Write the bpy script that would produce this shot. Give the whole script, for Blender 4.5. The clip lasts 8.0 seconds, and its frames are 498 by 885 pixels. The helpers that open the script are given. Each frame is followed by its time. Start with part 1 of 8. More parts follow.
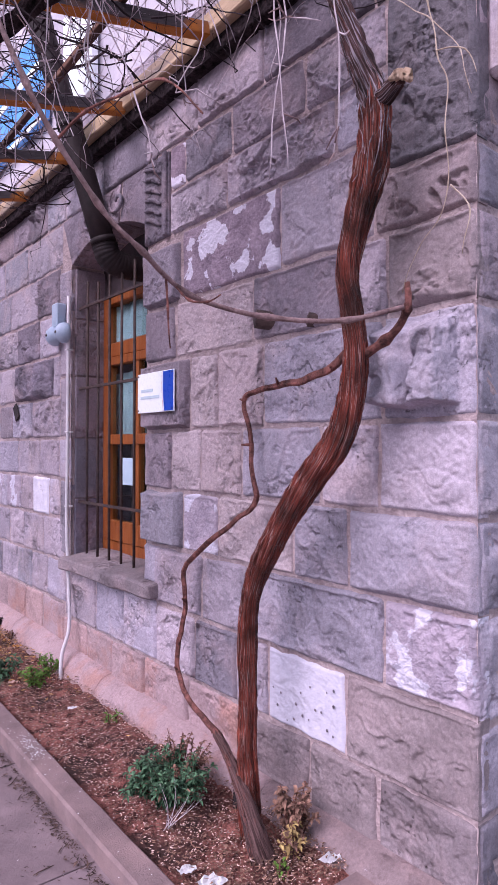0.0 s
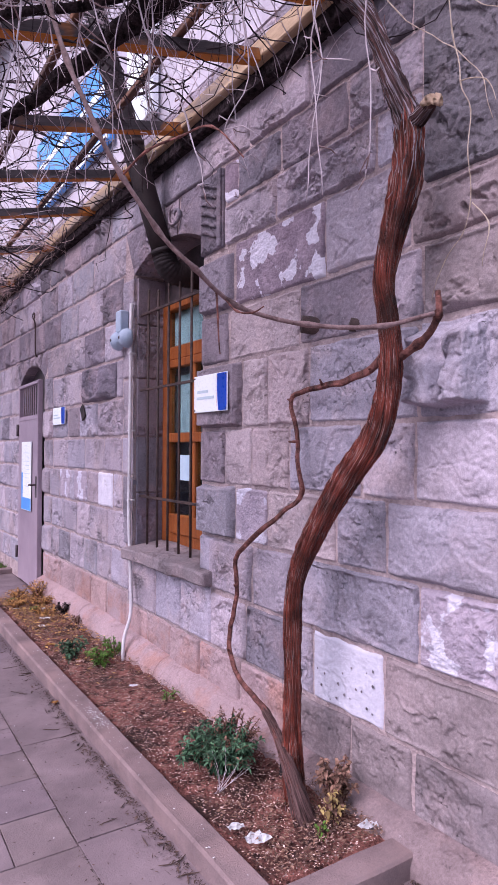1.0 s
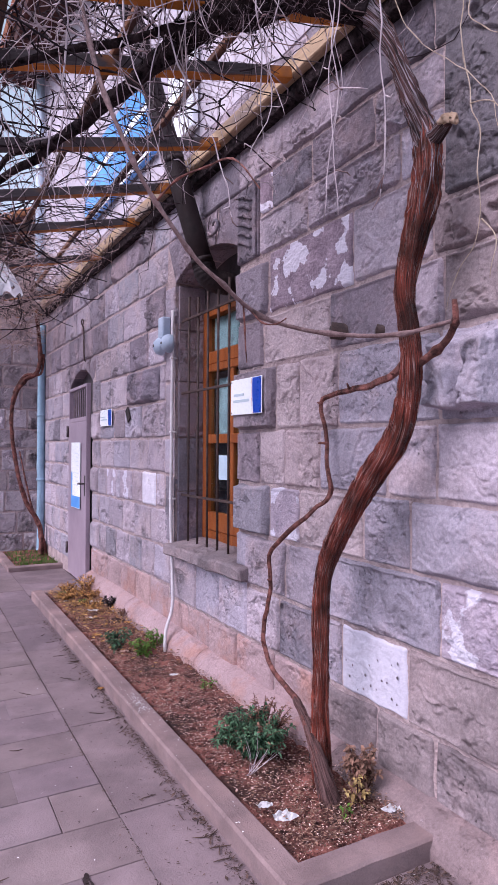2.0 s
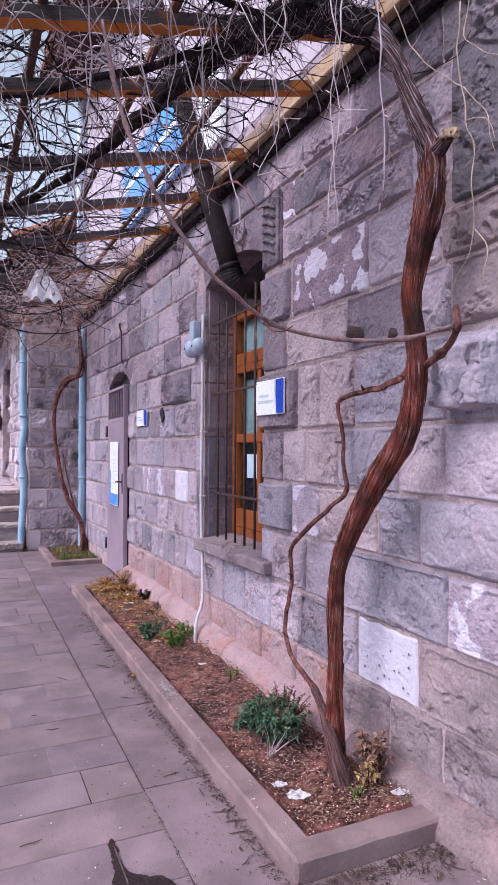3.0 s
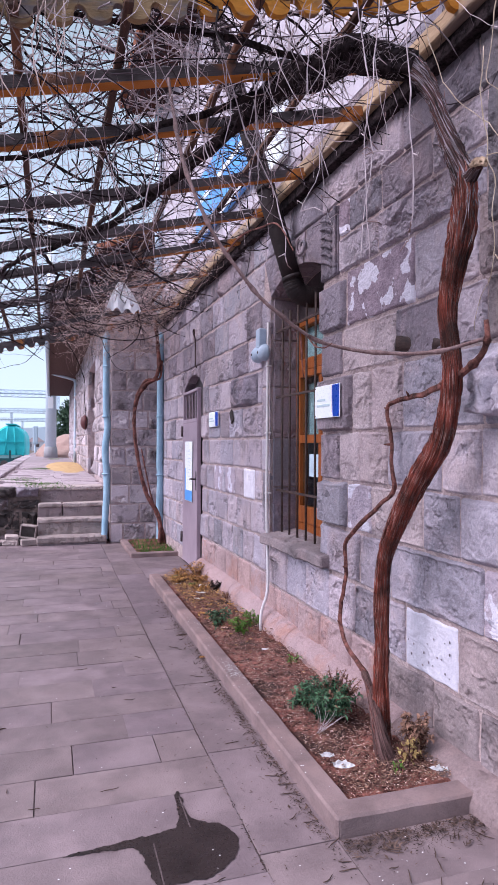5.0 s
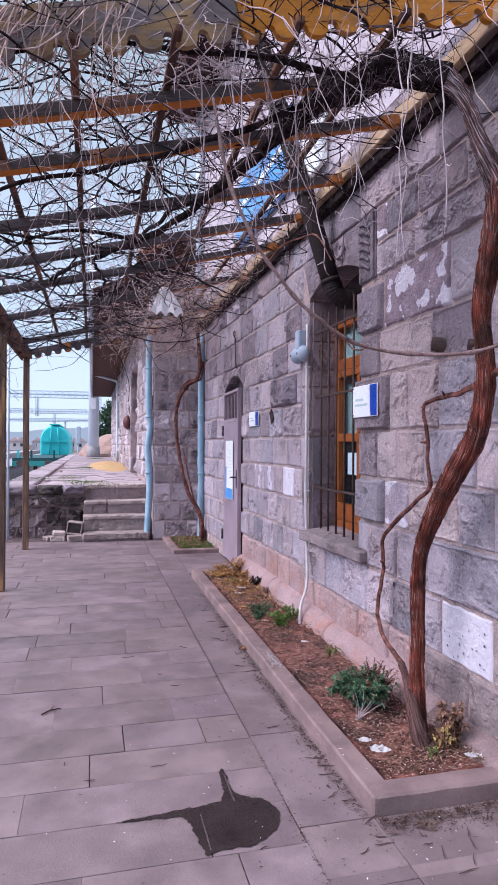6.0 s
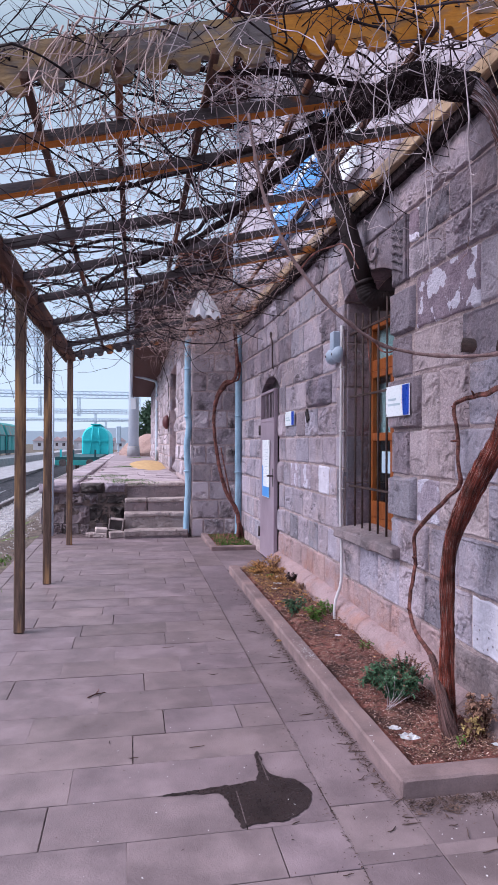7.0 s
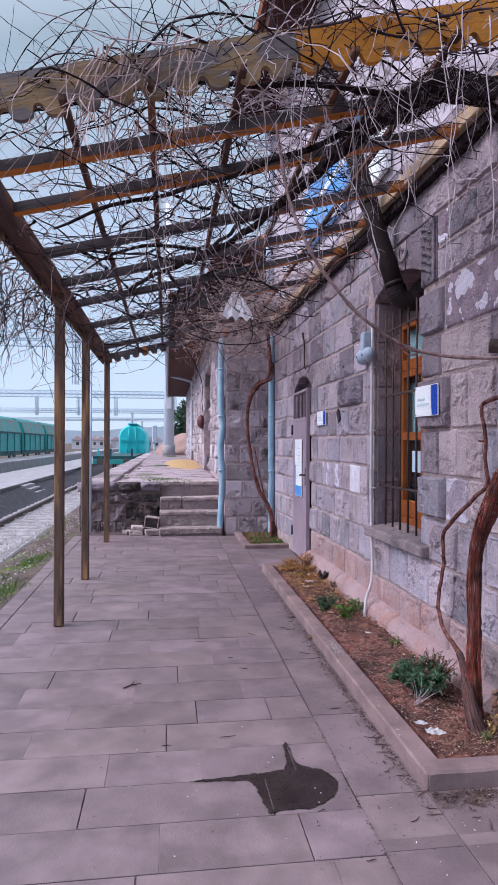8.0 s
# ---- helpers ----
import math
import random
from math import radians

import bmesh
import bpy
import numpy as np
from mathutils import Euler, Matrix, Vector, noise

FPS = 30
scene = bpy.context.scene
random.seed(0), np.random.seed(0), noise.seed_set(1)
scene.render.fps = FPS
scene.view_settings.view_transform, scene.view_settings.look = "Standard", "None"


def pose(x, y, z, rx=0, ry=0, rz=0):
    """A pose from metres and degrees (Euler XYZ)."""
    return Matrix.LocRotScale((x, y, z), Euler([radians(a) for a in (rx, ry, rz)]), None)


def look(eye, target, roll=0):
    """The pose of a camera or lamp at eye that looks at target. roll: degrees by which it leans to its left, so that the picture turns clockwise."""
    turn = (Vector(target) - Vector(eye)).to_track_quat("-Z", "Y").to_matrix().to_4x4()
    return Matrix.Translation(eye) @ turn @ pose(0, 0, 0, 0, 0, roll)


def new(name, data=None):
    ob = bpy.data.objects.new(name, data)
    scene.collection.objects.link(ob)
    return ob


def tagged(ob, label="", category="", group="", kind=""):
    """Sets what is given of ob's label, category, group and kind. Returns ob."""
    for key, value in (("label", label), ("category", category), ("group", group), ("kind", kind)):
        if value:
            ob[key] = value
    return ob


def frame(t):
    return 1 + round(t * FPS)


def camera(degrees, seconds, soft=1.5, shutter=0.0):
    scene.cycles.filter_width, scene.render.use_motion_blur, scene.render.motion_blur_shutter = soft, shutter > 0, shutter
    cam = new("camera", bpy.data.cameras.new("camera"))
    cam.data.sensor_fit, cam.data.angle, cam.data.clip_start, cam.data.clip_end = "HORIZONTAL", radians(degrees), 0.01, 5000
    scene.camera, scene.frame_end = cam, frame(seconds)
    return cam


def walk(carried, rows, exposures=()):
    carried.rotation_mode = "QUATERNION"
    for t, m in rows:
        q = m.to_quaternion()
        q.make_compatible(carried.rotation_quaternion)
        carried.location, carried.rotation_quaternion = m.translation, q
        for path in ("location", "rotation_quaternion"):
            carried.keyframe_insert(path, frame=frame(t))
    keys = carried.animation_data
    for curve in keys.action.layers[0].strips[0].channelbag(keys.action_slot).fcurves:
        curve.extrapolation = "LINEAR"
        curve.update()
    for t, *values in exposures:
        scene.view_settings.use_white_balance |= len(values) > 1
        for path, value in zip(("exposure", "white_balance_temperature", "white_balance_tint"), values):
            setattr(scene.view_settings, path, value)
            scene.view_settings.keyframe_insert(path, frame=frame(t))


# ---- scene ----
cam = camera(43.0, 8.0, 0.75)
PATH = [
    (0, (0.331, 0.155, 1.353), (1.557, 1.734, 1.374), 0.1),
    (0.5, (0.289, 0.074, 1.349), (1.437, 1.712, 1.368), 0.2),
    (1, (0.258, -0.018, 1.337), (1.334, 1.668, 1.359), 0.3),
    (1.5, (0.248, -0.091, 1.341), (1.258, 1.635, 1.361), 0.3),
    (2, (0.242, -0.165, 1.342), (1.191, 1.596, 1.363), 0.3),
    (3.5, (0.282, -0.409, 1.34), (1.054, 1.436, 1.356), 0.3),
    (4, (0.287, -0.485, 1.351), (1.001, 1.383, 1.365), 0.3),
    (4.5, (0.281, -0.551, 1.365), (0.939, 1.338, 1.375), 0.3),
    (6, (0.214, -0.744, 1.352), (0.697, 1.197, 1.36), 0.3),
    (6.5, (0.201, -0.816, 1.349), (0.625, 1.139, 1.355), 0.3),
    (7, (0.2, -0.877, 1.347), (0.566, 1.09, 1.353), 0.3),
    (7.5, (0.203, -0.927, 1.351), (0.515, 1.048, 1.353), 0.3),
    (8, (0.214, -0.971, 1.354), (0.47, 1.012, 1.356), 0.2),
]
walk(cam, [(t, look(eye, target, roll)) for t, eye, target, roll in PATH], [(0.0, 0.48, 6270, 39), (1.5, 0.44, 6266, 34), (4.0, 0.51, 6260, 26), (6.5, 0.36, 6190, 23), (8.0, 0.20, 6150, 22)])

# ---- light: overcast daylight ----
world = bpy.data.worlds.new("sky")
scene.world = world
world.use_nodes = True
wn, wl = world.node_tree.nodes, world.node_tree.links
sky = wn.new("ShaderNodeTexSky")
sky.sky_type, sky.sun_disc, sky.sun_elevation, sky.sun_rotation = "NISHITA", False, radians(43), radians(266)
dim = wn.new("ShaderNodeVectorMath"); dim.operation = "SCALE"; dim.inputs["Scale"].default_value = 0.1
wl.new(sky.outputs["Color"], dim.inputs[0])
wco = wn.new("ShaderNodeTexCoord")
wsep = wn.new("ShaderNodeSeparateXYZ"); wl.new(wco.outputs["Generated"], wsep.inputs[0])
wcloud = wn.new("ShaderNodeTexNoise"); wcloud.inputs["Scale"].default_value = 2.2; wcloud.inputs["Detail"].default_value = 5
wl.new(wco.outputs["Generated"], wcloud.inputs["Vector"])
wadd = wn.new("ShaderNodeMath"); wadd.operation = "MULTIPLY_ADD"; wadd.inputs[1].default_value = 0.25
wl.new(wcloud.outputs["Fac"], wadd.inputs[0]); wl.new(wsep.outputs["Z"], wadd.inputs[2])
wramp = wn.new("ShaderNodeValToRGB")
wramp.color_ramp.elements[0].position, wramp.color_ramp.elements[0].color = 0.05, (0.62, 0.80, 0.94, 1)
wramp.color_ramp.elements[1].position, wramp.color_ramp.elements[1].color = 1.0, (1.30, 1.40, 1.48, 1)
mid = wramp.color_ramp.elements.new(0.44); mid.color = (0.52, 0.67, 0.79, 1)
high_sky = wramp.color_ramp.elements.new(0.68); high_sky.color = (0.36, 0.48, 0.52, 1)
wl.new(wadd.outputs[0], wramp.inputs["Fac"])
wmix = wn.new("ShaderNodeMix"); wmix.data_type = "RGBA"; wmix.inputs["Factor"].default_value = 0.85
wl.new(dim.outputs[0], wmix.inputs["A"]); wl.new(wramp.outputs["Color"], wmix.inputs["B"])
wl.new(wmix.outputs["Result"], wn["Background"].inputs["Color"])
wn["Background"].inputs["Strength"].default_value = 1.0
sun = new("sun", bpy.data.lights.new("sun", "SUN"))
sun.data.energy, sun.data.angle, sun.data.color = 3.5, radians(42), (1.0, 0.985, 0.98)
sun.matrix_world = look((-8.0, 1.9, 7.5), (0, 2.5, 0))


# ---- materials ----
def mat(name, a, b, scale=6.0, rough=0.85, bump=0.3, fine=60.0, vary=0.0, metal=0.0, stretch=(1, 1, 1), third=None, third_at=0.6, pits=0.0, fine_amount=0.5, uv=False, spec=0.25, crisp=0.06, dots=0.0, third_scale=0.45, contrast=0.35, ledges=0.0, island=0.0):
    """Two colours mixed by noise at two scales, an optional third colour in patches, bump, and a random shift for each piece."""
    m = bpy.data.materials.new(name)
    m.use_nodes = True
    n, l = m.node_tree.nodes, m.node_tree.links
    p = n["Principled BSDF"]
    p.inputs["Metallic"].default_value = metal
    p.inputs["Specular IOR Level"].default_value = spec
    tc, mp, info = n.new("ShaderNodeTexCoord"), n.new("ShaderNodeMapping"), n.new("ShaderNodeObjectInfo")
    mp.inputs["Scale"].default_value = stretch
    l.new(tc.outputs["UV" if uv else "Object"], mp.inputs["Vector"])
    off = n.new("ShaderNodeVectorMath"); off.operation = "MULTIPLY_ADD"
    shift = n.new("ShaderNodeCombineXYZ")
    l.new(info.outputs["Random"], shift.inputs[0]); l.new(info.outputs["Random"], shift.inputs[2])
    l.new(shift.outputs[0], off.inputs[0]); off.inputs[1].default_value = (37 * (vary > 0), 11, 23 * (vary > 0)); l.new(mp.outputs[0], off.inputs[2])
    big, small = n.new("ShaderNodeTexNoise"), n.new("ShaderNodeTexNoise")
    for node, sc, det in ((big, scale, 6), (small, fine, 4)):
        node.inputs["Scale"].default_value, node.inputs["Detail"].default_value, node.inputs["Roughness"].default_value = sc, det, 0.65
        l.new(off.outputs[0], node.inputs["Vector"])
    mixf = n.new("ShaderNodeMath"); mixf.operation = "MULTIPLY_ADD"; mixf.inputs[1].default_value = fine_amount
    half = n.new("ShaderNodeMath"); half.operation = "MULTIPLY_ADD"; half.inputs[1].default_value = 1.6; half.inputs[2].default_value = -0.3 - fine_amount / 2
    l.new(big.outputs["Fac"], half.inputs[0]); l.new(small.outputs["Fac"], mixf.inputs[0]); l.new(half.outputs[0], mixf.inputs[2])
    ramp = n.new("ShaderNodeValToRGB")
    ramp.color_ramp.elements[0].color, ramp.color_ramp.elements[1].color = (*a, 1), (*b, 1)
    ramp.color_ramp.elements[0].position, ramp.color_ramp.elements[1].position = 0.5 - contrast, 0.5 + contrast
    l.new(mixf.outputs[0], ramp.inputs["Fac"])
    colour = ramp.outputs["Color"]
    if third:
        spot = n.new("ShaderNodeTexNoise"); spot.inputs["Scale"].default_value = scale * third_scale; spot.inputs["Detail"].default_value = 7
        l.new(off.outputs[0], spot.inputs["Vector"])
        step = n.new("ShaderNodeMapRange"); step.inputs["From Min"].default_value, step.inputs["From Max"].default_value = third_at - crisp, third_at + crisp
        l.new(spot.outputs["Fac"], step.inputs["Value"])
        mx = n.new("ShaderNodeMix"); mx.data_type = "RGBA"; mx.inputs["B"].default_value = (*third, 1)
        l.new(step.outputs[0], mx.inputs["Factor"]); l.new(colour, mx.inputs["A"]); colour = mx.outputs["Result"]
    if dots:
        cell = n.new("ShaderNodeTexVoronoi"); cell.inputs["Scale"].default_value = dots; cell.inputs["Randomness"].default_value = 1.0
        l.new(off.outputs[0], cell.inputs["Vector"])
        wob = n.new("ShaderNodeMath"); wob.operation = "MULTIPLY_ADD"; wob.inputs[1].default_value = 0.25
        l.new(small.outputs["Fac"], wob.inputs[0]); l.new(cell.outputs["Distance"], wob.inputs[2])
        lim = n.new("ShaderNodeMapRange"); lim.inputs["From Min"].default_value, lim.inputs["From Max"].default_value = 0.29, 0.26
        l.new(wob.outputs[0], lim.inputs["Value"])
        md = n.new("ShaderNodeMix"); md.data_type = "RGBA"; md.inputs["B"].default_value = (0.10, 0.08, 0.11, 1)
        l.new(lim.outputs[0], md.inputs["Factor"]); l.new(colour, md.inputs["A"]); colour = md.outputs["Result"]
    if vary:
        hsv = n.new("ShaderNodeHueSaturation")
        val = n.new("ShaderNodeMapRange"); val.inputs["To Min"].default_value, val.inputs["To Max"].default_value = 1 - vary, 1 + vary
        l.new(info.outputs["Random"], val.inputs["Value"]); l.new(val.outputs[0], hsv.inputs["Value"])
        frac = n.new("ShaderNodeMath"); frac.operation = "FRACT"
        tenfold = n.new("ShaderNodeMath"); tenfold.operation = "MULTIPLY"; tenfold.inputs[1].default_value = 13.7
        l.new(info.outputs["Random"], tenfold.inputs[0]); l.new(tenfold.outputs[0], frac.inputs[0])
        hue = n.new("ShaderNodeMapRange"); hue.inputs["To Min"].default_value, hue.inputs["To Max"].default_value = 0.5 - vary * 0.16, 0.5 + vary * 0.16
        l.new(frac.outputs[0], hue.inputs["Value"]); l.new(hue.outputs[0], hsv.inputs["Hue"])
        l.new(colour, hsv.inputs["Color"]); colour = hsv.outputs["Color"]
    if island:
        geo, hs2, spread_v = n.new("ShaderNodeNewGeometry"), n.new("ShaderNodeHueSaturation"), n.new("ShaderNodeMapRange")
        spread_v.inputs["To Min"].default_value, spread_v.inputs["To Max"].default_value = 1 - island, 1 + island
        l.new(geo.outputs["Random Per Island"], spread_v.inputs["Value"]); l.new(spread_v.outputs[0], hs2.inputs["Value"])
        l.new(colour, hs2.inputs["Color"]); colour = hs2.outputs["Color"]
    l.new(colour, p.inputs["Base Color"])
    rr = n.new("ShaderNodeMapRange"); rr.inputs["To Min"].default_value, rr.inputs["To Max"].default_value = max(rough - 0.12, 0.02), min(rough + 0.1, 1)
    l.new(small.outputs["Fac"], rr.inputs["Value"]); l.new(rr.outputs[0], p.inputs["Roughness"])
    if bump:
        height = mixf.outputs[0]
        if pits:
            vor = n.new("ShaderNodeTexVoronoi"); vor.inputs["Scale"].default_value = pits
            l.new(off.outputs[0], vor.inputs["Vector"])
            add = n.new("ShaderNodeMath"); add.operation = "MULTIPLY_ADD"; add.inputs[1].default_value = 0.22
            l.new(vor.outputs["Distance"], add.inputs[0]); l.new(height, add.inputs[2]); height = add.outputs[0]
        if ledges:
            rid = n.new("ShaderNodeTexNoise"); rid.noise_type = "RIDGED_MULTIFRACTAL"
            rid.inputs["Scale"].default_value, rid.inputs["Detail"].default_value = ledges, 5
            l.new(off.outputs[0], rid.inputs["Vector"])
            ad2 = n.new("ShaderNodeMath"); ad2.operation = "MULTIPLY_ADD"; ad2.inputs[1].default_value = -0.35
            l.new(rid.outputs["Fac"], ad2.inputs[0]); l.new(height, ad2.inputs[2]); height = ad2.outputs[0]
        bp = n.new("ShaderNodeBump"); bp.inputs["Strength"].default_value = bump; bp.inputs["Distance"].default_value = 0.02
        l.new(height, bp.inputs["Height"]); l.new(bp.outputs["Normal"], p.inputs["Normal"])
    return m


def stone_mat(name, tones, patch=(0.40, 0.30, 0.31), light=1.0, relief=0.9, old=0.5, stained=0.55):
    """Volcanic stone: each block has a tone of its own, with stains, fine grain, pits and chipped relief; shade in pits
    and creases is painted into the colour.
    """
    m = bpy.data.materials.new(name)
    m.use_nodes = True
    n, l = m.node_tree.nodes, m.node_tree.links
    p = n["Principled BSDF"]
    p.inputs["Specular IOR Level"].default_value = 0.2

    def noise_tex(scale, detail, rough, ridged=False):
        t = n.new("ShaderNodeTexNoise")
        if ridged:
            t.noise_type = "RIDGED_MULTIFRACTAL"
        t.inputs["Scale"].default_value, t.inputs["Detail"].default_value, t.inputs["Roughness"].default_value = scale, detail, rough
        l.new(off.outputs[0], t.inputs["Vector"])
        return t.outputs["Fac"]

    def span(value, a, b, c, d):
        r = n.new("ShaderNodeMapRange")
        r.inputs["From Min"].default_value, r.inputs["From Max"].default_value, r.inputs["To Min"].default_value, r.inputs["To Max"].default_value = a, b, c, d
        l.new(value, r.inputs["Value"])
        return r.outputs[0]

    def calc(op, a, b):
        q = n.new("ShaderNodeMath"); q.operation = op
        for k, v in enumerate((a, b)):
            if isinstance(v, (int, float)):
                q.inputs[k].default_value = v
            else:
                l.new(v, q.inputs[k])
        return q.outputs[0]

    def blend(fac, a, colour):
        q = n.new("ShaderNodeMix"); q.data_type = "RGBA"; q.inputs["B"].default_value = (*colour, 1)
        l.new(fac, q.inputs["Factor"]); l.new(a, q.inputs["A"])
        return q.outputs["Result"]

    tc, info, off = n.new("ShaderNodeTexCoord"), n.new("ShaderNodeObjectInfo"), n.new("ShaderNodeVectorMath")
    off.operation = "MULTIPLY_ADD"
    off.inputs[1].default_value = (37, 11, 23)
    three = n.new("ShaderNodeCombineXYZ")
    for k in range(3):
        l.new(info.outputs["Random"], three.inputs[k])
    l.new(three.outputs[0], off.inputs[0]); l.new(tc.outputs["Object"], off.inputs[2])
    ramp = n.new("ShaderNodeValToRGB")
    for k, c in enumerate(tones):
        e = ramp.color_ramp.elements[k] if k < 2 else ramp.color_ramp.elements.new(k / (len(tones) - 1))
        e.position = k / (len(tones) - 1)
        e.color = (*(v * light for v in c), 1)
    l.new(info.outputs["Random"], ramp.inputs["Fac"])
    colour = ramp.outputs["Color"]
    stain = noise_tex(3.1, 9, 0.68)
    colour = blend(span(stain, 0.50, 0.64, 0.0, stained), colour, patch)
    colour = blend(span(noise_tex(4.2, 6, 0.66), 0.52, 0.68, 0.0, old), colour, tuple(v * 0.38 for v in tones[0]))
    grain, speck = noise_tex(75, 5, 0.7), noise_tex(260, 2, 0.6)
    pale = noise_tex(34, 6, 0.75)
    colour = blend(span(pale, 0.66, 0.74, 0.0, 0.55), colour, (0.62, 0.55, 0.62))
    mass = noise_tex(1.6, 4, 0.6)
    value = calc("MULTIPLY", span(mass, 0.3, 0.7, 0.80, 1.20), calc("MULTIPLY", span(grain, 0.30, 0.70, 0.78, 1.22), span(speck, 0.25, 0.75, 0.84, 1.16)))
    # crease shade painted into the colour, along the same ridges as the chips
    value = calc("MULTIPLY", value, span(noise_tex(9, 10, 0.62, True), 0.55, 1.0, 1.0, 0.72))
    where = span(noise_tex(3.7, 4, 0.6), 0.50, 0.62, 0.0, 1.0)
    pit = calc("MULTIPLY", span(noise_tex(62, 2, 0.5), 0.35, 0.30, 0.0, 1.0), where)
    # pits darkened in colour too, as painted shade
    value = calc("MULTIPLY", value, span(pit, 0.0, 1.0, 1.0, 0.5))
    hsv = n.new("ShaderNodeHueSaturation")
    l.new(value, hsv.inputs["Value"]); l.new(colour, hsv.inputs["Color"])
    l.new(hsv.outputs["Color"], p.inputs["Base Color"])
    l.new(span(grain, 0.2, 0.8, 0.8, 1.0), p.inputs["Roughness"])
    chips = noise_tex(9, 10, 0.62, True)
    cell = n.new("ShaderNodeTexVoronoi"); cell.inputs["Scale"].default_value = 9; cell.inputs["Detail"].default_value = 1.5
    drift = n.new("ShaderNodeVectorMath"); drift.operation = "MULTIPLY_ADD"; drift.inputs[1].default_value = (0.10, 0.10, 0.10)
    swirl = n.new("ShaderNodeTexNoise"); swirl.inputs["Scale"].default_value, swirl.inputs["Detail"].default_value = 7, 4
    l.new(off.outputs[0], swirl.inputs["Vector"]); l.new(swirl.outputs["Color"], drift.inputs[0]); l.new(off.outputs[0], drift.inputs[2])
    l.new(drift.outputs[0], cell.inputs["Vector"])
    height = calc("ADD", calc("MULTIPLY", noise_tex(11, 8, 0.62), 0.75), calc("MULTIPLY", grain, 0.22))
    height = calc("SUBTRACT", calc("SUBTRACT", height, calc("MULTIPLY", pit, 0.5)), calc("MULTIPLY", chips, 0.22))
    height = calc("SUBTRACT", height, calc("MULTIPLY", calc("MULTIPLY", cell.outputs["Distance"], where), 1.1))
    ledge = calc("MULTIPLY", calc("MULTIPLY", span(noise_tex(5, 4, 0.6), 0.50, 0.53, 0.0, 1.0), where), 0.45)
    height = calc("ADD", height, ledge)
    bp = n.new("ShaderNodeBump"); bp.inputs["Strength"].default_value = relief; bp.inputs["Distance"].default_value = 0.022
    l.new(height, bp.inputs["Height"]); l.new(bp.outputs["Normal"], p.inputs["Normal"])
    return m


STONE = stone_mat("mauve_grey_stone", [(0.241, 0.219, 0.260), (0.422, 0.345, 0.405), (0.311, 0.292, 0.350), (0.482, 0.399, 0.457), (0.371, 0.335, 0.409), (0.342, 0.282, 0.323), (0.442, 0.389, 0.468), (0.301, 0.277, 0.335)], (0.50, 0.385, 0.40), 1.0, 1.0, 0.5, 0.55)
STONE_DARK = stone_mat("dark_mauve_stone", [(0.155, 0.135, 0.165), (0.269, 0.221, 0.264), (0.207, 0.190, 0.231), (0.321, 0.255, 0.291), (0.186, 0.160, 0.204)], (0.37, 0.275, 0.30), 1.0, 1.0, 0.6, 0.6)
STONE_FAR = stone_mat("brown_stone", [(0.184, 0.150, 0.165), (0.433, 0.369, 0.412), (0.282, 0.235, 0.259), (0.542, 0.470, 0.530), (0.358, 0.310, 0.341)], (0.52, 0.43, 0.43), 1.0, 1.0, 0.85, 0.6)
STONE_PINK = stone_mat("pink_stained_stone", [(0.350, 0.254, 0.268), (0.412, 0.278, 0.282), (0.371, 0.278, 0.301), (0.422, 0.283, 0.277)], (0.40, 0.215, 0.185), 1.0, 0.7, 0.4, 0.8)
FOOTING = stone_mat("worn_tan_footing", [(0.205, 0.15, 0.16), (0.235, 0.172, 0.178)], (0.29, 0.20, 0.20), 1.0, 0.6, 0.3, 0.7)
STONE_BLUE = stone_mat("pale_blue_grey_stone", [(0.315, 0.285, 0.345), (0.375, 0.335, 0.40), (0.34, 0.305, 0.365), (0.40, 0.345, 0.40)], (0.44, 0.35, 0.39), 1.0, 0.9, 0.4, 0.45)
STONE_WARM = stone_mat("warm_pinkish_stone", [(0.43, 0.345, 0.375), (0.50, 0.405, 0.43), (0.46, 0.36, 0.385), (0.40, 0.335, 0.375)], (0.54, 0.42, 0.43), 1.0, 0.9, 0.35, 0.55)
STONE_LILAC = stone_mat("pale_lilac_stone", [(0.42, 0.365, 0.43), (0.46, 0.39, 0.45)], (0.50, 0.41, 0.45), 1.0, 0.7, 0.3, 0.45)
STONE_BROWN = stone_mat("brown_mauve_stone", [(0.220, 0.180, 0.197), (0.275, 0.220, 0.232), (0.245, 0.190, 0.204)], (0.33, 0.25, 0.262), 1.0, 0.85, 0.45, 0.6)
# dark grey stone, its colour deepened further to hold some lens vignetting
STONE_SLATE = stone_mat("dark_slate_grey_stone", [(0.105, 0.098, 0.118), (0.165, 0.145, 0.165), (0.13, 0.118, 0.138)], (0.21, 0.17, 0.185), 1.0, 1.3, 0.6, 0.5)
STONE_BLACK = stone_mat("black_stone", [(0.06, 0.05, 0.05), (0.12, 0.10, 0.10), (0.04, 0.034, 0.036)], (0.10, 0.08, 0.08), 1.0, 1.0, 0.9)
TREAD = stone_mat("worn_step_stone", [(0.30, 0.24, 0.24), (0.42, 0.345, 0.34), (0.36, 0.295, 0.295)], (0.50, 0.41, 0.40), 1.0, 1.0, 0.6)
MORTAR = mat("mortar", (0.31, 0.23, 0.24), (0.60, 0.47, 0.475), 9, 0.95, 1.0, 70, pits=50, fine_amount=0.8)
UPPER = mat("pale_upper_plaster", (0.34, 0.30, 0.35), (0.56, 0.51, 0.58), 1.4, 0.9, 0.3, 30, contrast=0.3)
PLASTER = mat("white_paint_on_stone", (0.56, 0.52, 0.61), (0.78, 0.74, 0.84), 9, 0.8, 0.5, 80, vary=0.06, pits=40, third=(0.36, 0.31, 0.36), third_at=0.66, third_scale=1.2, crisp=0.02)
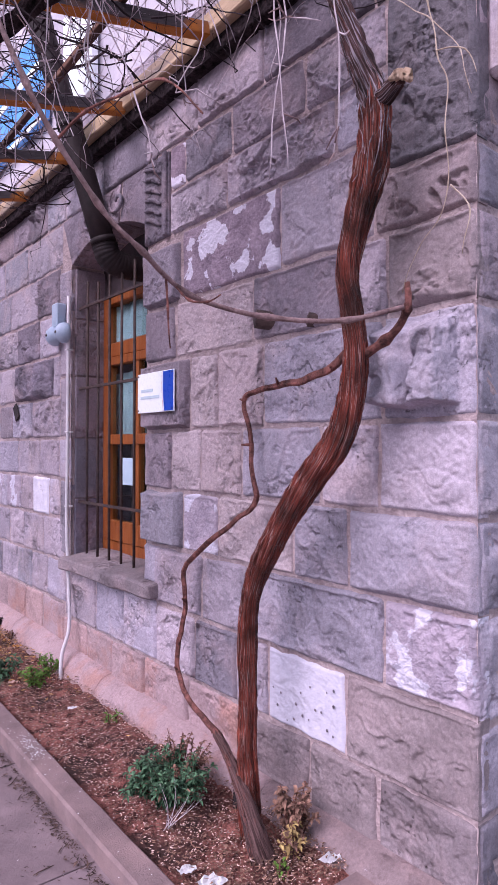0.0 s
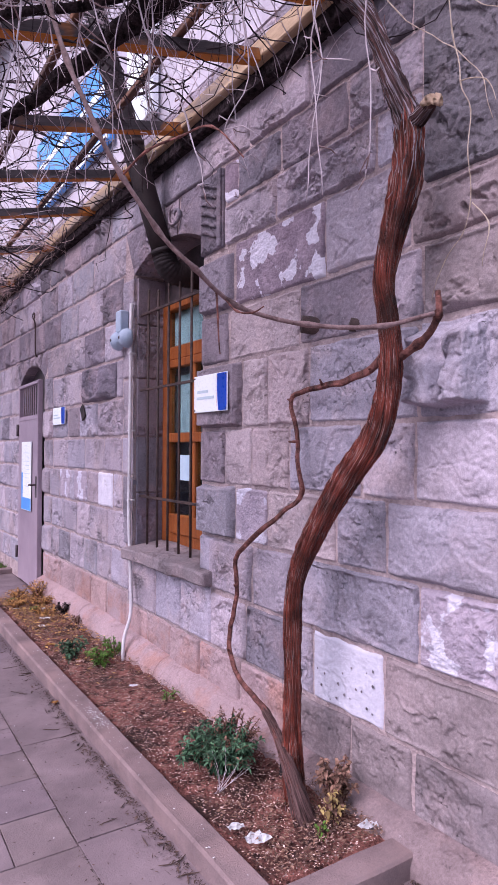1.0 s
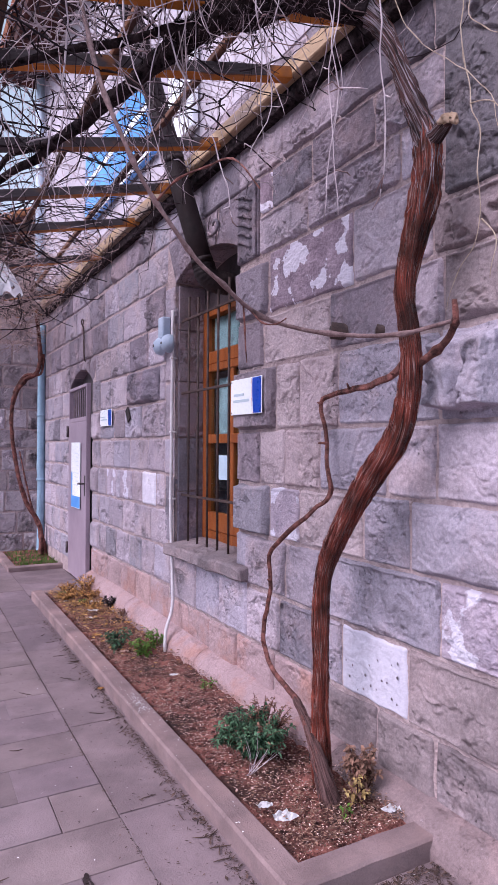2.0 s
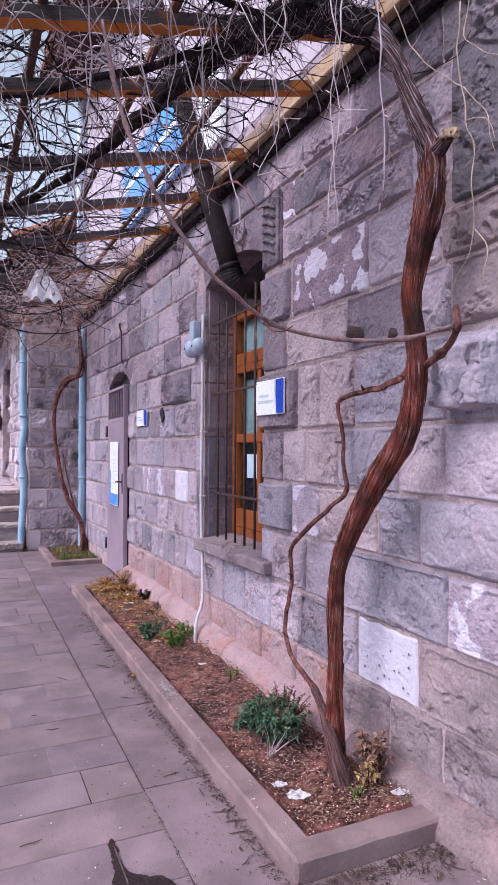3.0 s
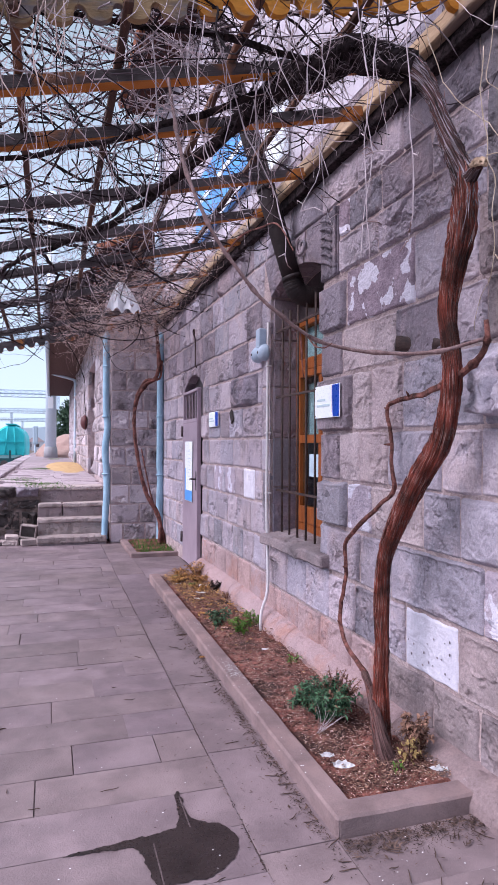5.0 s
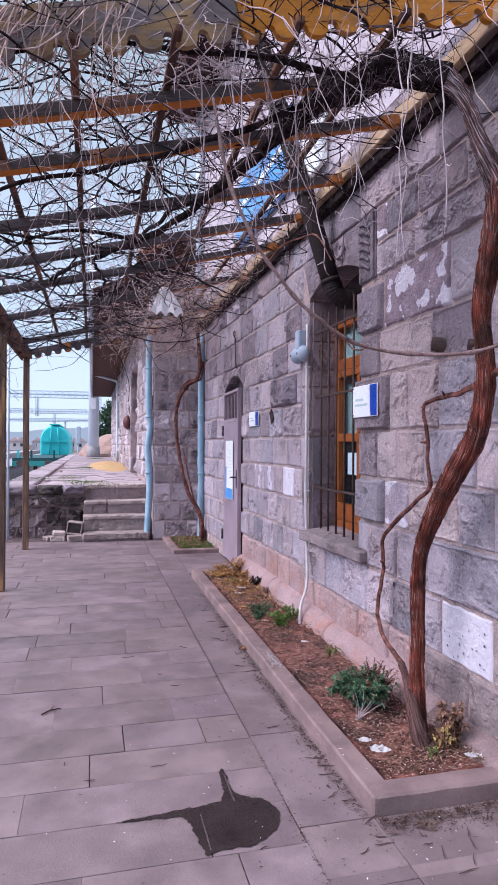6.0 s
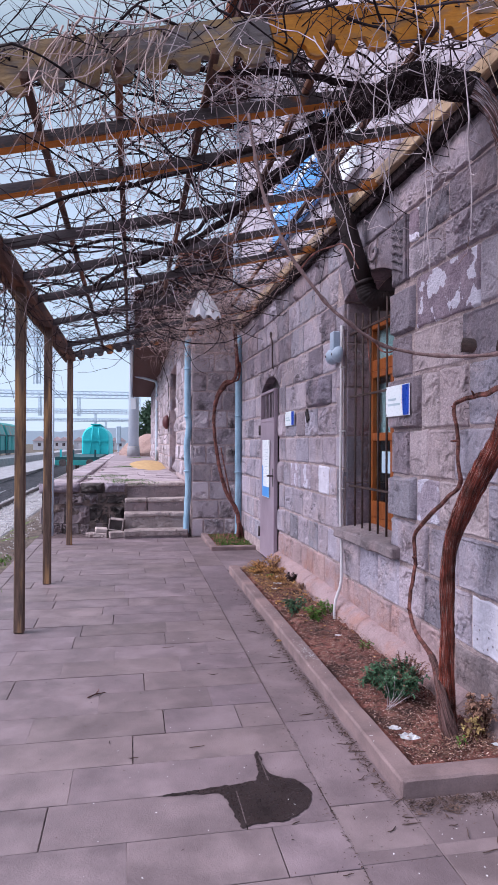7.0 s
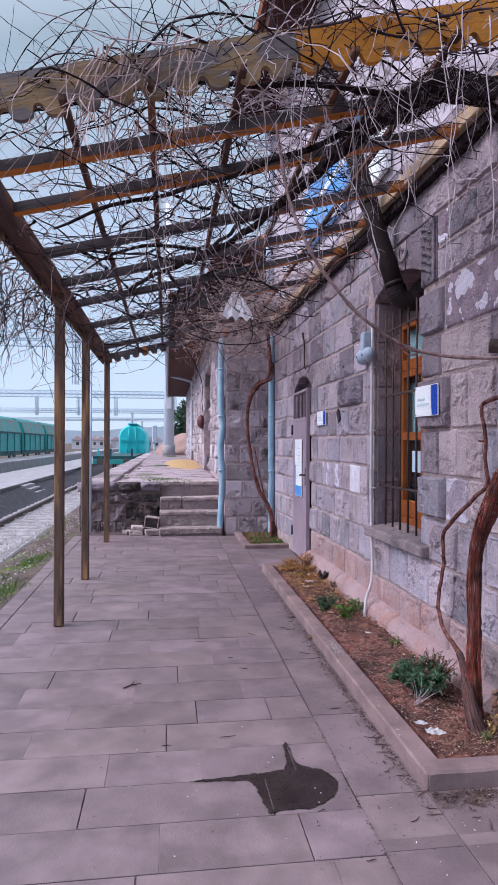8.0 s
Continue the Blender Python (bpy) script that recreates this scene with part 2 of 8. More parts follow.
PAVING = mat("mauve_paving", (0.108, 0.078, 0.086), (0.208, 0.153, 0.168), 3.2, 0.58, 0.22, 110, vary=0.12, third=(0.255, 0.19, 0.205), third_at=0.60, third_scale=1.5, crisp=0.16, fine_amount=0.6, contrast=0.4, spec=0.5)
JOINT = mat("paving_joint_dirt", (0.030, 0.021, 0.024), (0.19, 0.138, 0.145), 20, 0.95, 0.5, 150)
KERB = mat("kerb_concrete", (0.15, 0.105, 0.108), (0.285, 0.20, 0.202), 5, 0.8, 0.45, 150, third=(0.31, 0.21, 0.205), third_at=0.58, fine_amount=0.7)
SOIL = mat("red_brown_soil", (0.045, 0.015, 0.014), (0.43, 0.165, 0.135), 16, 0.95, 1.0, 110, pits=90, fine_amount=1.0, third=(0.06, 0.032, 0.03), third_at=0.58, third_scale=0.3, crisp=0.10, contrast=0.26)
CHIP = mat("soil_chips", (0.20, 0.09, 0.08), (0.80, 0.58, 0.52), 30, 0.9, 0.2, 100, island=0.7)
BARK = mat("red_grapevine_bark", (0.030, 0.006, 0.006), (0.42, 0.088, 0.055), 1.3, 0.42, 1.0, 5, stretch=(46, 3.2, 1), third=(0.58, 0.40, 0.37), third_at=0.61, third_scale=2.2, crisp=0.03, uv=True, fine_amount=0.9, contrast=0.24, spec=0.35)
BARK_OLD = mat("grey_red_shaggy_bark", (0.012, 0.006, 0.007), (0.22, 0.105, 0.105), 1.4, 0.7, 1.0, 5, stretch=(22, 3.0, 1), third=(0.50, 0.42, 0.48), third_at=0.55, third_scale=1.5, crisp=0.04, uv=True, fine_amount=0.9, contrast=0.24)
FIBRE = mat("red_bark_fibre", (0.035, 0.010, 0.010), (0.42, 0.15, 0.12), 60, 0.7, 0.2, 150, island=0.75)
FIBRE_GREY = mat("grey_bark_fibre", (0.07, 0.05, 0.055), (0.52, 0.42, 0.46), 60, 0.8, 0.2, 150, island=0.75)
BARK_ROOT = mat("pale_root_bark", (0.04, 0.018, 0.018), (0.34, 0.19, 0.18), 1.4, 0.8, 1.0, 5, stretch=(16, 3.0, 1), uv=True, fine_amount=1.0, contrast=0.24)
BARK_GREY = mat("dark_cordon_bark", (0.005, 0.004, 0.005), (0.060, 0.043, 0.048), 30, 0.95, 1.0, 90, contrast=0.25, spec=0.05)
STEM = mat("brown_stem_bark", (0.04, 0.014, 0.013), (0.27, 0.105, 0.088), 20, 0.75, 0.8, 90, contrast=0.25)
CANE = mat("pale_dry_cane", (0.30, 0.235, 0.26), (0.68, 0.575, 0.62), 9, 0.7, 0.2, 60, island=0.30, spec=0.15)
# dark copy of the cane colour, with the backlit silhouette painted in
CANE_SHADED = mat("backlit_dry_cane", (0.012, 0.009, 0.012), (0.075, 0.054, 0.063), 5, 0.85, 0.2, 60, island=0.7, spec=0.08)
CANE_RED = mat("reddish_dry_tendrils", (0.30, 0.20, 0.19), (0.60, 0.46, 0.44), 5, 0.85, 0.2, 60, island=0.5)
CANE_LONG = mat("reddish_grey_cane", (0.10, 0.055, 0.055), (0.34, 0.22, 0.22), 20, 0.6, 0.4, 80)
CANE_TAN = mat("tan_dry_shoot", (0.26, 0.19, 0.14), (0.52, 0.42, 0.34), 20, 0.75, 0.3, 80)
DEBRIS = mat("dark_rotting_scraps", (0.022, 0.013, 0.012), (0.12, 0.075, 0.062), 20, 0.9, 0.3, 90, island=0.8)
CUT = mat("cut_wood", (0.42, 0.26, 0.17), (0.82, 0.62, 0.47), 25, 0.8, 0.8, 90)
IRON = mat("rusty_iron", (0.025, 0.017, 0.018), (0.10, 0.062, 0.058), 25, 0.7, 0.3, 120)
FLUE = mat("black_flue_pipe", (0.010, 0.007, 0.009), (0.040, 0.026, 0.028), 7, 0.65, 0.25, 70)
WOOD_ORANGE = mat("varnished_window_wood", (0.22, 0.052, 0.012), (0.40, 0.12, 0.03), 4, 0.45, 0.2, 40, stretch=(8, 8, 1))
POST_WOOD = mat("weathered_post_wood", (0.050, 0.032, 0.030), (0.20, 0.125, 0.095), 3, 0.8, 0.4, 30, stretch=(9, 9, 0.8), third=(0.40, 0.225, 0.11), third_at=0.60, third_scale=0.7, crisp=0.08)
BEAM_WOOD = mat("weathered_beam_wood", (0.035, 0.020, 0.019), (0.14, 0.075, 0.06), 3, 0.8, 0.4, 30, stretch=(9, 0.8, 9), third=(0.22, 0.10, 0.06), third_at=0.58)
DOOR_STEEL = mat("mauve_grey_steel_door", (0.27, 0.205, 0.255), (0.40, 0.31, 0.375), 2, 0.5, 0.06, 60, metal=0.1)
STEEL_DARK = mat("dark_steel", (0.05, 0.04, 0.045), (0.12, 0.09, 0.10), 10, 0.6, 0.1, 80, metal=0.4)
PIPE_BLUE = mat("pale_blue_drainpipe", (0.20, 0.36, 0.50), (0.38, 0.55, 0.69), 5, 0.5, 0.1, 60, metal=0.1)
BLUE_GREY = mat("blue_grey_painted_box", (0.30, 0.38, 0.50), (0.46, 0.54, 0.66), 9, 0.5, 0.1, 90)
CABLE = mat("white_cable_sheath", (0.50, 0.46, 0.50), (0.74, 0.70, 0.74), 4, 0.5, 0.05, 60)
SIGN_WHITE = mat("white_sign_face", (0.84, 0.87, 0.93), (0.90, 0.93, 0.97), 3, 0.3, 0.0, 60, fine_amount=0.1)
SIGN_BLUE = mat("blue_sign_face", (0.015, 0.10, 0.66), (0.025, 0.14, 0.78), 3, 0.3, 0.0, 60, fine_amount=0.1)
SIGN_RED = mat("red_line", (0.5, 0.02, 0.03), (0.6, 0.03, 0.04), 3, 0.4, 0.0)
SIGN_DULL = mat("faded_red_enamel", (0.085, 0.028, 0.032), (0.15, 0.05, 0.052), 5, 0.5, 0.1)
SIGN_GREY = mat("faint_blue_grey_print", (0.46, 0.56, 0.64), (0.56, 0.66, 0.73), 3, 0.5, 0.0)
SKY_BLUE = mat("sky_blue_board", (0.05, 0.25, 0.68), (0.12, 0.40, 0.84), 2, 0.35, 0.02, 60, fine_amount=0.2)
PAPER = mat("white_paper", (0.74, 0.74, 0.78), (0.88, 0.88, 0.9), 9, 0.8, 0.2, 60)
NOTICE = mat("pale_blue_paper", (0.46, 0.62, 0.76), (0.58, 0.72, 0.84), 9, 0.7, 0.1, 60)
RAG = mat("white_plastic_bag", (0.86, 0.87, 0.90), (0.95, 0.95, 0.97), 9, 0.6, 0.3, 60)
LEAF = mat("dark_green_leaf", (0.016, 0.058, 0.032), (0.105, 0.21, 0.115), 20, 0.5, 0.2, 90, island=0.7)
LEAF_LIGHT = mat("fresh_green_leaf", (0.045, 0.12, 0.02), (0.16, 0.29, 0.05), 20, 0.6, 0.2, 90, island=0.4)
LEAF_DRY = mat("dry_yellow_leaf", (0.28, 0.12, 0.04), (0.70, 0.41, 0.14), 20, 0.8, 0.3, 90, third=(0.22, 0.10, 0.06), third_at=0.6, island=0.55)
LEAF_WILT = mat("wilting_leaf", (0.26, 0.15, 0.06), (0.50, 0.38, 0.16), 20, 0.8, 0.3, 90, island=0.5)
LEAF_BROWN = mat("dead_brown_leaf", (0.09, 0.045, 0.035), (0.32, 0.18, 0.13), 20, 0.85, 0.3, 90, island=0.6)
DAMP = mat("damp_slab_edge", (0.06, 0.044, 0.046), (0.15, 0.11, 0.115), 30, 0.5, 0.2, 120)
WET = mat("wet_paving", (0.014, 0.009, 0.009), (0.038, 0.026, 0.026), 6, 0.30, 0.05, 90, spec=0.3)
CONCRETE = mat("grey_concrete", (0.22, 0.215, 0.235), (0.40, 0.39, 0.42), 2, 0.85, 0.2, 40)
COBBLE = mat("platform_cobbles", (0.28, 0.225, 0.24), (0.42, 0.35, 0.37), 5, 0.9, 0.5, 60, vary=0.2)
BALLAST = mat("ballast", (0.22, 0.20, 0.21), (0.60, 0.58, 0.60), 30, 0.95, 0.8, 90, pits=25)
DIRT = mat("trackside_dirt", (0.035, 0.026, 0.022), (0.19, 0.145, 0.13), 7, 0.95, 1.0, 40, third=(0.10, 0.16, 0.03), third_at=0.63, third_scale=0.25, crisp=0.05, pits=18, fine_amount=0.8)
ASH = mat("black_ash", (0.012, 0.012, 0.016), (0.075, 0.075, 0.09), 6, 0.95, 0.8, 50)
RAIL = mat("rail_steel", (0.07, 0.055, 0.055), (0.16, 0.13, 0.13), 10, 0.5, 0.1, 60, metal=0.6)
SAND = mat("yellow_sand", (0.38, 0.24, 0.115), (0.58, 0.39, 0.20), 8, 0.95, 0.4, 90)
TEAL = mat("teal_wagon_paint", (0.015, 0.22, 0.22), (0.04, 0.34, 0.33), 0.6, 0.5, 0.05, 8)
TEAL_DARK = mat("dark_teal_paint", (0.015, 0.06, 0.07), (0.03, 0.10, 0.11), 0.8, 0.6, 0.05, 8)
CYAN = mat("cyan_tank_paint", (0.01, 0.46, 0.52), (0.03, 0.62, 0.66), 0.6, 0.5, 0.03, 8)
WAGON_TOP = mat("dusty_wagon_roof", (0.26, 0.19, 0.18), (0.40, 0.31, 0.28), 0.8, 0.8, 0.05, 8)
# galvanised grey, paled and blued to carry haze on the far gantries
GALV = mat("hazed_galvanised_steel", (0.46, 0.57, 0.69), (0.60, 0.70, 0.80), 0.5, 0.6, 0.0)
POLE = mat("pale_blue_pole", (0.60, 0.69, 0.80), (0.76, 0.83, 0.91), 0.6, 0.7, 0.05, 10)
ROOF_TILE = mat("red_roof_tile", (0.20, 0.06, 0.04), (0.42, 0.15, 0.09), 6, 0.85, 0.4, 40, vary=0.15)
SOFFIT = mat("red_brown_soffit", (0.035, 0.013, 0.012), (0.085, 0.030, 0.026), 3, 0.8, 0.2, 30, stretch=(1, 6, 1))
# the room's dimness is put into its wall colour
ROOM = mat("shade_painted_room", (0.04, 0.05, 0.055), (0.08, 0.10, 0.105), 2, 0.9, 0.05)
CURTAIN = mat("grey_blue_curtain", (0.24, 0.31, 0.34), (0.40, 0.47, 0.50), 5, 0.9, 0.3, 50)
GRASS = mat("green_grass", (0.03, 0.09, 0.012), (0.10, 0.20, 0.04), 6, 0.8, 0.2, 60)
# distance haze is put into the hill colour
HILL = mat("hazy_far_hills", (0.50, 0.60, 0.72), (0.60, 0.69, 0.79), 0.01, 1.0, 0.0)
BUSH = mat("bush_leaves", (0.02, 0.05, 0.03), (0.07, 0.12, 0.07), 0.8, 0.8, 0.1, 8)
DUSTY_TEAL = mat("dusty_teal_roof", (0.05, 0.27, 0.27), (0.17, 0.36, 0.35), 0.9, 0.7, 0.05, 8, third=(0.30, 0.24, 0.22), third_at=0.56, third_scale=0.6)
# far roofs and plaster: colours paled to paint in the haze
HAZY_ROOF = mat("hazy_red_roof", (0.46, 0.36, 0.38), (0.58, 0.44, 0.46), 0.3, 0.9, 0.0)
HOUSE = mat("hazy_house_plaster", (0.52, 0.52, 0.58), (0.64, 0.62, 0.66), 0.1, 0.9, 0.0)
GLASS = bpy.data.materials.new("window_glass")
GLASS.use_nodes = True
gp = GLASS.node_tree.nodes["Principled BSDF"]
gp.inputs["Base Color"].default_value, gp.inputs["Roughness"].default_value, gp.inputs["Transmission Weight"].default_value = (0.62, 0.80, 0.82, 1), 0.03, 1.0


def sheer(m, share):
    """Thin plastic film: part of the light comes through it."""
    n, l = m.node_tree.nodes, m.node_tree.links
    p, out = n["Principled BSDF"], n["Material Output"]
    film, both = n.new("ShaderNodeBsdfTranslucent"), n.new("ShaderNodeMixShader")
    film.inputs["Color"].default_value = (0.93, 0.93, 0.96, 1)
    both.inputs[0].default_value = share
    l.new(p.outputs[0], both.inputs[1]); l.new(film.outputs[0], both.inputs[2]); l.new(both.outputs[0], out.inputs["Surface"])


def weathered_beam(name, shelter=None):
    """Sawn timber: orange varnish left on the undersides and in patches, rain-grey elsewhere; shelter: worn bare this side of it."""
    m = mat(name, (0.028, 0.024, 0.028), (0.115, 0.095, 0.105), 2.5, 0.75, 0.35, 30, stretch=(1, 8, 8))
    n, l = m.node_tree.nodes, m.node_tree.links
    p = n["Principled BSDF"]
    grey = p.inputs["Base Color"].links[0].from_socket
    geo, sep = n.new("ShaderNodeNewGeometry"), n.new("ShaderNodeSeparateXYZ")
    l.new(geo.outputs["Normal"], sep.inputs[0])
    tc, patch = n.new("ShaderNodeTexCoord"), n.new("ShaderNodeTexNoise")
    patch.inputs["Scale"].default_value, patch.inputs["Detail"].default_value = 3.5, 5
    l.new(tc.outputs["Object"], patch.inputs["Vector"])
    down = n.new("ShaderNodeMath"); down.operation = "MULTIPLY_ADD"; down.inputs[1].default_value = -0.28
    l.new(sep.outputs["Z"], down.inputs[0]); l.new(patch.outputs["Fac"], down.inputs[2])
    st = n.new("ShaderNodeMapRange"); st.inputs["From Min"].default_value, st.inputs["From Max"].default_value = 0.57, 0.70
    l.new(down.outputs[0], st.inputs["Value"])
    mx = n.new("ShaderNodeMix"); mx.data_type = "RGBA"; mx.inputs["B"].default_value = (0.50, 0.17, 0.03, 1)
    kept = st.outputs[0]
    if shelter is not None:
        where, near_wall, both = n.new("ShaderNodeSeparateXYZ"), n.new("ShaderNodeMapRange"), n.new("ShaderNodeMath")
        l.new(geo.outputs["Position"], where.inputs[0]); l.new(where.outputs["X"], near_wall.inputs["Value"])
        near_wall.inputs["From Min"].default_value, near_wall.inputs["From Max"].default_value = shelter, shelter + 0.5
        both.operation = "MULTIPLY"
        l.new(kept, both.inputs[0]); l.new(near_wall.outputs[0], both.inputs[1])
        kept = both.outputs[0]
    l.new(kept, mx.inputs["Factor"]); l.new(grey, mx.inputs["A"]); l.new(mx.outputs["Result"], p.inputs["Base Color"])
    return m


def mottled(m, scale, low, high):
    """Broad lighter and darker zones over a bark."""
    n, l = m.node_tree.nodes, m.node_tree.links
    p = n["Principled BSDF"]
    under = p.inputs["Base Color"].links[0].from_socket
    tc, cloud, r, hsv = n.new("ShaderNodeTexCoord"), n.new("ShaderNodeTexNoise"), n.new("ShaderNodeMapRange"), n.new("ShaderNodeHueSaturation")
    cloud.inputs["Scale"].default_value, cloud.inputs["Detail"].default_value = scale, 5
    l.new(tc.outputs["Object"], cloud.inputs["Vector"]); l.new(cloud.outputs["Fac"], r.inputs["Value"])
    r.inputs["From Min"].default_value, r.inputs["From Max"].default_value = 0.32, 0.68
    r.inputs["To Min"].default_value, r.inputs["To Max"].default_value = low, high
    l.new(r.outputs[0], hsv.inputs["Value"]); l.new(under, hsv.inputs["Color"]); l.new(hsv.outputs["Color"], p.inputs["Base Color"])


mottled(BARK, 9, 0.30, 1.75)
mottled(BARK_OLD, 12, 0.5, 1.5)
mottled(STEM, 14, 0.5, 1.5)
BEAM = weathered_beam("weathered_varnished_beam")
BEAM_BARE = weathered_beam("bare_weathered_beam", 0.75)
sheer(RAG, 0.5)
VARNISH = mat("orange_varnished_board", (0.34, 0.115, 0.014), (0.76, 0.31, 0.035), 2.6, 0.55, 0.3, 25, stretch=(1, 3, 3), third=(0.22, 0.15, 0.11), third_at=0.60, third_scale=1.6, crisp=0.07)
VARNISH_WORN = mat("rain_greyed_varnished_board", (0.17, 0.115, 0.075), (0.42, 0.27, 0.135), 3.4, 0.7, 0.5, 25, stretch=(1, 3, 3), third=(0.17, 0.145, 0.15), third_at=0.50, third_scale=1.4, crisp=0.06)
LEDGER = mat("sunbleached_ledger", (0.26, 0.165, 0.10), (0.56, 0.40, 0.27), 2.5, 0.7, 0.3, 25, stretch=(6, 1, 6), third=(0.20, 0.15, 0.13), third_at=0.57)

# ---- building blocks ----
WALL = pose(1.92, 0, 0, 0, 0, 1.146)  # the facade's own frame: its face at x = 0, y along it, outwards is -x
HERE = Matrix.Identity(4)
BASES = {}


def thing(name, label, category, base=(0, 0, 0), at=HERE, group="", kind=""):
    """An Empty at a thing's base; its parts are written in the frame `at`."""
    ob = new(name)
    ob.empty_display_size = 0.1
    ob.matrix_world = at @ Matrix.Translation(base)
    BASES[ob.name] = Vector(base)
    return tagged(ob, label, category, group, kind)


def part(name, bm, material, parent=None, label="", smooth=False, kind="", at=None):
    if parent is not None and parent.name in BASES:
        bmesh.ops.translate(bm, verts=bm.verts, vec=-BASES[parent.name])
    me = bpy.data.meshes.new(name)
    bm.to_mesh(me)
    bm.free()
    me.materials.append(material)
    if smooth:
        me.polygons.foreach_set("use_smooth", [True] * len(me.polygons))
    ob = new(name, me)
    if parent is not None:
        ob.parent = parent
        if parent.name in BASES:
            BASES[ob.name] = BASES[parent.name]
    if at is not None:
        ob.matrix_world = at
    return tagged(ob, label, "", "", kind)


def solo(name, bm, material, label, category, at=HERE, smooth=False, kind="", group=""):
    ob = part(name, bm, material, None, label, smooth, kind, at)
    return tagged(ob, label, category, group, kind)


def bx(lo, hi, bevel=0.0, bm=None, turn=None):
    bm = bm or bmesh.new()
    vs = bmesh.ops.create_cube(bm, size=1)["verts"]
    for v in vs:
        v.co = Vector([lo[i] + (v.co[i] + 0.5) * (hi[i] - lo[i]) for i in range(3)])
        if turn is not None:
            v.co = turn @ v.co
    if bevel:
        es = list({e for v in vs for e in v.link_edges})
        bmesh.ops.bevel(bm, geom=es, offset=bevel, segments=1, affect="EDGES", profile=0.5)
    return bm


def tube(pts, radii, n=8, bm=None, ridges=0.0, twist=0.0, seed=0, cap=True):
    """A tube along points, its section ridged and twisted on request, with a UV round and along it."""
    bm = bm or bmesh.new()
    uv = bm.loops.layers.uv.verify()
    pts = [Vector(p) for p in pts]
    if not hasattr(radii, "__len__"):
        radii = [radii] * len(pts)
    rings, along, side = [], [0.0], None
    for i, p in enumerate(pts):
        t = (pts[min(i + 1, len(pts) - 1)] - pts[max(i - 1, 0)]).normalized()
        if side is None:
            side = t.orthogonal().normalized()
        side = (side - t * side.dot(t)).normalized()
        other = t.cross(side)
        if i:
            along.append(along[-1] + (p - pts[i - 1]).length)
        ring = []
        for k in range(n):
            a = 2 * math.pi * k / n
            r = radii[i]
            if ridges:
                b = a + twist * along[-1]
                r *= 1 + ridges * (0.6 * noise.noise(Vector((11 * math.cos(b), 11 * math.sin(b), seed + 4 + along[-1] * 2.5))) + noise.noise(Vector((2.2 * math.cos(b), 2.2 * math.sin(b), seed + along[-1] * 1.3))) + 0.7 * noise.noise(Vector((5 * math.cos(b), 5 * math.sin(b), seed + 9 + along[-1] * 2.0))))
            ring.append(bm.verts.new(p + side * (r * math.cos(a)) + other * (r * math.sin(a))))
        rings.append(ring)
    for i in range(len(rings) - 1):
        for k in range(n):
            f = bm.faces.new((rings[i][k], rings[i][(k + 1) % n], rings[i + 1][(k + 1) % n], rings[i + 1][k]))
            f.smooth = True
            for loop, (u, v) in zip(f.loops, ((k, i), (k + 1, i), (k + 1, i + 1), (k, i + 1))):
                loop[uv].uv = (u / n + twist * along[v] * 0.16, along[v])
    if cap:
        bm.faces.new(list(reversed(rings[0])))
        bm.faces.new(rings[-1])
    return bm


def smooth_path(pts, steps=5):
    """Catmull-Rom through points."""
    pts = [Vector(p) for p in pts]
    out = []
    for i in range(len(pts) - 1):
        a, b, c, d = pts[max(i - 1, 0)], pts[i], pts[i + 1], pts[min(i + 2, len(pts) - 1)]
        for k in range(steps):
            t = k / steps
            out.append(0.5 * (2 * b + (c - a) * t + (2 * a - 5 * b + 4 * c - d) * t * t + (3 * b - a - 3 * c + d) * t ** 3))
    return out + [pts[-1]]


def spread(values, count):
    """Values stretched evenly to a count."""
    out = []
    for i in range(count):
        f = i / (count - 1) * (len(values) - 1)
        k = min(int(f), len(values) - 2)
        out.append(values[k] + (values[k + 1] - values[k]) * (f - k))
    return out


def lathe(profile, n=16, bm=None, at=HERE):
    bm = bm or bmesh.new()
    rings = [[bm.verts.new(at @ Vector((r * math.cos(2 * math.pi * k / n), r * math.sin(2 * math.pi * k / n), z))) for k in range(n)] for r, z in profile]
    for i in range(len(rings) - 1):
        for k in range(n):
            bm.faces.new((rings[i][k], rings[i][(k + 1) % n], rings[i + 1][(k + 1) % n], rings[i + 1][k])).smooth = True
    bm.faces.new(list(reversed(rings[0])))
    bm.faces.new(rings[-1])
    return bm


RNG = random.Random(7)


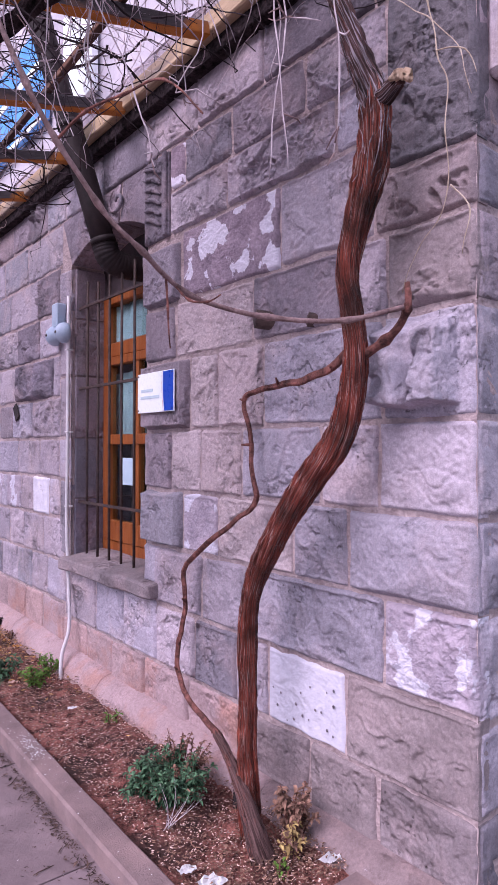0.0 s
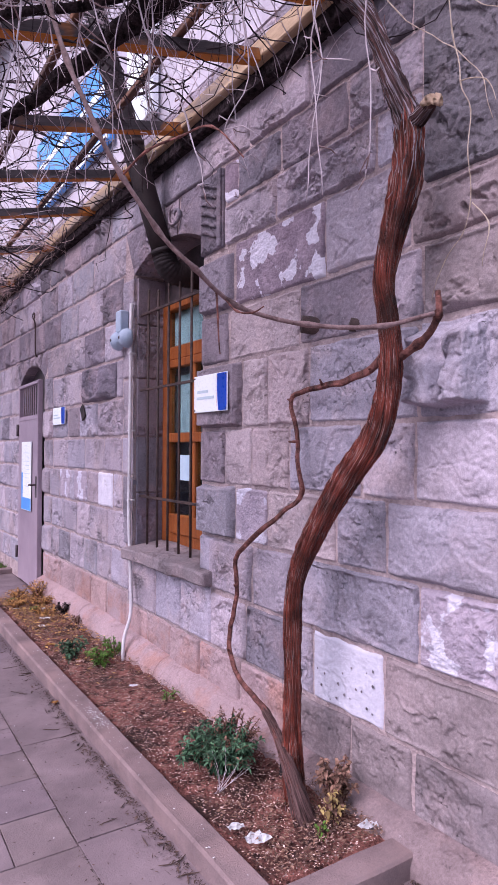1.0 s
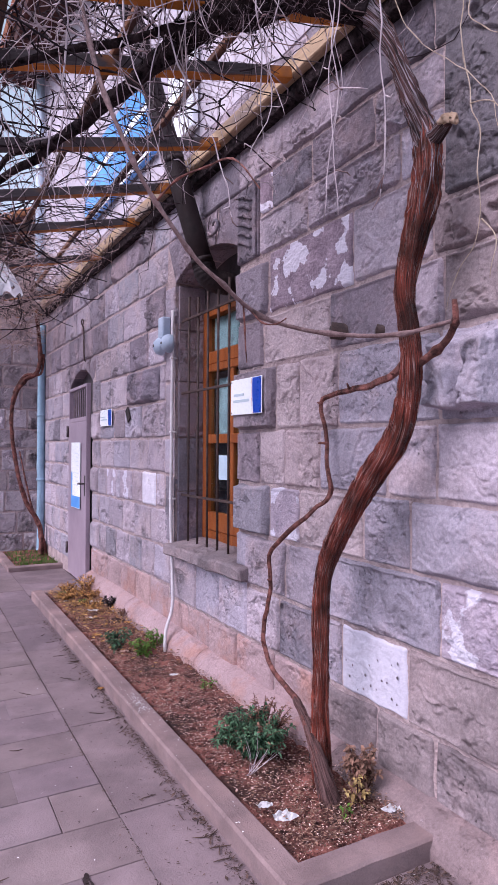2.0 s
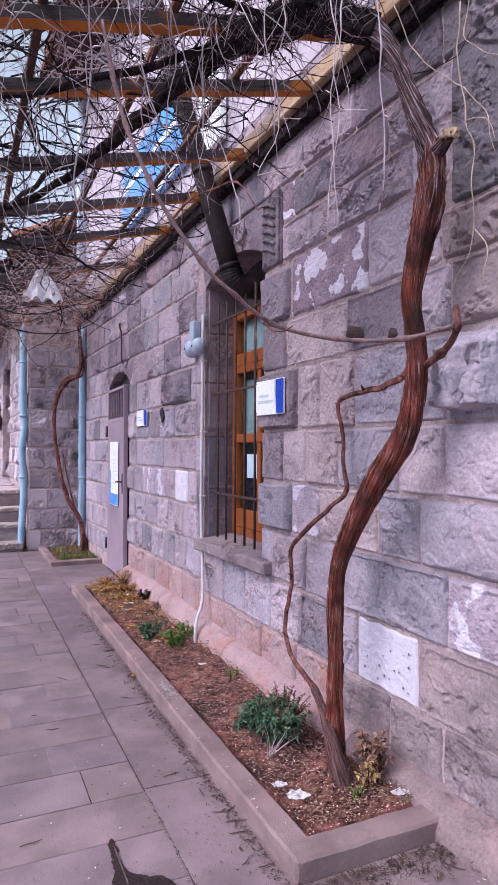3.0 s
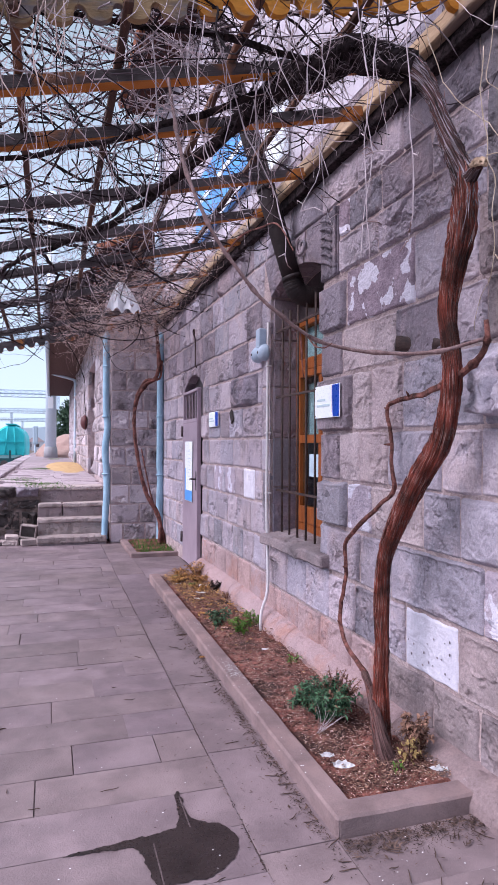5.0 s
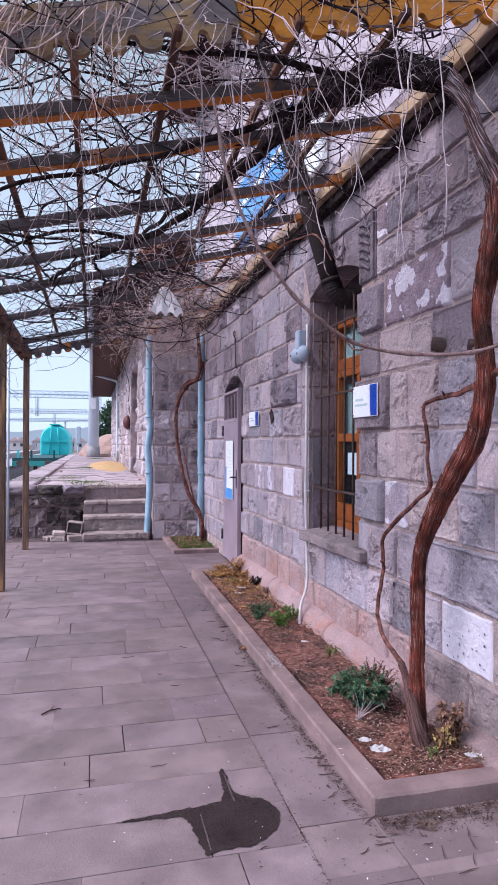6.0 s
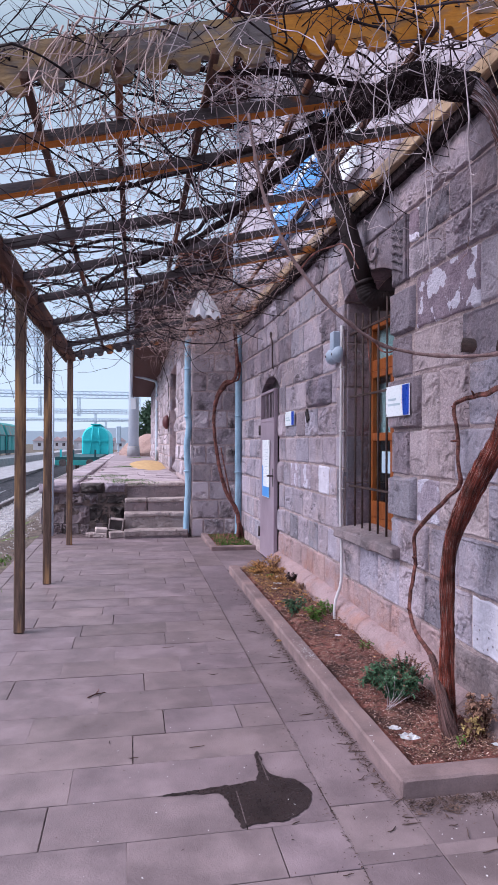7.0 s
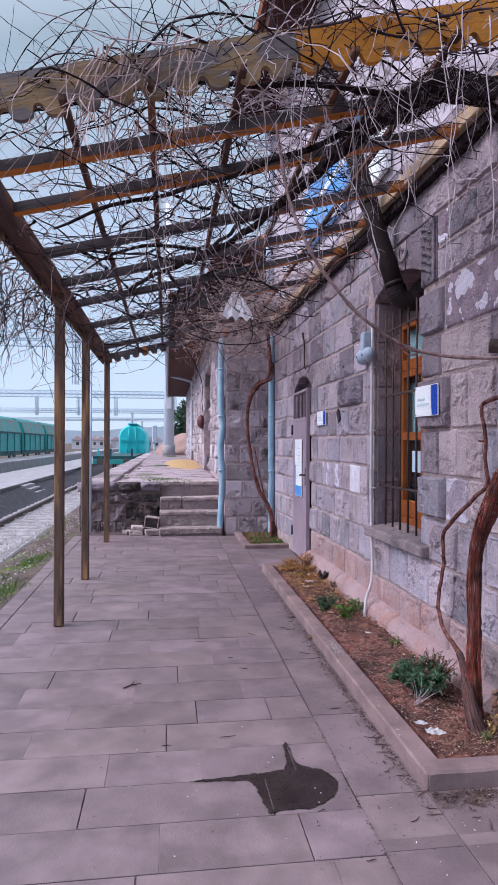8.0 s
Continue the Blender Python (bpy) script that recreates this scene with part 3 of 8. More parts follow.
def ashlar(y0, y1, z0, z1, proud=0.008, rough=0.008, cells=(4, 3), gap=0.010, seed=0.0, back=0.05, lift=0.0, lumps=False):
    """One squared stone in the facade's frame: worn rim, a dressed margin, scars and ledges broken out of the face."""
    bm = bmesh.new()
    g = gap * (0.8 + 0.5 * noise.noise(Vector((y0 * 3, z0 * 3, seed))))
    y0, y1, z0, z1 = y0 + g, y1 - g, z0 + g, z1 - g
    w, h = y1 - y0, z1 - z0
    e = min(0.010, w * 0.10, h * 0.10)
    us = [0, e / w] + [e / w + (1 - 2 * e / w) * k / cells[0] for k in range(1, cells[0])] + [1 - e / w, 1]
    vs = [0, e / h] + [e / h + (1 - 2 * e / h) * k / cells[1] for k in range(1, cells[1])] + [1 - e / h, 1]
    dice = random.Random(int(seed * 1000))
    planes = [(dice.uniform(0.05, 0.95), dice.uniform(0.05, 0.95), dice.uniform(-0.34, 0.34), dice.uniform(-0.46, 0.30), dice.uniform(0.15, 1.25) * rough) for _ in range(6)]
    sx, sy = 0.10 * noise.noise(Vector((seed, 3, 1))), 0.16 * noise.noise(Vector((seed, 9, 4)))
    grid = []
    for j, v in enumerate(vs):
        row = []
        for i, u in enumerate(us):
            rim = i in (0, len(us) - 1) or j in (0, len(vs) - 1)
            y, z = y0 + u * w, z0 + v * h
            q = Vector((y * 5.0, z * 5.0, seed * 7.3))
            inset = min(u * w, w - u * w, v * h, h - v * h)
            d = 0.0
            if not rim:
                bulge = (1 - (2 * u - 1) ** 4) * (1 - (2 * v - 1) ** 4)
                face = min(max((inset - 0.012) / 0.018, 0), 1)
                warp = q + 0.5 * noise.noise_vector(q * 2.3)
                big = noise.noise(q * 0.8 + Vector((1, 6, 3)))
                mid = noise.noise(warp * 1.9 + Vector((4, 2, 7)))
                tiny = noise.noise(warp * 6.5)
                hollow = min(max((big - 0.04) / 0.014, 0), 1)
                flake = min(max((mid - 0.10) / 0.016, 0), 1)
                broken = max(hollow, flake)
                d = proud + lift * bulge + face * rough * (0.8 * noise.noise(q * 1.1) + sx * (u - 0.5) * 8 + sy * (v - 0.5) * 8 - 1.0 * hollow - 0.7 * flake + broken * (0.45 * tiny + 0.4 * noise.noise(q * 14)) + 0.14 * noise.noise(q * 9))
                if rough > 0.010:
                    bend = 0.05 * noise.noise(q * 1.4 + Vector((2, 9, 5)))
                    facet = max(min(o + p * (u - cu + bend) * w + r * (v - cv + bend) * h for cu, cv, p, r, o in planes), -0.5 * rough)
                    layer = 0.45 * rough
                    level = facet / layer + 0.55 * noise.noise(warp * 1.2) + 0.22 * tiny
                    shelf = math.floor(level)
                    rise_f = min((level - shelf) / 0.16, 1.0)
                    d += face * (0.25 * facet + 0.75 * layer * (shelf + rise_f - 1) + 0.25 * rough)
                    crack = max(0.0, 1 - abs(noise.noise(warp * 1.1 + Vector((7, 3, 1)))) / 0.026)
                    d -= face * crack * (0.009 if big > -0.05 else 0.0)
                if lumps:
                    step_u = min(max((u - 0.14) / 0.08, 0), 1) * min(max((1.0 - u) / 0.05, 0), 1)
                    step_v = min(max((v - 0.10 - 0.06 * noise.noise(q * 2)) / 0.025, 0), 1) * min(max((0.93 - v) / 0.16, 0), 1)
                    groove = math.exp(-((u - 0.56 + 0.07 * noise.noise(q * 1.7)) / 0.06) ** 2) + 0.15 * math.exp(-((v - 0.45 - 0.25 * u + 0.1 * noise.noise(q * 2.1)) / 0.05) ** 2)
                    d = proud + step_u * step_v * (lumps * (0.95 + 0.16 * noise.noise(q * 0.9) + 0.06 * tiny - 0.42 * groove - 0.25 * (2 * v - 1) ** 4) - 0.014 * flake - 0.008 * hollow)
                d = max(d, 0.004 if inset < 0.012 else 0.011 + 0.003 * tiny)
                if inset < 0.016 and not lumps:
                    d = min(d, 0.006 + 1.3 * inset)
            y += (0.008 * noise.noise(q * 2.3 + Vector((3, 1, 8))) + 0.006 * noise.noise(q * 0.7)) * min(1, (0.05 + 0.02) / (inset + 0.02) * 0.3)
            z += (0.008 * noise.noise(q * 2.3 + Vector((8, 5, 2))) + 0.006 * noise.noise(q * 0.7 + Vector((6, 2, 2)))) * min(1, (0.05 + 0.02) / (inset + 0.02) * 0.3)
            row.append(bm.verts.new((-d, y, z)))
        grid.append(row)
    for j in range(len(vs) - 1):
        for i in range(len(us) - 1):
            bm.faces.new((grid[j][i], grid[j + 1][i], grid[j + 1][i + 1], grid[j][i + 1])).smooth = True
    loop = grid[0] + [r[-1] for r in grid[1:-1]] + list(reversed(grid[-1])) + [r[0] for r in reversed(grid[1:-1])]
    deep = [bm.verts.new((back, v.co.y, v.co.z)) for v in loop]
    for k in range(len(loop)):
        m = (k + 1) % len(loop)
        bm.faces.new((loop[k], loop[m], deep[m], deep[k]))
    return bm


def arch_z(y, y0, y1, spring, rise):
    half, mid_y = (y1 - y0) / 2, (y0 + y1) / 2
    r = (half * half + rise * rise) / (2 * rise)
    return spring + math.sqrt(max(r * r - (y - mid_y) ** 2, 0)) - (r - rise)

# ---- the facade ----
TOP = 6.2
WIN = (2.95, 3.87, 2.47, 0.11)
DOOR = (5.88, 6.77, 1.98, 0.16)
facade = thing("wall_facade", "old rough-faced mauve stone station wall with pale mortar joints", "wall", at=WALL, kind="structure")


for lo, hi in (((0.004, 1.146, -0.1), (0.42, WIN[0], TOP)), ((0.004, WIN[1], -0.1), (0.42, DOOR[0], TOP)), ((0.004, DOOR[1], -0.1), (0.42, 8.5, TOP)), ((0.004, WIN[0], -0.1), (0.42, WIN[1], 0.56))):
    part("mortar_core", bx(lo, hi), MORTAR, facade, "pale pinkish lime mortar")
for y0, y1, spring, rise in (WIN, DOOR):
    bm = bmesh.new()
    line = [(y0 + (y1 - y0) * k / 20, arch_z(y0 + (y1 - y0) * k / 20, y0, y1, spring, rise) + 0.004) for k in range(21)]
    for k in range(20):
        (a, za), (b, zb) = line[k], line[k + 1]
        f = [bm.verts.new((0.004, a, za)), bm.verts.new((0.004, a, TOP)), bm.verts.new((0.004, b, TOP)), bm.verts.new((0.004, b, zb))]
        bm.faces.new(f)
        bm.faces.new((f[0], f[3], bm.verts.new((0.42, b, zb)), bm.verts.new((0.42, a, za))))
    bmesh.ops.remove_doubles(bm, verts=bm.verts, dist=0.0005)
    part("mortar_core", bm, MORTAR, facade, "mortar bed over the arch")


def pointing(y0, y1, z0, z1, step):
    """The uneven face of the mortar, smeared over the stones' rims."""
    ny, nz = int((y1 - y0) / step), int((z1 - z0) / step)
    verts, faces = [], []
    for j in range(nz + 1):
        for i in range(ny + 1):
            y, z = y0 + (y1 - y0) * i / ny, z0 + (z1 - z0) * j / nz
            q = Vector((y, z, 4.0))
            verts.append((-0.003 + 0.004 * noise.noise(q * 7) + 0.003 * noise.noise(q * 24) + 0.002 * noise.noise(q * 70), y, z))
    for j in range(nz):
        for i in range(ny):
            k = j * (ny + 1) + i
            faces.append((k, k + ny + 1, k + ny + 2, k + 1))
    me = bpy.data.meshes.new("pointing")
    me.from_pydata(verts, [], faces)
    me.materials.append(MORTAR)
    me.polygons.foreach_set("use_smooth", [True] * len(me.polygons))
    ob = new("pointing", me)
    ob.parent = facade
    return tagged(ob, "smeared pinkish lime pointing")


pointing(1.143, 2.95, 0.0, 3.3, 0.010), pointing(3.87, 5.88, 0.0, 3.3, 0.018), pointing(6.77, 8.3, 0.0, 3.3, 0.025), pointing(2.95, 3.87, 0.0, 0.62, 0.015)
FLAKED = mat("flaking_white_paint", (0.17, 0.125, 0.165), (0.44, 0.335, 0.41), 7, 0.85, 0.7, 70, third=(0.70, 0.655, 0.77), third_at=0.545, third_scale=1.05, crisp=0.008, pits=30, fine_amount=0.8)
FLAKED_MORE = mat("mostly_white_paint", (0.30, 0.25, 0.31), (0.54, 0.445, 0.53), 7, 0.85, 0.9, 70, third=(0.66, 0.62, 0.73), third_at=0.55, third_scale=1.1, crisp=0.014, pits=30, fine_amount=0.8)
PITTED = mat("pitted_white_paint", (0.48, 0.455, 0.55), (0.66, 0.63, 0.73), 5, 0.7, 0.4, 70, fine_amount=0.5)
count = 0


def stone(y0, y1, z0, z1, material=None, proud=None, rough=None, lift=None, cells=None, parent=facade, turn=None, name="stone", label="", lumps=False):
    global count
    if abs(y0 - 1.13) < 1e-6 and turn is None:
        y0 = 1.137
    count += 1
    r = RNG.random()
    near = y0 < 3.2 and z0 < 3.0
    high = z0 > 1.7
    if rough is None:
        rough = ((0.020 if r < 0.35 else 0.032) if high else (0.009 if r < 0.35 else 0.022)) * (1.0 if y0 < 3.0 else 1.25)
    if proud is None:
        proud = 0.013 + 0.010 * RNG.random() if y0 < 3.0 else 0.008 + 0.007 * RNG.random()
    if lift is None:
        lift = (0.020 if high else 0.010) * RNG.random() * (1 if y0 < 3.0 else 0.5)
    if cells is None:
        k = 210 if near and y0 < 2.3 else 140 if near else 90 if y0 < 4.7 else 60
        cells = (max(3, min(110, int((y1 - y0) * k))), max(3, min(64, int((z1 - z0) * k))))
    bm = ashlar(y0, y1, z0, z1, proud, rough, cells, 0.0085, count * 0.37, 0.05, lift, lumps)
    if turn is not None:
        bmesh.ops.transform(bm, matrix=turn, verts=bm.verts)
    # stones above 1.7 m take the dark tone more often
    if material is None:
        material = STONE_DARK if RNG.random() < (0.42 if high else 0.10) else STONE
    return part(name, bm, material, parent, label)


def course(z0, z1, joints, special=None, **style):
    """A course of stones between joints; special maps a stone's number to its own style."""
    for k in range(len(joints) - 1):
        st = dict(style)
        st.update((special or {}).get(k, {}))
        stone(joints[k], joints[k + 1], z0, z1, **st)


def cuts(y0, y1, least=0.26, most=0.46):
    out = [y0]
    while y1 - out[-1] > most * 1.35:
        out.append(out[-1] + RNG.uniform(least, most))
    return out + [y1]


# between the corner and the window
course(0.10, 0.33, [1.13, 1.49, 1.79, 2.17, 2.56, 2.95, 3.30, 3.62, 3.95], {0: dict(material=STONE_BROWN), 1: dict(material=STONE_BROWN), 2: dict(material=STONE_BROWN), 3: dict(material=STONE_PINK), 4: dict(material=STONE_PINK), 5: dict(material=STONE_PINK), 6: dict(material=STONE_PINK), 7: dict(material=STONE_PINK)}, rough=0.007)
course(0.33, 0.61, [1.13, 1.62, 2.02, 2.21, 2.51, 2.84], {0: dict(lift=0.02, rough=0.020, material=STONE_BROWN), 1: dict(material=PITTED, rough=0.002, proud=0.012, lift=0)})
painted = thing("paint_chips", "small dark chips where white paint has fallen off", "chips", at=WALL, kind="stuff")
for k in range(17):
    y, z, r = 1.67 + 0.05 * (k % 7) + RNG.uniform(-0.02, 0.02), 0.385 + 0.075 * (k // 7) + RNG.uniform(-0.025, 0.025), RNG.uniform(0.003, 0.0065)
    bm = bmesh.new()
    ring = [bm.verts.new((-0.0165, y + r * (0.7 + 0.5 * RNG.random()) * math.cos(a * 0.9), z + 1.2 * r * (0.7 + 0.5 * RNG.random()) * math.sin(a * 0.9))) for a in range(7)]
    bm.faces.new(ring)
    bmesh.ops.solidify(bm, geom=bm.faces, thickness=0.004)
    part("chip", bm, STONE_DARK, painted)
course(0.33, 0.63, [2.84, 3.17, 3.50, 3.92])
course(0.61, 0.89, [1.13, 1.46, 2.14, 2.46, 2.86], {0: dict(material=FLAKED_MORE, rough=0.014, lift=0.025), 1: dict(rough=0.012, lift=0.006, material=STONE_BLUE)})
course(0.89, 1.16, [1.13, 1.61, 1.88, 2.34, 2.61], {2: dict(material=STONE_WARM), 0: dict(rough=0.006, lift=0.025, proud=0.02, material=STONE_BLUE), 1: dict(material=STONE_BLUE), 3: dict(material=FLAKED_MORE)})
course(1.16, 1.44, [1.13, 1.48, 1.74, 2.18, 2.47, 2.71], {0: dict(rough=0.008, lift=0.012, material=STONE_LILAC), 2: dict(material=STONE_BLUE), 3: dict(material=STONE_WARM), 4: dict(material=STONE_WARM)})
course(1.44, 1.77, [1.13, 1.47, 2.05, 2.34, 2.55], {0: dict(rough=0.020, proud=0.012, lumps=0.12, material=STONE_BLUE), 1: dict(rough=0.012), 2: dict(material=STONE_WARM), 3: dict(rough=0.012, material=STONE_WARM)})
course(1.77, 2.03, [1.13, 1.45, 1.64, 2.11, 2.67], {0: dict(rough=0.026, lift=0.02, material=STONE_BROWN), 2: dict(material=STONE_DARK), 3: dict(material=STONE_WARM)})
course(2.03, 2.22, [1.13, 1.50], rough=0.024, lift=0.02, material=STONE_BROWN)
course(2.03, 2.35, [1.50, 1.95, 2.62], {1: dict(material=FLAKED, rough=0.004)}, rough=0.013)
course(2.22, 2.80, [1.13, 1.45], rough=0.026, lift=0.03, proud=0.02, material=STONE_SLATE, cells=(60, 100))
course(2.35, 2.56, [1.45, 1.67, 2.28, 2.72], {0: dict(material=STONE), 2: dict(material=STONE)})
course(2.56, 2.77, [1.45, 1.82, 2.25, 2.60, 2.72], {3: dict(material=FLAKED)})
course(2.77, 3.04, [1.13, 1.5, 2.05, 2.5, 2.95, 3.42, 3.95], {0: dict(material=STONE_SLATE)})
course(3.04, 3.30, [1.13, 1.72, 2.3, 2.85, 3.3, 3.8, 4.3, 4.85])
# dressed jamb stones of the window, standing proud by turns
for z0, z1, y, p in ((0.70, 0.89, 2.80, 0.02), (0.89, 1.16, 2.61, 0.05), (1.16, 1.44, 2.71, 0.018), (1.44, 1.77, 2.56, 0.05), (1.77, 2.03, 2.68, 0.018), (2.03, 2.32, 2.63, 0.04)):
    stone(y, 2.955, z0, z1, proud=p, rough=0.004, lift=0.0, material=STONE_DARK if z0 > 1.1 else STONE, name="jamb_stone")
for z0, z1, d in ((0.70, 1.16, 0.01), (1.16, 1.42, 0.012), (1.42, 1.80, 0.01), (1.80, 2.12, 0.012), (2.12, 2.46, 0.016)):
    stone(3.865, 4.03, z0, z1, proud=d, rough=0.004, lift=0, name="jamb_stone")
# between the window and the door
LEFT = [0.15, 0.40, 0.66, 0.92, 1.17, 1.42, 1.68, 1.95, 2.22, 2.50, 2.77]
course(0.15, 0.40, [3.95, 4.3, 4.62, 5.0, 5.36, 5.88], material=STONE_PINK, rough=0.005)
course(0.40, 0.66, [3.92, 4.22, 4.5, 4.78, 5.12, 5.42, 5.72])
course(0.66, 0.92, [3.96, 4.3, 4.66, 4.95, 5.3, 5.62])
course(0.92, 1.17, [4.03, 4.20, 4.48, 4.72, 5.02, 5.12, 5.42, 5.68], {1: dict(material=PLASTER, rough=0.002), 3: dict(material=FLAKED_MORE), 5: dict(material=FLAKED_MORE)})
course(1.17, 1.42, [4.03, 4.36, 4.78, 5.2, 5.6])
course(1.42, 1.68, [4.03, 4.5, 4.9, 5.2, 5.62], {0: dict(lift=0.03)})
course(1.68, 1.95, [4.03, 4.14, 4.86, 5.3, 5.6], {1: dict(lift=0.07, rough=0.022)})
course(1.95, 2.22, [4.03, 4.38, 4.8, 5.3, 5.78], {0: dict(rough=0.004)})
course(2.22, 2.50, [4.03, 4.42, 4.95, 5.4, 5.9, 6.4, 6.8, 7.2, 7.7, 8.3])
course(2.50, 2.77, [4.0, 4.6, 5.1, 5.5, 6.0, 6.5, 7.0, 7.6, 8.3])
course(2.77, 3.04, cuts(3.95, 8.3))
course(3.04, 3.30, cuts(4.85, 8.3))
for k, (z0, z1) in enumerate(((0.0, 0.40), (0.40, 0.66), (0.66, 0.92), (0.92, 1.17), (1.17, 1.42), (1.42, 1.68), (1.68, 1.98))):
    stone((5.72, 5.62, 5.64, 5.68, 5.62, 5.62, 5.62)[k], 5.885, z0, z1, proud=0.035 if k % 2 else 0.012, rough=0.005, lift=0, name="jamb_stone")
for k in range(len(LEFT) - 3):
    course(LEFT[k], LEFT[k + 1], cuts(6.765, 8.3))
part("upper_plaster", bx((-0.012, 1.12, 3.30), (0.006, 8.32, TOP)), UPPER, facade, "pale lilac-grey plastered upper storey")


def voussoirs(y0, y1, spring, rise, top, count_of):
    """Wedge stones over a segmental arch."""
    half, my = (y1 - y0) / 2, (y0 + y1) / 2
    r = (half * half + rise * rise) / (2 * rise)
    cz = spring + rise - r
    lim = math.asin(half / r)
    for k in range(count_of):
        a, b = -lim + 2 * lim * k / count_of + 0.012, -lim + 2 * lim * (k + 1) / count_of - 0.012
        bm = bmesh.new()
        rows = []
        for i in range(5):
            t = a + (b - a) * i / 4
            inner = Vector((0, my + r * math.sin(t), cz + r * math.cos(t)))
            k2 = (top - cz) / math.cos(t)
            outer = Vector((0, my + k2 * math.sin(t), top))
            rows.append([inner.lerp(outer, j / 4) for j in range(5)])
        front = [[bm.verts.new(Vector((-0.018 - 0.008 * noise.noise(p * 9) if 0 < i < 4 and 0 < j < 4 else -0.004, p.y, p.z))) for j, p in enumerate(row)] for i, row in enumerate(rows)]
        for i in range(4):
            for j in range(4):
                bm.faces.new((front[i][j], front[i][j + 1], front[i + 1][j + 1], front[i + 1][j]))
        edge = [front[i][0] for i in range(5)] + [front[4][j] for j in range(1, 5)] + [front[i][4] for i in (3, 2, 1, 0)] + [front[0][j] for j in (3, 2, 1)]
        deep = [bm.verts.new((0.2, v.co.y, v.co.z)) for v in edge]
        for i in range(len(edge)):
            m = (i + 1) % len(edge)
            bm.faces.new((edge[m], edge[i], deep[i], deep[m]))
        bmesh.ops.recalc_face_normals(bm, faces=bm.faces)
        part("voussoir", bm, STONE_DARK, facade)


voussoirs(*WIN, 2.77, 3)
# weathered carving on the lintel: two worn scrolls
for cy, turns in ((3.24, 1), (3.60, -1)):
    pts = [(-0.024, cy + turns * (0.012 + 0.0075 * k) * math.cos(k * 0.62), 2.675 + (0.010 + 0.0055 * k) * math.sin(k * 0.62)) for k in range(13)]
    part("carved_scroll", tube(pts, spread([0.006, 0.011, 0.010, 0.005], 13), 6), STONE_DARK, facade, "worn carved scroll")
voussoirs(*DOOR, 2.22, 5)
# the carved panel beside the arch: a raised rim and a fan of curved ribs
bm = bx((-0.02, 2.73, 2.36), (0.02, 2.955, 2.76), 0.006)
bx((-0.036, 2.735, 2.36), (-0.018, 2.765, 2.76), 0.005, bm)
for k in range(6):
    c = Vector((-0.022, 2.79, 2.42 + 0.05 * k))
    tube([c + Vector((-0.004, 0.145 * s, 0.055 * math.sin(s * math.pi * 0.55))) for s in (0, 0.2, 0.4, 0.6, 0.8, 1.0)], [0.006, 0.011, 0.013, 0.012, 0.010, 0.006], 6, bm)
part("carved_panel", bm, STONE_DARK, facade, "carved stone panel with a fan of curved ribs")
# reveals: dressed stones lining the window opening
for z0, z1 in ((0.70, 1.05), (1.05, 1.42), (1.42, 1.80), (1.80, 2.15), (2.15, 2.46)):
    part("reveal_stone", bx((0.02, 3.852, z0 + 0.004), (0.40, 3.876, z1 - 0.004), 0.004), STONE_DARK, facade)
    part("reveal_stone", bx((0.02, 2.944, z0 + 0.004), (0.40, 2.968, z1 - 0.004), 0.004), STONE_DARK, facade)
# the return of the wall round the corner
side = Matrix.Translation((0, 1.157, 0)) @ Matrix.Rotation(radians(90), 4, "Z")
part("mortar_core", bx((0.006, 1.1475, -0.1), (3.4, 1.30, TOP)), MORTAR, facade)
for z0, z1 in ((0.0, 0.33), (0.33, 0.58), (0.58, 0.89), (0.89, 1.16), (1.16, 1.44), (1.44, 1.77), (1.77, 2.03), (2.03, 2.22), (2.22, 2.8), (2.8, 3.3)):
    c = [0.005, -RNG.uniform(0.3, 0.6), -RNG.uniform(0.8, 1.1), -1.6]
    for a, b in ((c[1], c[0]), (c[2], c[1]), (c[3], c[2])):
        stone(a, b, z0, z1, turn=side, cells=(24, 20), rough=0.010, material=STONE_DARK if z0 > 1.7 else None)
part("corbel", bx((0.045, 0.985, 2.40), (0.62, 1.15, 2.95), 0.02), STONE, facade, "stone corbel on the return wall")
# the battered footing
foot = thing("plinth", "rounded pink-stained stone footing along the wall base", "plinth", at=WALL, kind="structure")
edges = [1.10, 1.98, 3.3, 4.62, 5.86]
for a, b in zip(edges[:-1], edges[1:]):
    bm = bmesh.new()
    rows = []
    n_rows = int((b - a) / 0.06)
    for i in range(n_rows + 1):
        y = a + 0.001 + (b - a - 0.002) * i / n_rows
        top = 0.105 + 0.055 * min(max((y - 2.0) / 2.5, 0), 1) + 0.006 * noise.noise(Vector((y * 1.7, 4, 2)))
        prof = ((0.03, -0.08), (-0.138, -0.08), (-0.132, top * 0.30), (-0.116, top * 0.62), (-0.090, top * 0.88), (-0.062, top * 1.02), (-0.030, top * 1.12), (0.02, top * 1.18))
        rows.append([bm.verts.new((x + (0.010 * noise.noise(Vector((y * 5, z * 9, 2))) + 0.004 * noise.noise(Vector((y * 1.3, 1, 2)))) * (0 < k < 7), y, z)) for k, (x, z) in enumerate(prof)])
    for i in range(n_rows):
        for k in range(7):
            bm.faces.new((rows[i][k], rows[i][k + 1], rows[i + 1][k + 1], rows[i + 1][k])).smooth = True
    bm.faces.new(rows[0]), bm.faces.new(list(reversed(rows[-1])))
    bmesh.ops.recalc_face_normals(bm, faces=bm.faces)
    part("footing_stone", bm, STONE_PINK if a > 1.9 else FOOTING, foot)

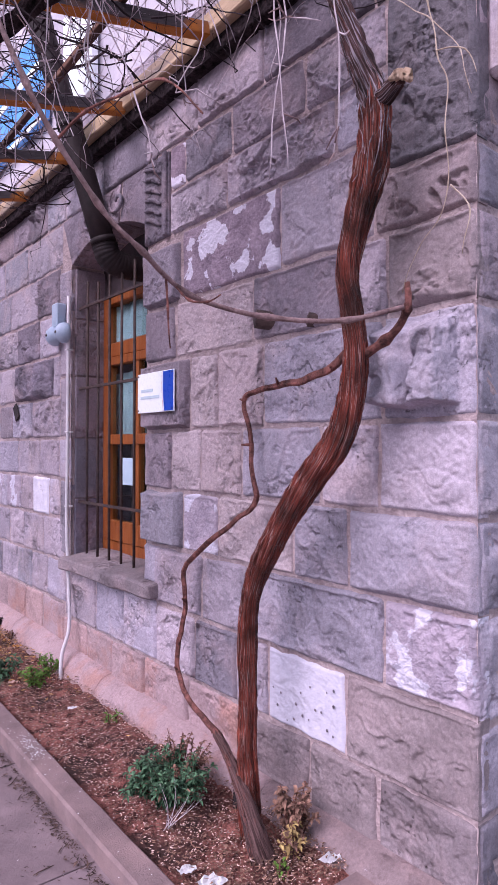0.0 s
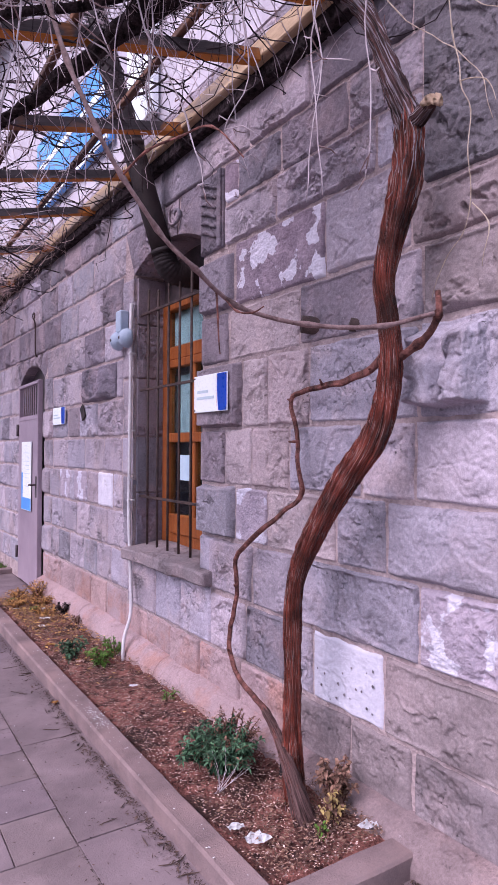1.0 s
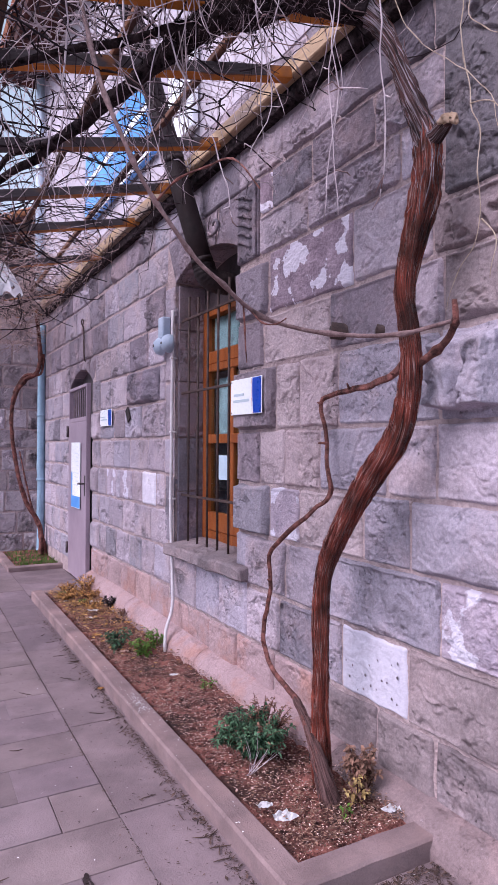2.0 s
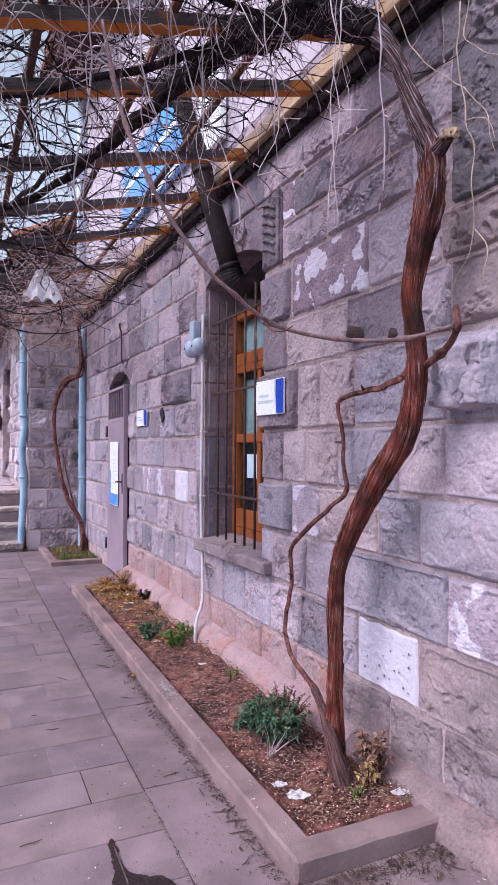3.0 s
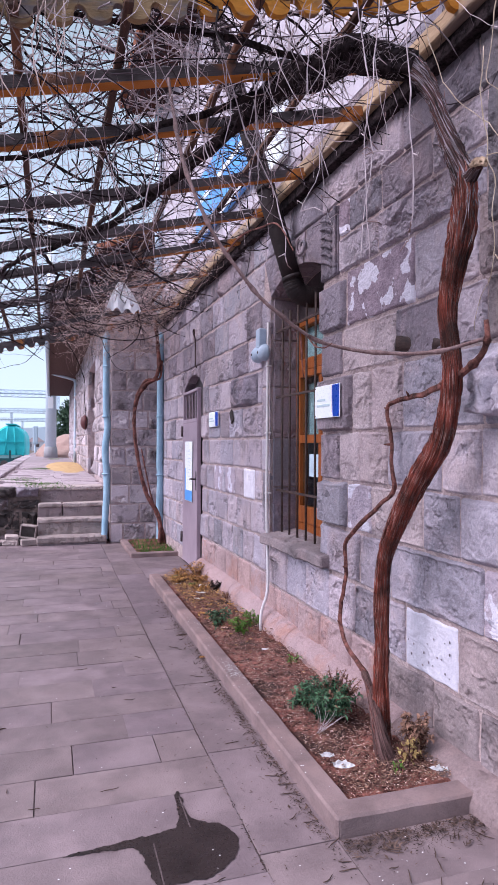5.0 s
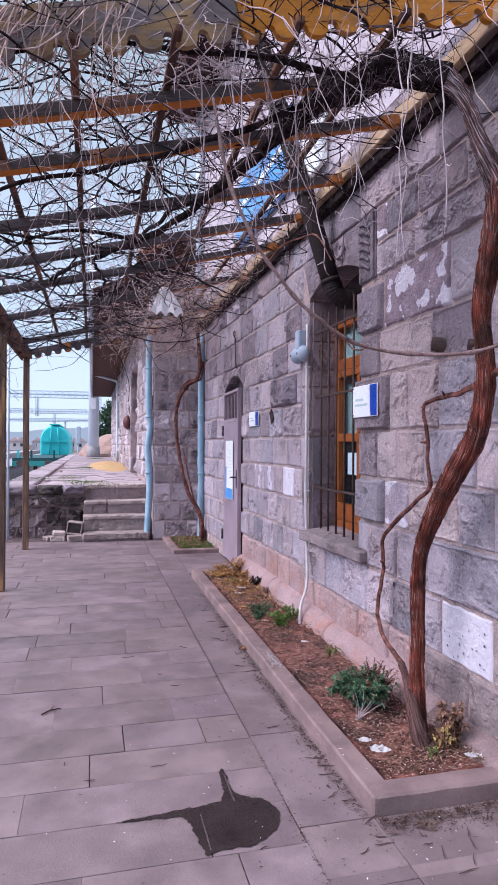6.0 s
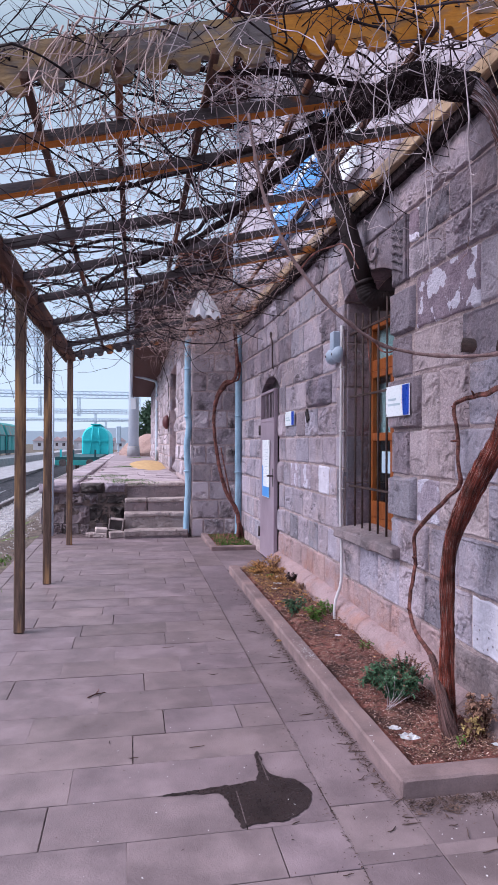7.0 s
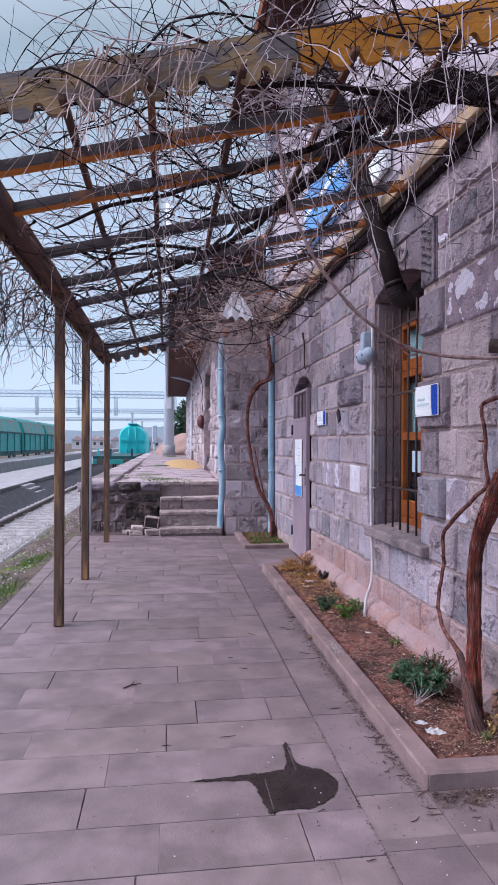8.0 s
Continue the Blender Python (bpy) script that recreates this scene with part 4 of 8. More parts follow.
# upper roof: eave with red-brown soffit over the facade
roof = thing("roof_main", "tiled roof with an overhanging red-brown eave", "roof", (0, 1, TOP), WALL, kind="structure")
part("soffit", bx((-0.45, 0.6, TOP - 0.12), (4.0, 8.5, TOP - 0.06)), SOFFIT, roof)
part("fascia_board", bx((-0.49, 0.6, TOP - 0.20), (-0.45, 8.5, TOP + 0.02), 0.004), SOFFIT, roof)
part("tiles", bx((-0.62, 0.6, -0.03), (4.5, 8.6, 0.03), turn=Matrix.Translation((0, 0, TOP + 0.24)) @ Matrix.Rotation(radians(-22), 4, "Y")), ROOF_TILE, roof)
part("back_wall", bx((3.3, 1.2, -0.1), (3.5, 8.5, TOP)), STONE_FAR, facade)

spout = thing("drainpipe", "pale grey drainpipe at the far end of the upper wall", "drainpipe", (-0.08, 8.12, 3.3), WALL, "blue drainpipes")
part("pipe", tube([(-0.08, 8.12, 3.2), (-0.08, 8.12, 6.05)], 0.05, 12), GALV, spout)

# ---- window ----
window = thing("window_1", "tall arched window with varnished orange wooden casements behind iron bars", "window", (0.2, 3.41, 0.7), WALL, kind="structure")
y0, y1, spring, rise = WIN
bm = bmesh.new()
bx((0.20, y0 + 0.01, 0.72), (0.28, y0 + 0.07, 2.30), 0.006, bm), bx((0.20, y1 - 0.075, 0.72), (0.28, y1 - 0.015, 2.30), 0.006, bm)
bx((0.19, y0 + 0.07, 0.72), (0.29, y1 - 0.075, 0.80), 0.006, bm), bx((0.19, y0 + 0.07, 1.91), (0.29, y1 - 0.075, 2.00), 0.008, bm)
bx((0.195, y0 + 0.07, 2.24), (0.285, y1 - 0.075, 2.30), 0.006, bm)
frame_ob = part("window_frame", bm, WOOD_ORANGE, window, "varnished orange wooden frame")
a, b = y0 + 0.07, y1 - 0.075
MULL = 3.41
bm = bmesh.new()
for z0, z1 in ((0.80, 0.92), (1.38, 1.44), (1.86, 1.91)):
    bx((0.18, a + 0.06, z0), (0.235, b - 0.06, z1), 0.004, bm)
bx((0.18, a, 0.80), (0.235, a + 0.06, 1.91), 0.004, bm), bx((0.18, b - 0.06, 0.80), (0.235, b, 1.91), 0.004, bm)
bx((0.190, MULL - 0.027, 0.80), (0.236, MULL + 0.022, 1.91), 0.004, bm)
sash = part("casement", bm, WOOD_ORANGE, window, "varnished orange wooden casement")
for z0, z1 in ((0.92, 1.38), (1.44, 1.86)):
    pane = part("pane", bx((0.208, a + 0.055, z0 - 0.005), (0.212, b - 0.055, z1 + 0.005)), GLASS, sash)
    pane.visible_shadow = False
pane = part("pane", bx((0.238, y0 + 0.06, 1.995), (0.242, y1 - 0.065, 2.245)), GLASS, window)
pane.visible_shadow = False
bm = bmesh.new()
for z0, z1 in ((1.44, 1.82), (1.93, 2.26)):
    cols = [bm.verts.new((0.262 + 0.006 * math.sin(k * 1.9), y0 + 0.05 + 0.80 * k / 30, z)) for z in (z0, z1) for k in range(31)]
    for k in range(30):
        bm.faces.new((cols[k], cols[k + 1], cols[k + 32], cols[k + 31])).smooth = True
part("curtain", bm, CURTAIN, window, "pale teal gathered curtain")
part("notice", bx((0.2035, 3.44, 1.14), (0.2065, 3.61, 1.30)), NOTICE, window, "pale blue paper notice taped to the glass")
# sheet added to darken the open arch, where there is only shade
part("arch_plate", bx((0.21, y0, 2.30), (0.22, y1, 2.60)), STEEL_DARK, window, "dark sheet standing for the shaded arch opening")
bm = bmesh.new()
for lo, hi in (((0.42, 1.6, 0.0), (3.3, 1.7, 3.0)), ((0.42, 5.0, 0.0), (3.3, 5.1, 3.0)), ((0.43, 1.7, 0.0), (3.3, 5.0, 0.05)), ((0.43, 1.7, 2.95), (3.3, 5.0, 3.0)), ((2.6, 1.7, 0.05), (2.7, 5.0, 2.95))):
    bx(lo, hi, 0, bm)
solo("room_walls", bm, ROOM, "plastered room behind the window, its dimness put into the colour", "wall", WALL, kind="structure")
# sill: one thick worn slab
bm = bx((-0.085, 2.80, 0.635), (0.20, 3.84, 0.72), 0.010)
bmesh.ops.subdivide_edges(bm, edges=[e for e in bm.edges if e.calc_length() > 0.5], cuts=9)
bmesh.ops.subdivide_edges(bm, edges=[e for e in bm.edges if 0.2 < e.calc_length() < 0.4], cuts=3)
for v in bm.verts:
    worn = 0.14 * (v.co.x - 0.02) if v.co.z > 0.68 else 0.0
    v.co += Vector((0.020 * noise.noise(v.co * 7) + 0.008 * noise.noise(v.co * 19), 0.02 * noise.noise(v.co * 5), 0.014 * noise.noise(v.co * 6 + Vector((4, 4, 4))) + worn))
part("window_sill", bm, STONE_BROWN, window, "worn stone slab sill")
# bars
grille = thing("window_grille", "rusty iron bars set across the tall window", "grille", (0.05, 3.41, 0.7), WALL)
for k in range(6):
    y = 3.03 + 0.145 * k
    part("bar", tube([(0.05, y, 0.71), (0.05, y + 0.003, 1.4), (0.05, y, 2.33 + 0.03 * (k % 2))], 0.0078, 6), IRON, grille)
for z in (1.03, 1.72, 2.21):
    part("cross_bar", bx((0.036, 2.945, z - 0.008), (0.046, 3.875, z + 0.008), 0.002), IRON, grille)

# ---- the flue ----
flue = thing("flue_pipe", "soot-black stove pipe leaving the window arch with an elbow", "stove pipe", (1.9, 3.36, 2.36))
bend = smooth_path([(2.10, 3.35, 2.37), (1.98, 3.355, 2.37), (1.90, 3.36, 2.375), (1.845, 3.366, 2.41), (1.825, 3.372, 2.47)], 4)
bend = smooth_path(bend, 3)
part("elbow", tube(bend, [0.068 + 0.004 * (k % 3 == 0) for k in range(len(bend))], 20), FLUE, flue, smooth=False)
stack = [Vector((1.826, 3.372, 2.46)).lerp(Vector((1.30, 3.475, 4.2)), k / 8) for k in range(9)]
part("riser", tube(stack, 0.064, 18), FLUE, flue)
for f in (0.02, 0.36, 0.70):
    c = stack[0].lerp(stack[-1], f)
    d = (stack[-1] - stack[0]).normalized()
    part("collar", tube([c - d * 0.015, c + d * 0.015], 0.069, 18), FLUE, flue)

# ---- door ----
doorway = thing("door_1", "mauve-grey steel door with a barred top light, slightly ajar", "door", (0.0, 6.76, 0.02), WALL @ Matrix.Translation((0.0, 6.76, 0)) @ Matrix.Rotation(radians(-2.6), 4, "Z") @ Matrix.Translation((0.0, -6.76, 0)), kind="structure")
bm = bmesh.new()
bx((-0.02, 5.91, 0.02), (0.02, 6.755, 1.62), 0.004, bm)
leaf = part("leaf", bm, DOOR_STEEL, doorway)
bm = bmesh.new()
for lo, hi in (((-0.022, 5.905, 0.02), (0.022, 5.935, 1.97)), ((-0.022, 6.725, 1.62), (0.022, 6.758, 1.97)), ((-0.022, 5.935, 1.94), (0.022, 6.725, 1.97)), ((-0.024, 5.935, 1.61), (0.024, 6.725, 1.65))):
    bx(lo, hi, 0.003, bm)
part("leaf_frame", bm, DOOR_STEEL, doorway)
for k in range(8):
    part("grille_bar", bx((-0.0015, 6.008 + 0.088 * k, 1.65), (0.0015, 6.024 + 0.088 * k, 1.94)), DOOR_STEEL, doorway)
for z in (0.28, 1.52):
    part("hinge", tube([(-0.03, 6.765, z - 0.06), (-0.03, 6.765, z + 0.06)], 0.014, 8), STEEL_DARK, doorway)
part("door_handle", tube(smooth_path([(-0.02, 5.955, 1.0), (-0.065, 5.955, 1.0), (-0.07, 5.99, 1.0), (-0.068, 6.05, 0.995)], 3), 0.009, 8), STEEL_DARK, doorway, "dark steel lever handle")
part("lock_plate", bx((-0.026, 5.935, 0.88), (-0.02, 5.975, 1.08), 0.002), STEEL_DARK, doorway)
# added dark panel gives the gap and top light their darkness
solo("door_rebate", bx((0.10, 5.88, 0.0), (0.15, 6.77, 2.2)), STEEL_DARK, "dark panel standing for the unlit inside of the doorway", "wall", WALL, kind="structure")
poster = thing("door_poster", "long white and blue printed notice hung on the steel door", "poster", (-0.06, 6.25, 0.75), WALL)
part("sheet", bx((-0.062, 6.12, 0.74), (-0.059, 6.47, 1.40)), SIGN_WHITE, poster)
bm = bx((-0.064, 6.125, 0.745), (-0.0622, 6.465, 0.86))
bx((-0.064, 6.42, 0.86), (-0.0622, 6.465, 1.10), 0, bm)
part("printed_band", bm, SKY_BLUE, poster, "blue printed border")
for k in range(9):
    part("text_bar", bx((-0.064, 6.20, 0.97 + 0.04 * k), (-0.0622, 6.33 - 0.05 * (k % 3 == 1), 0.975 + 0.04 * k)), SIGN_GREY, poster)
hook = thing("iron_hook", "small rusty iron hook with a ring above the door", "hook", (0, 6.15, 2.2), WALL)
part("rod", tube(smooth_path([(0.0, 6.12, 2.2), (-0.03, 6.12, 2.24), (-0.035, 6.12, 2.50), (-0.05, 6.12, 2.56)], 4), 0.007, 6), IRON, hook)
part("ring", tube([(-0.05 + 0.0, 6.12 + 0.035 * math.cos(a * 0.5236), 2.59 + 0.03 * math.sin(a * 0.5236)) for a in range(13)], 0.006, 6), IRON, hook)


# ---- signs and fittings on the wall ----
def name_plate(y0, y1, z0, z1, d, label):
    """White plate with a blue end and a curved red-and-white edge between; its print cannot be read."""
    p = thing("name_plate", label, "sign", (-d, (y0 + y1) / 2, z0), WALL, "plates beside the openings")
    part("plate", bx((-d - 0.006, y0, z0), (-d, y1, z1), 0.002), SIGN_WHITE, p)
    h, w = z1 - z0, y1 - y0
    bm = bmesh.new()
    line = bmesh.new()
    for b, a0, a1 in ((bm, 0.0, 0.24), (line, 0.255, 0.27)):
        rows = []
        for k in range(9):
            z = z0 + 0.004 + (h - 0.008) * k / 8
            bow = 0.035 * math.sin(k / 8 * 2.2)
            rows.append((b.verts.new((-d - 0.0085, y0 + 0.003 + w * (a0 + (bow if a0 else 0)), z)), b.verts.new((-d - 0.0085, y0 + w * (a1 + bow), z))))
        for k in range(8):
            b.faces.new((rows[k][0], rows[k + 1][0], rows[k + 1][1], rows[k][1]))
        bmesh.ops.solidify(b, geom=b.faces, thickness=-0.002)
    part("blue_end", bm, SIGN_BLUE, p, "blue end panel")
    part("red_line", line, SIGN_RED, p, "thin red curve")
    for k, (f0, f1) in enumerate(((0.56, 0.88), (0.38, 0.90))):
        part("text_bar", bx((-d - 0.0085, y0 + w * f0, z0 + h * (0.52 - 0.17 * k)), (-d - 0.0062, y0 + w * f1, z0 + h * (0.59 - 0.17 * k))), SIGN_GREY, p)
    for yy in (y0 + 0.012, y1 - 0.012):
        for zz in (z0 + 0.012, z1 - 0.012):
            part("screw", tube([(-d - 0.009, yy, zz), (-d - 0.0055, yy, zz)], 0.004, 8), STEEL_DARK, p)


name_plate(2.605, 2.935, 1.525, 1.715, 0.058, "white and blue plastic plate fixed beside the window")
name_plate(5.21, 5.55, 1.54, 1.685, 0.025, "small white and blue plastic plate beside the steel door")

meter = thing("alarm_bell", "blue-grey box with two round bells on the wall", "bell", (-0.02, 4.0, 2.0), WALL)
part("box", bx((-0.075, 3.925, 2.10), (-0.012, 4.01, 2.25), 0.008), BLUE_GREY, meter)
for y in (3.862, 4.005):
    dome = Matrix.Translation((-0.025, y, 2.055)) @ Matrix.Rotation(radians(-90), 4, "Y")
    bell = part("gong", lathe([(0.03, 0.0), (0.062, 0.012), (0.064, 0.03), (0.056, 0.055), (0.036, 0.075), (0.012, 0.083)], 18, at=dome), BLUE_GREY, meter)
    part("boss", lathe([(0.010, 0.080), (0.010, 0.086), (0.004, 0.088)], 8, at=dome), STEEL_DARK, bell, "dark bolt")
conduit = thing("cable_conduit", "white cable conduit running down the wall into the bed", "conduit", (-0.02, 3.9, 0.05), WALL)
run = smooth_path([(-0.03, 3.85, 2.28), (-0.032, 3.85, 1.7), (-0.034, 3.85, 1.3), (-0.036, 3.85, 0.9), (-0.044, 3.80, 0.55), (-0.07, 3.73, 0.31), (-0.125, 3.70, 0.17), (-0.15, 3.66, 0.03)], 4)
part("conduit_run", tube(run, 0.011, 10), CABLE, conduit)
for z in (1.95, 1.45, 1.0):
    part("clip", bx((-0.046, 3.835, z), (-0.002, 3.868, z + 0.010), 0.002), CABLE, conduit)


def stub(y, z, r, length, label):
    s = thing("pipe_stub", label, "pipe", (0, y, z), WALL)
    a, b = Vector((0.05, y, z)), Vector((-length, y + 0.055, z + 0.012))
    part("sleeve", tube([a, b, b + Vector((0.004, 0, 0)), a + Vector((0.1, 0, 0))], [r, r, r * 0.86, r * 0.86], 16, cap=False), IRON, s)
    part("cork", tube([b + Vector((0.05, 0, 0)), b + Vector((0.07, 0, 0))], r * 0.85, 12), FLUE, s)


stub(1.985, 1.838, 0.036, 0.055, "black pipe stub sticking out of the stone")
stub(1.735, 1.80, 0.026, 0.022, "rusty capped hole in the stone")
hole = thing("broken_hole", "dark block standing in for a broken socket in the wall stone", "hole", (0, 4.79, 1.615), WALL)
# a raised black block paints the shade inside the hole
part("socket", bx((-0.03, -0.035, -0.06), (-0.016, 0.035, 0.06), 0.006, turn=Matrix.Translation((0, 4.79, 1.615)) @ Matrix.Rotation(radians(-30), 4, "X")), FLUE, hole)

# station name board above the pergola ledger
board = thing("station_board", "long blue and white board fixed high on the wall", "sign board", (-0.03, 5.0, 3.5), WALL)
part("panel", bx((-0.07, 4.16, 3.48), (-0.03, 5.98, 4.14), 0.005), SKY_BLUE, board)
part("white_end", bx((-0.070, 3.46, 3.36), (-0.03, 3.86, 3.96), 0.003), SIGN_WHITE, board, "white end panel")
part("white_stripe", bx((-0.076, 4.18, 3.84), (-0.068, 5.96, 3.90), 0.002), SIGN_WHITE, board, "white stripe")
part("border", bx((-0.076, 4.18, 3.49), (-0.068, 5.96, 3.53), 0.002), SIGN_WHITE, board)

# ---- ground ----
pave = thing("pavement", "mauve-grey rectangular paving slabs with dark joints", "pavement", kind="structure")
part("joint_bed", bx((-1.12, -3.2, -0.3), (1.93, 8.95, -0.006)), JOINT, pave)
JOINTS = {4: (-0.42, 0.19, 0.695), 5: (-0.76, -0.095, 0.61), 6: (-0.62, -0.03, 0.735), 7: (-0.40, 0.215), 8: (-0.85, -0.26, 0.365, 0.73), 9: (-0.55, 0.04, 0.62), 10: (-0.436, 0.28), 11: (-0.2, 0.50), 12: (-0.52, 0.10, 0.7)}
ROW = 0.2645
slab_data = {}


def slab_mesh(w, d):
    key = (round(w, 2), round(d, 2))
    if key not in slab_data:
        bm = bx((0, 0, -0.04), (key[0], key[1], 0), 0.0014)
        me = bpy.data.meshes.new("slab")
        bm.to_mesh(me), bm.free()
        me.materials.append(PAVING)
        slab_data[key] = me
    return slab_data[key]


def slab(x0, x1, y0, y1):
    ob = new("slab", slab_mesh(x1 - x0 - 0.003, y1 - y0 - 0.003))
    ob.parent = pave
    ob.location = (x0 + 0.002, y0 + 0.002, RNG.uniform(-0.0025, 0.0005))


for row in range(-11, 32):
    y = -0.02 + ROW * row
    first = RNG.uniform(-0.3, 0.3)
    loose = [x for k in range(-4, 5) for x in [first + 0.62 * k + RNG.uniform(-0.03, 0.03)] if -0.85 < x < 0.83]
    xs = [-0.98, *JOINTS.get(row, loose), 0.933]
    for a, b in zip(xs[:-1], xs[1:]):
        slab(a, b, y, y + ROW)
    slab(-1.12, -0.985, y, y + ROW)
EDGE = [-2.9, -2.2, -1.5, -0.8, -0.1, 0.45, 1.052, 1.11, 1.388, 2.115, 2.93, 3.55, 4.2, 4.86, 5.5, 6.1, 6.8, 7.5, 8.25]
for a, b in zip(EDGE[:-1], EDGE[1:]):
    slab(0.936, 1.215, a, b)
    if b < 1.4:
        slab(1.22, 1.86, a, b)
slab(1.22, 1.78, 5.86, 6.4), slab(1.22, 1.77, 6.4, 7.06)

kerb = thing("planter_kerb", "low concrete kerb edging the planting bed", "kerb", (1.22, 1.38, 0), kind="structure")


def kerb_length(lo, hi):
    bm = bx(lo, hi, 0.009)
    long_edges = [e for e in bm.edges if e.calc_length() > 0.3]
    bmesh.ops.subdivide_edges(bm, edges=long_edges, cuts=24)
    for v in bm.verts:
        v.co += Vector((0.004 * noise.noise(v.co * 6), 0.004 * noise.noise(v.co * 6 + Vector((5, 0, 0))), 0.004 * noise.noise(v.co * 8 + Vector((0, 5, 0)))))
    part("kerb_stone", bm, KERB, kerb, smooth=False)


kerb_length((1.215, 1.385, -0.02), (1.315, 5.72, 0.073))
kerb_length((1.222, 1.3835, -0.02), (1.80, 1.49, 0.0715))
kerb_length((1.315, 5.63, -0.02), (1.74, 5.72, 0.066))


def heap(x0, x1, y0, y1, z, amp, nx, ny, skew=0.0):
    bm = bmesh.new()
    g = [[bm.verts.new((x0 + (x1 - x0 + skew * j / ny) * i / nx, y0 + (y1 - y0) * j / ny, z + amp * noise.noise(Vector((i * 0.31, j * 0.29, z))) + amp * 0.5 * noise.noise(Vector((i * 1.1, j * 1.2, 3))) + 0.02 * (i / nx) ** 2)) for i in range(nx + 1)] for j in range(ny + 1)]
    for j in range(ny):
        for i in range(nx):
            bm.faces.new((g[j][i], g[j][i + 1], g[j + 1][i + 1], g[j + 1][i])).smooth = True
    return bm


solo("soil", heap(1.30, 1.90, 1.48, 5.64, 0.040, 0.018, 30, 190, -0.06), SOIL, "reddish brown soil strewn with dry chips", "soil", kind="structure")


def scatter(name, material, label, category, spots, size, flat=0.35, kind="stuff", slim=1.0):
    """Small bent chips lying at spots (x, y, z)."""
    verts, faces = [], []
    for x, y, z in spots:
        s = size * RNG.uniform(0.5, 1.5)
        a = RNG.uniform(0, 6.28)
        c, n = math.cos(a), math.sin(a)
        k = len(verts)
        wide = s * RNG.uniform(0.25, 0.6) * slim
        t = s * flat * RNG.uniform(-0.6, 1)
        for u, v, w in ((-s, 0, 0), (0, -wide, abs(t) * 0.5), (s, 0, t), (0, wide, abs(t) * 0.7)):
            verts.append((x + u * c - v * n, y + u * n + v * c, z + 0.003 + max(w, 0)))
        faces += [(k, k + 1, k + 3), (k + 1, k + 2, k + 3)]
    me = bpy.data.meshes.new(name)
    me.from_pydata(verts, [], faces)
    me.materials.append(material)
    return tagged(new(name, me), label, category, "", kind)


def bed_spot():
    x = RNG.uniform(1.33, 1.80)
    return x, RNG.uniform(1.5, 5.6), 0.062 + 0.02 * ((x - 1.3) / 0.6) ** 2


scatter("soil_chips", CHIP, "pale dry chips and twigs lying on red soil", "litter", [bed_spot() for _ in range(11000)], 0.0046)
scatter("dark_crumbs", LEAF_BROWN, "dark rotting crumbs on the soil", "litter", [bed_spot() for _ in range(7000)], 0.0060)
scatter("dry_leaves", LEAF_DRY, "yellow-brown fallen leaves in the bed", "leaves", [(RNG.uniform(1.34, 1.76), 5.6 - abs(RNG.gauss(0, 0.75)), RNG.uniform(0.065, 0.085)) for _ in range(1700)], 0.013, 0.7)
scatter("dead_leaves", LEAF_BROWN, "brown dead leaves rotting in the bed corner", "leaves", [(RNG.uniform(1.36, 1.80), 1.52 + abs(RNG.gauss(0, 0.22)), RNG.uniform(0.06, 0.085)) for _ in range(1100)], 0.0075, 0.5, "stuff", 0.7)
scatter("dead_leaves", LEAF_BROWN, "dark curled leaves heaped at the far end of the bed", "leaves", [(RNG.uniform(1.34, 1.76), 5.6 - abs(RNG.gauss(0, 0.8)), RNG.uniform(0.06, 0.095)) for _ in range(2200)], 0.011, 0.9)
scatter("dry_straw", LEAF_DRY, "golden dry stalks tangled at the end of the bed", "straw", [(RNG.uniform(1.34, 1.78), 5.62 - abs(RNG.gauss(0, 0.8)), RNG.uniform(0.065, 0.10)) for _ in range(600)], 0.019, 0.7, "stuff", 0.12)
scatter("white_petals", PAPER, "tiny white specks of litter on kerb and paving", "litter", [(1.265 + RNG.gauss(0, 0.03), RNG.uniform(1.4, 5.5), 0.075) for _ in range(90)] + [(1.265 + RNG.gauss(0, 0.022), 2.85 + RNG.gauss(0, 0.09), 0.075) for _ in range(150)] + [(RNG.uniform(0.0, 1.2), RNG.uniform(0.8, 5), 0.001) for _ in range(110)] + [(RNG.uniform(1.25, 1.8), RNG.uniform(0.9, 1.35), 0.001) for _ in range(40)], 0.0036)
scatter("kerb_leaves", DEBRIS, "curled brown leaf bits caught along the kerb foot", "litter", [(1.195 - abs(RNG.gauss(0, 0.03)), RNG.choice((1.6, 2.0, 2.35, 2.75, 3.2, 3.6, 4.2, 4.8)) + RNG.gauss(0, 0.10), 0.002) for _ in range(260)] + [(RNG.uniform(1.22, 1.85), 1.365 - abs(RNG.gauss(0, 0.06)), 0.002) for _ in range(240)], 0.0095, 0.8, "stuff", 0.8)
scatter("kerb_leaves", DEBRIS, "brown dry leaf bits swept before the kerb", "litter", [(RNG.uniform(1.22, 1.85), 1.365 - abs(RNG.gauss(0, 0.06)), 0.003) for _ in range(110)] + [(1.195 - abs(RNG.gauss(0, 0.03)), RNG.uniform(1.4, 5.0), 0.002) for _ in range(70)], 0.009, 0.6, "stuff", 0.5)
scatter("kerb_debris", DEBRIS, "dry brown scraps swept along the kerb foot", "litter", [(1.20 - abs(RNG.gauss(0, 0.022)), RNG.choice((1.5, 1.9, 2.3, 2.6, 3.0, 3.3, 4.0, 4.6)) + RNG.gauss(0, 0.16), 0.001) for _ in range(1700)] + [(RNG.uniform(1.22, 1.85), 1.37 - abs(RNG.gauss(0, 0.06)), 0.001) for _ in range(900)], 0.0054, 0.4, "stuff", 0.6)
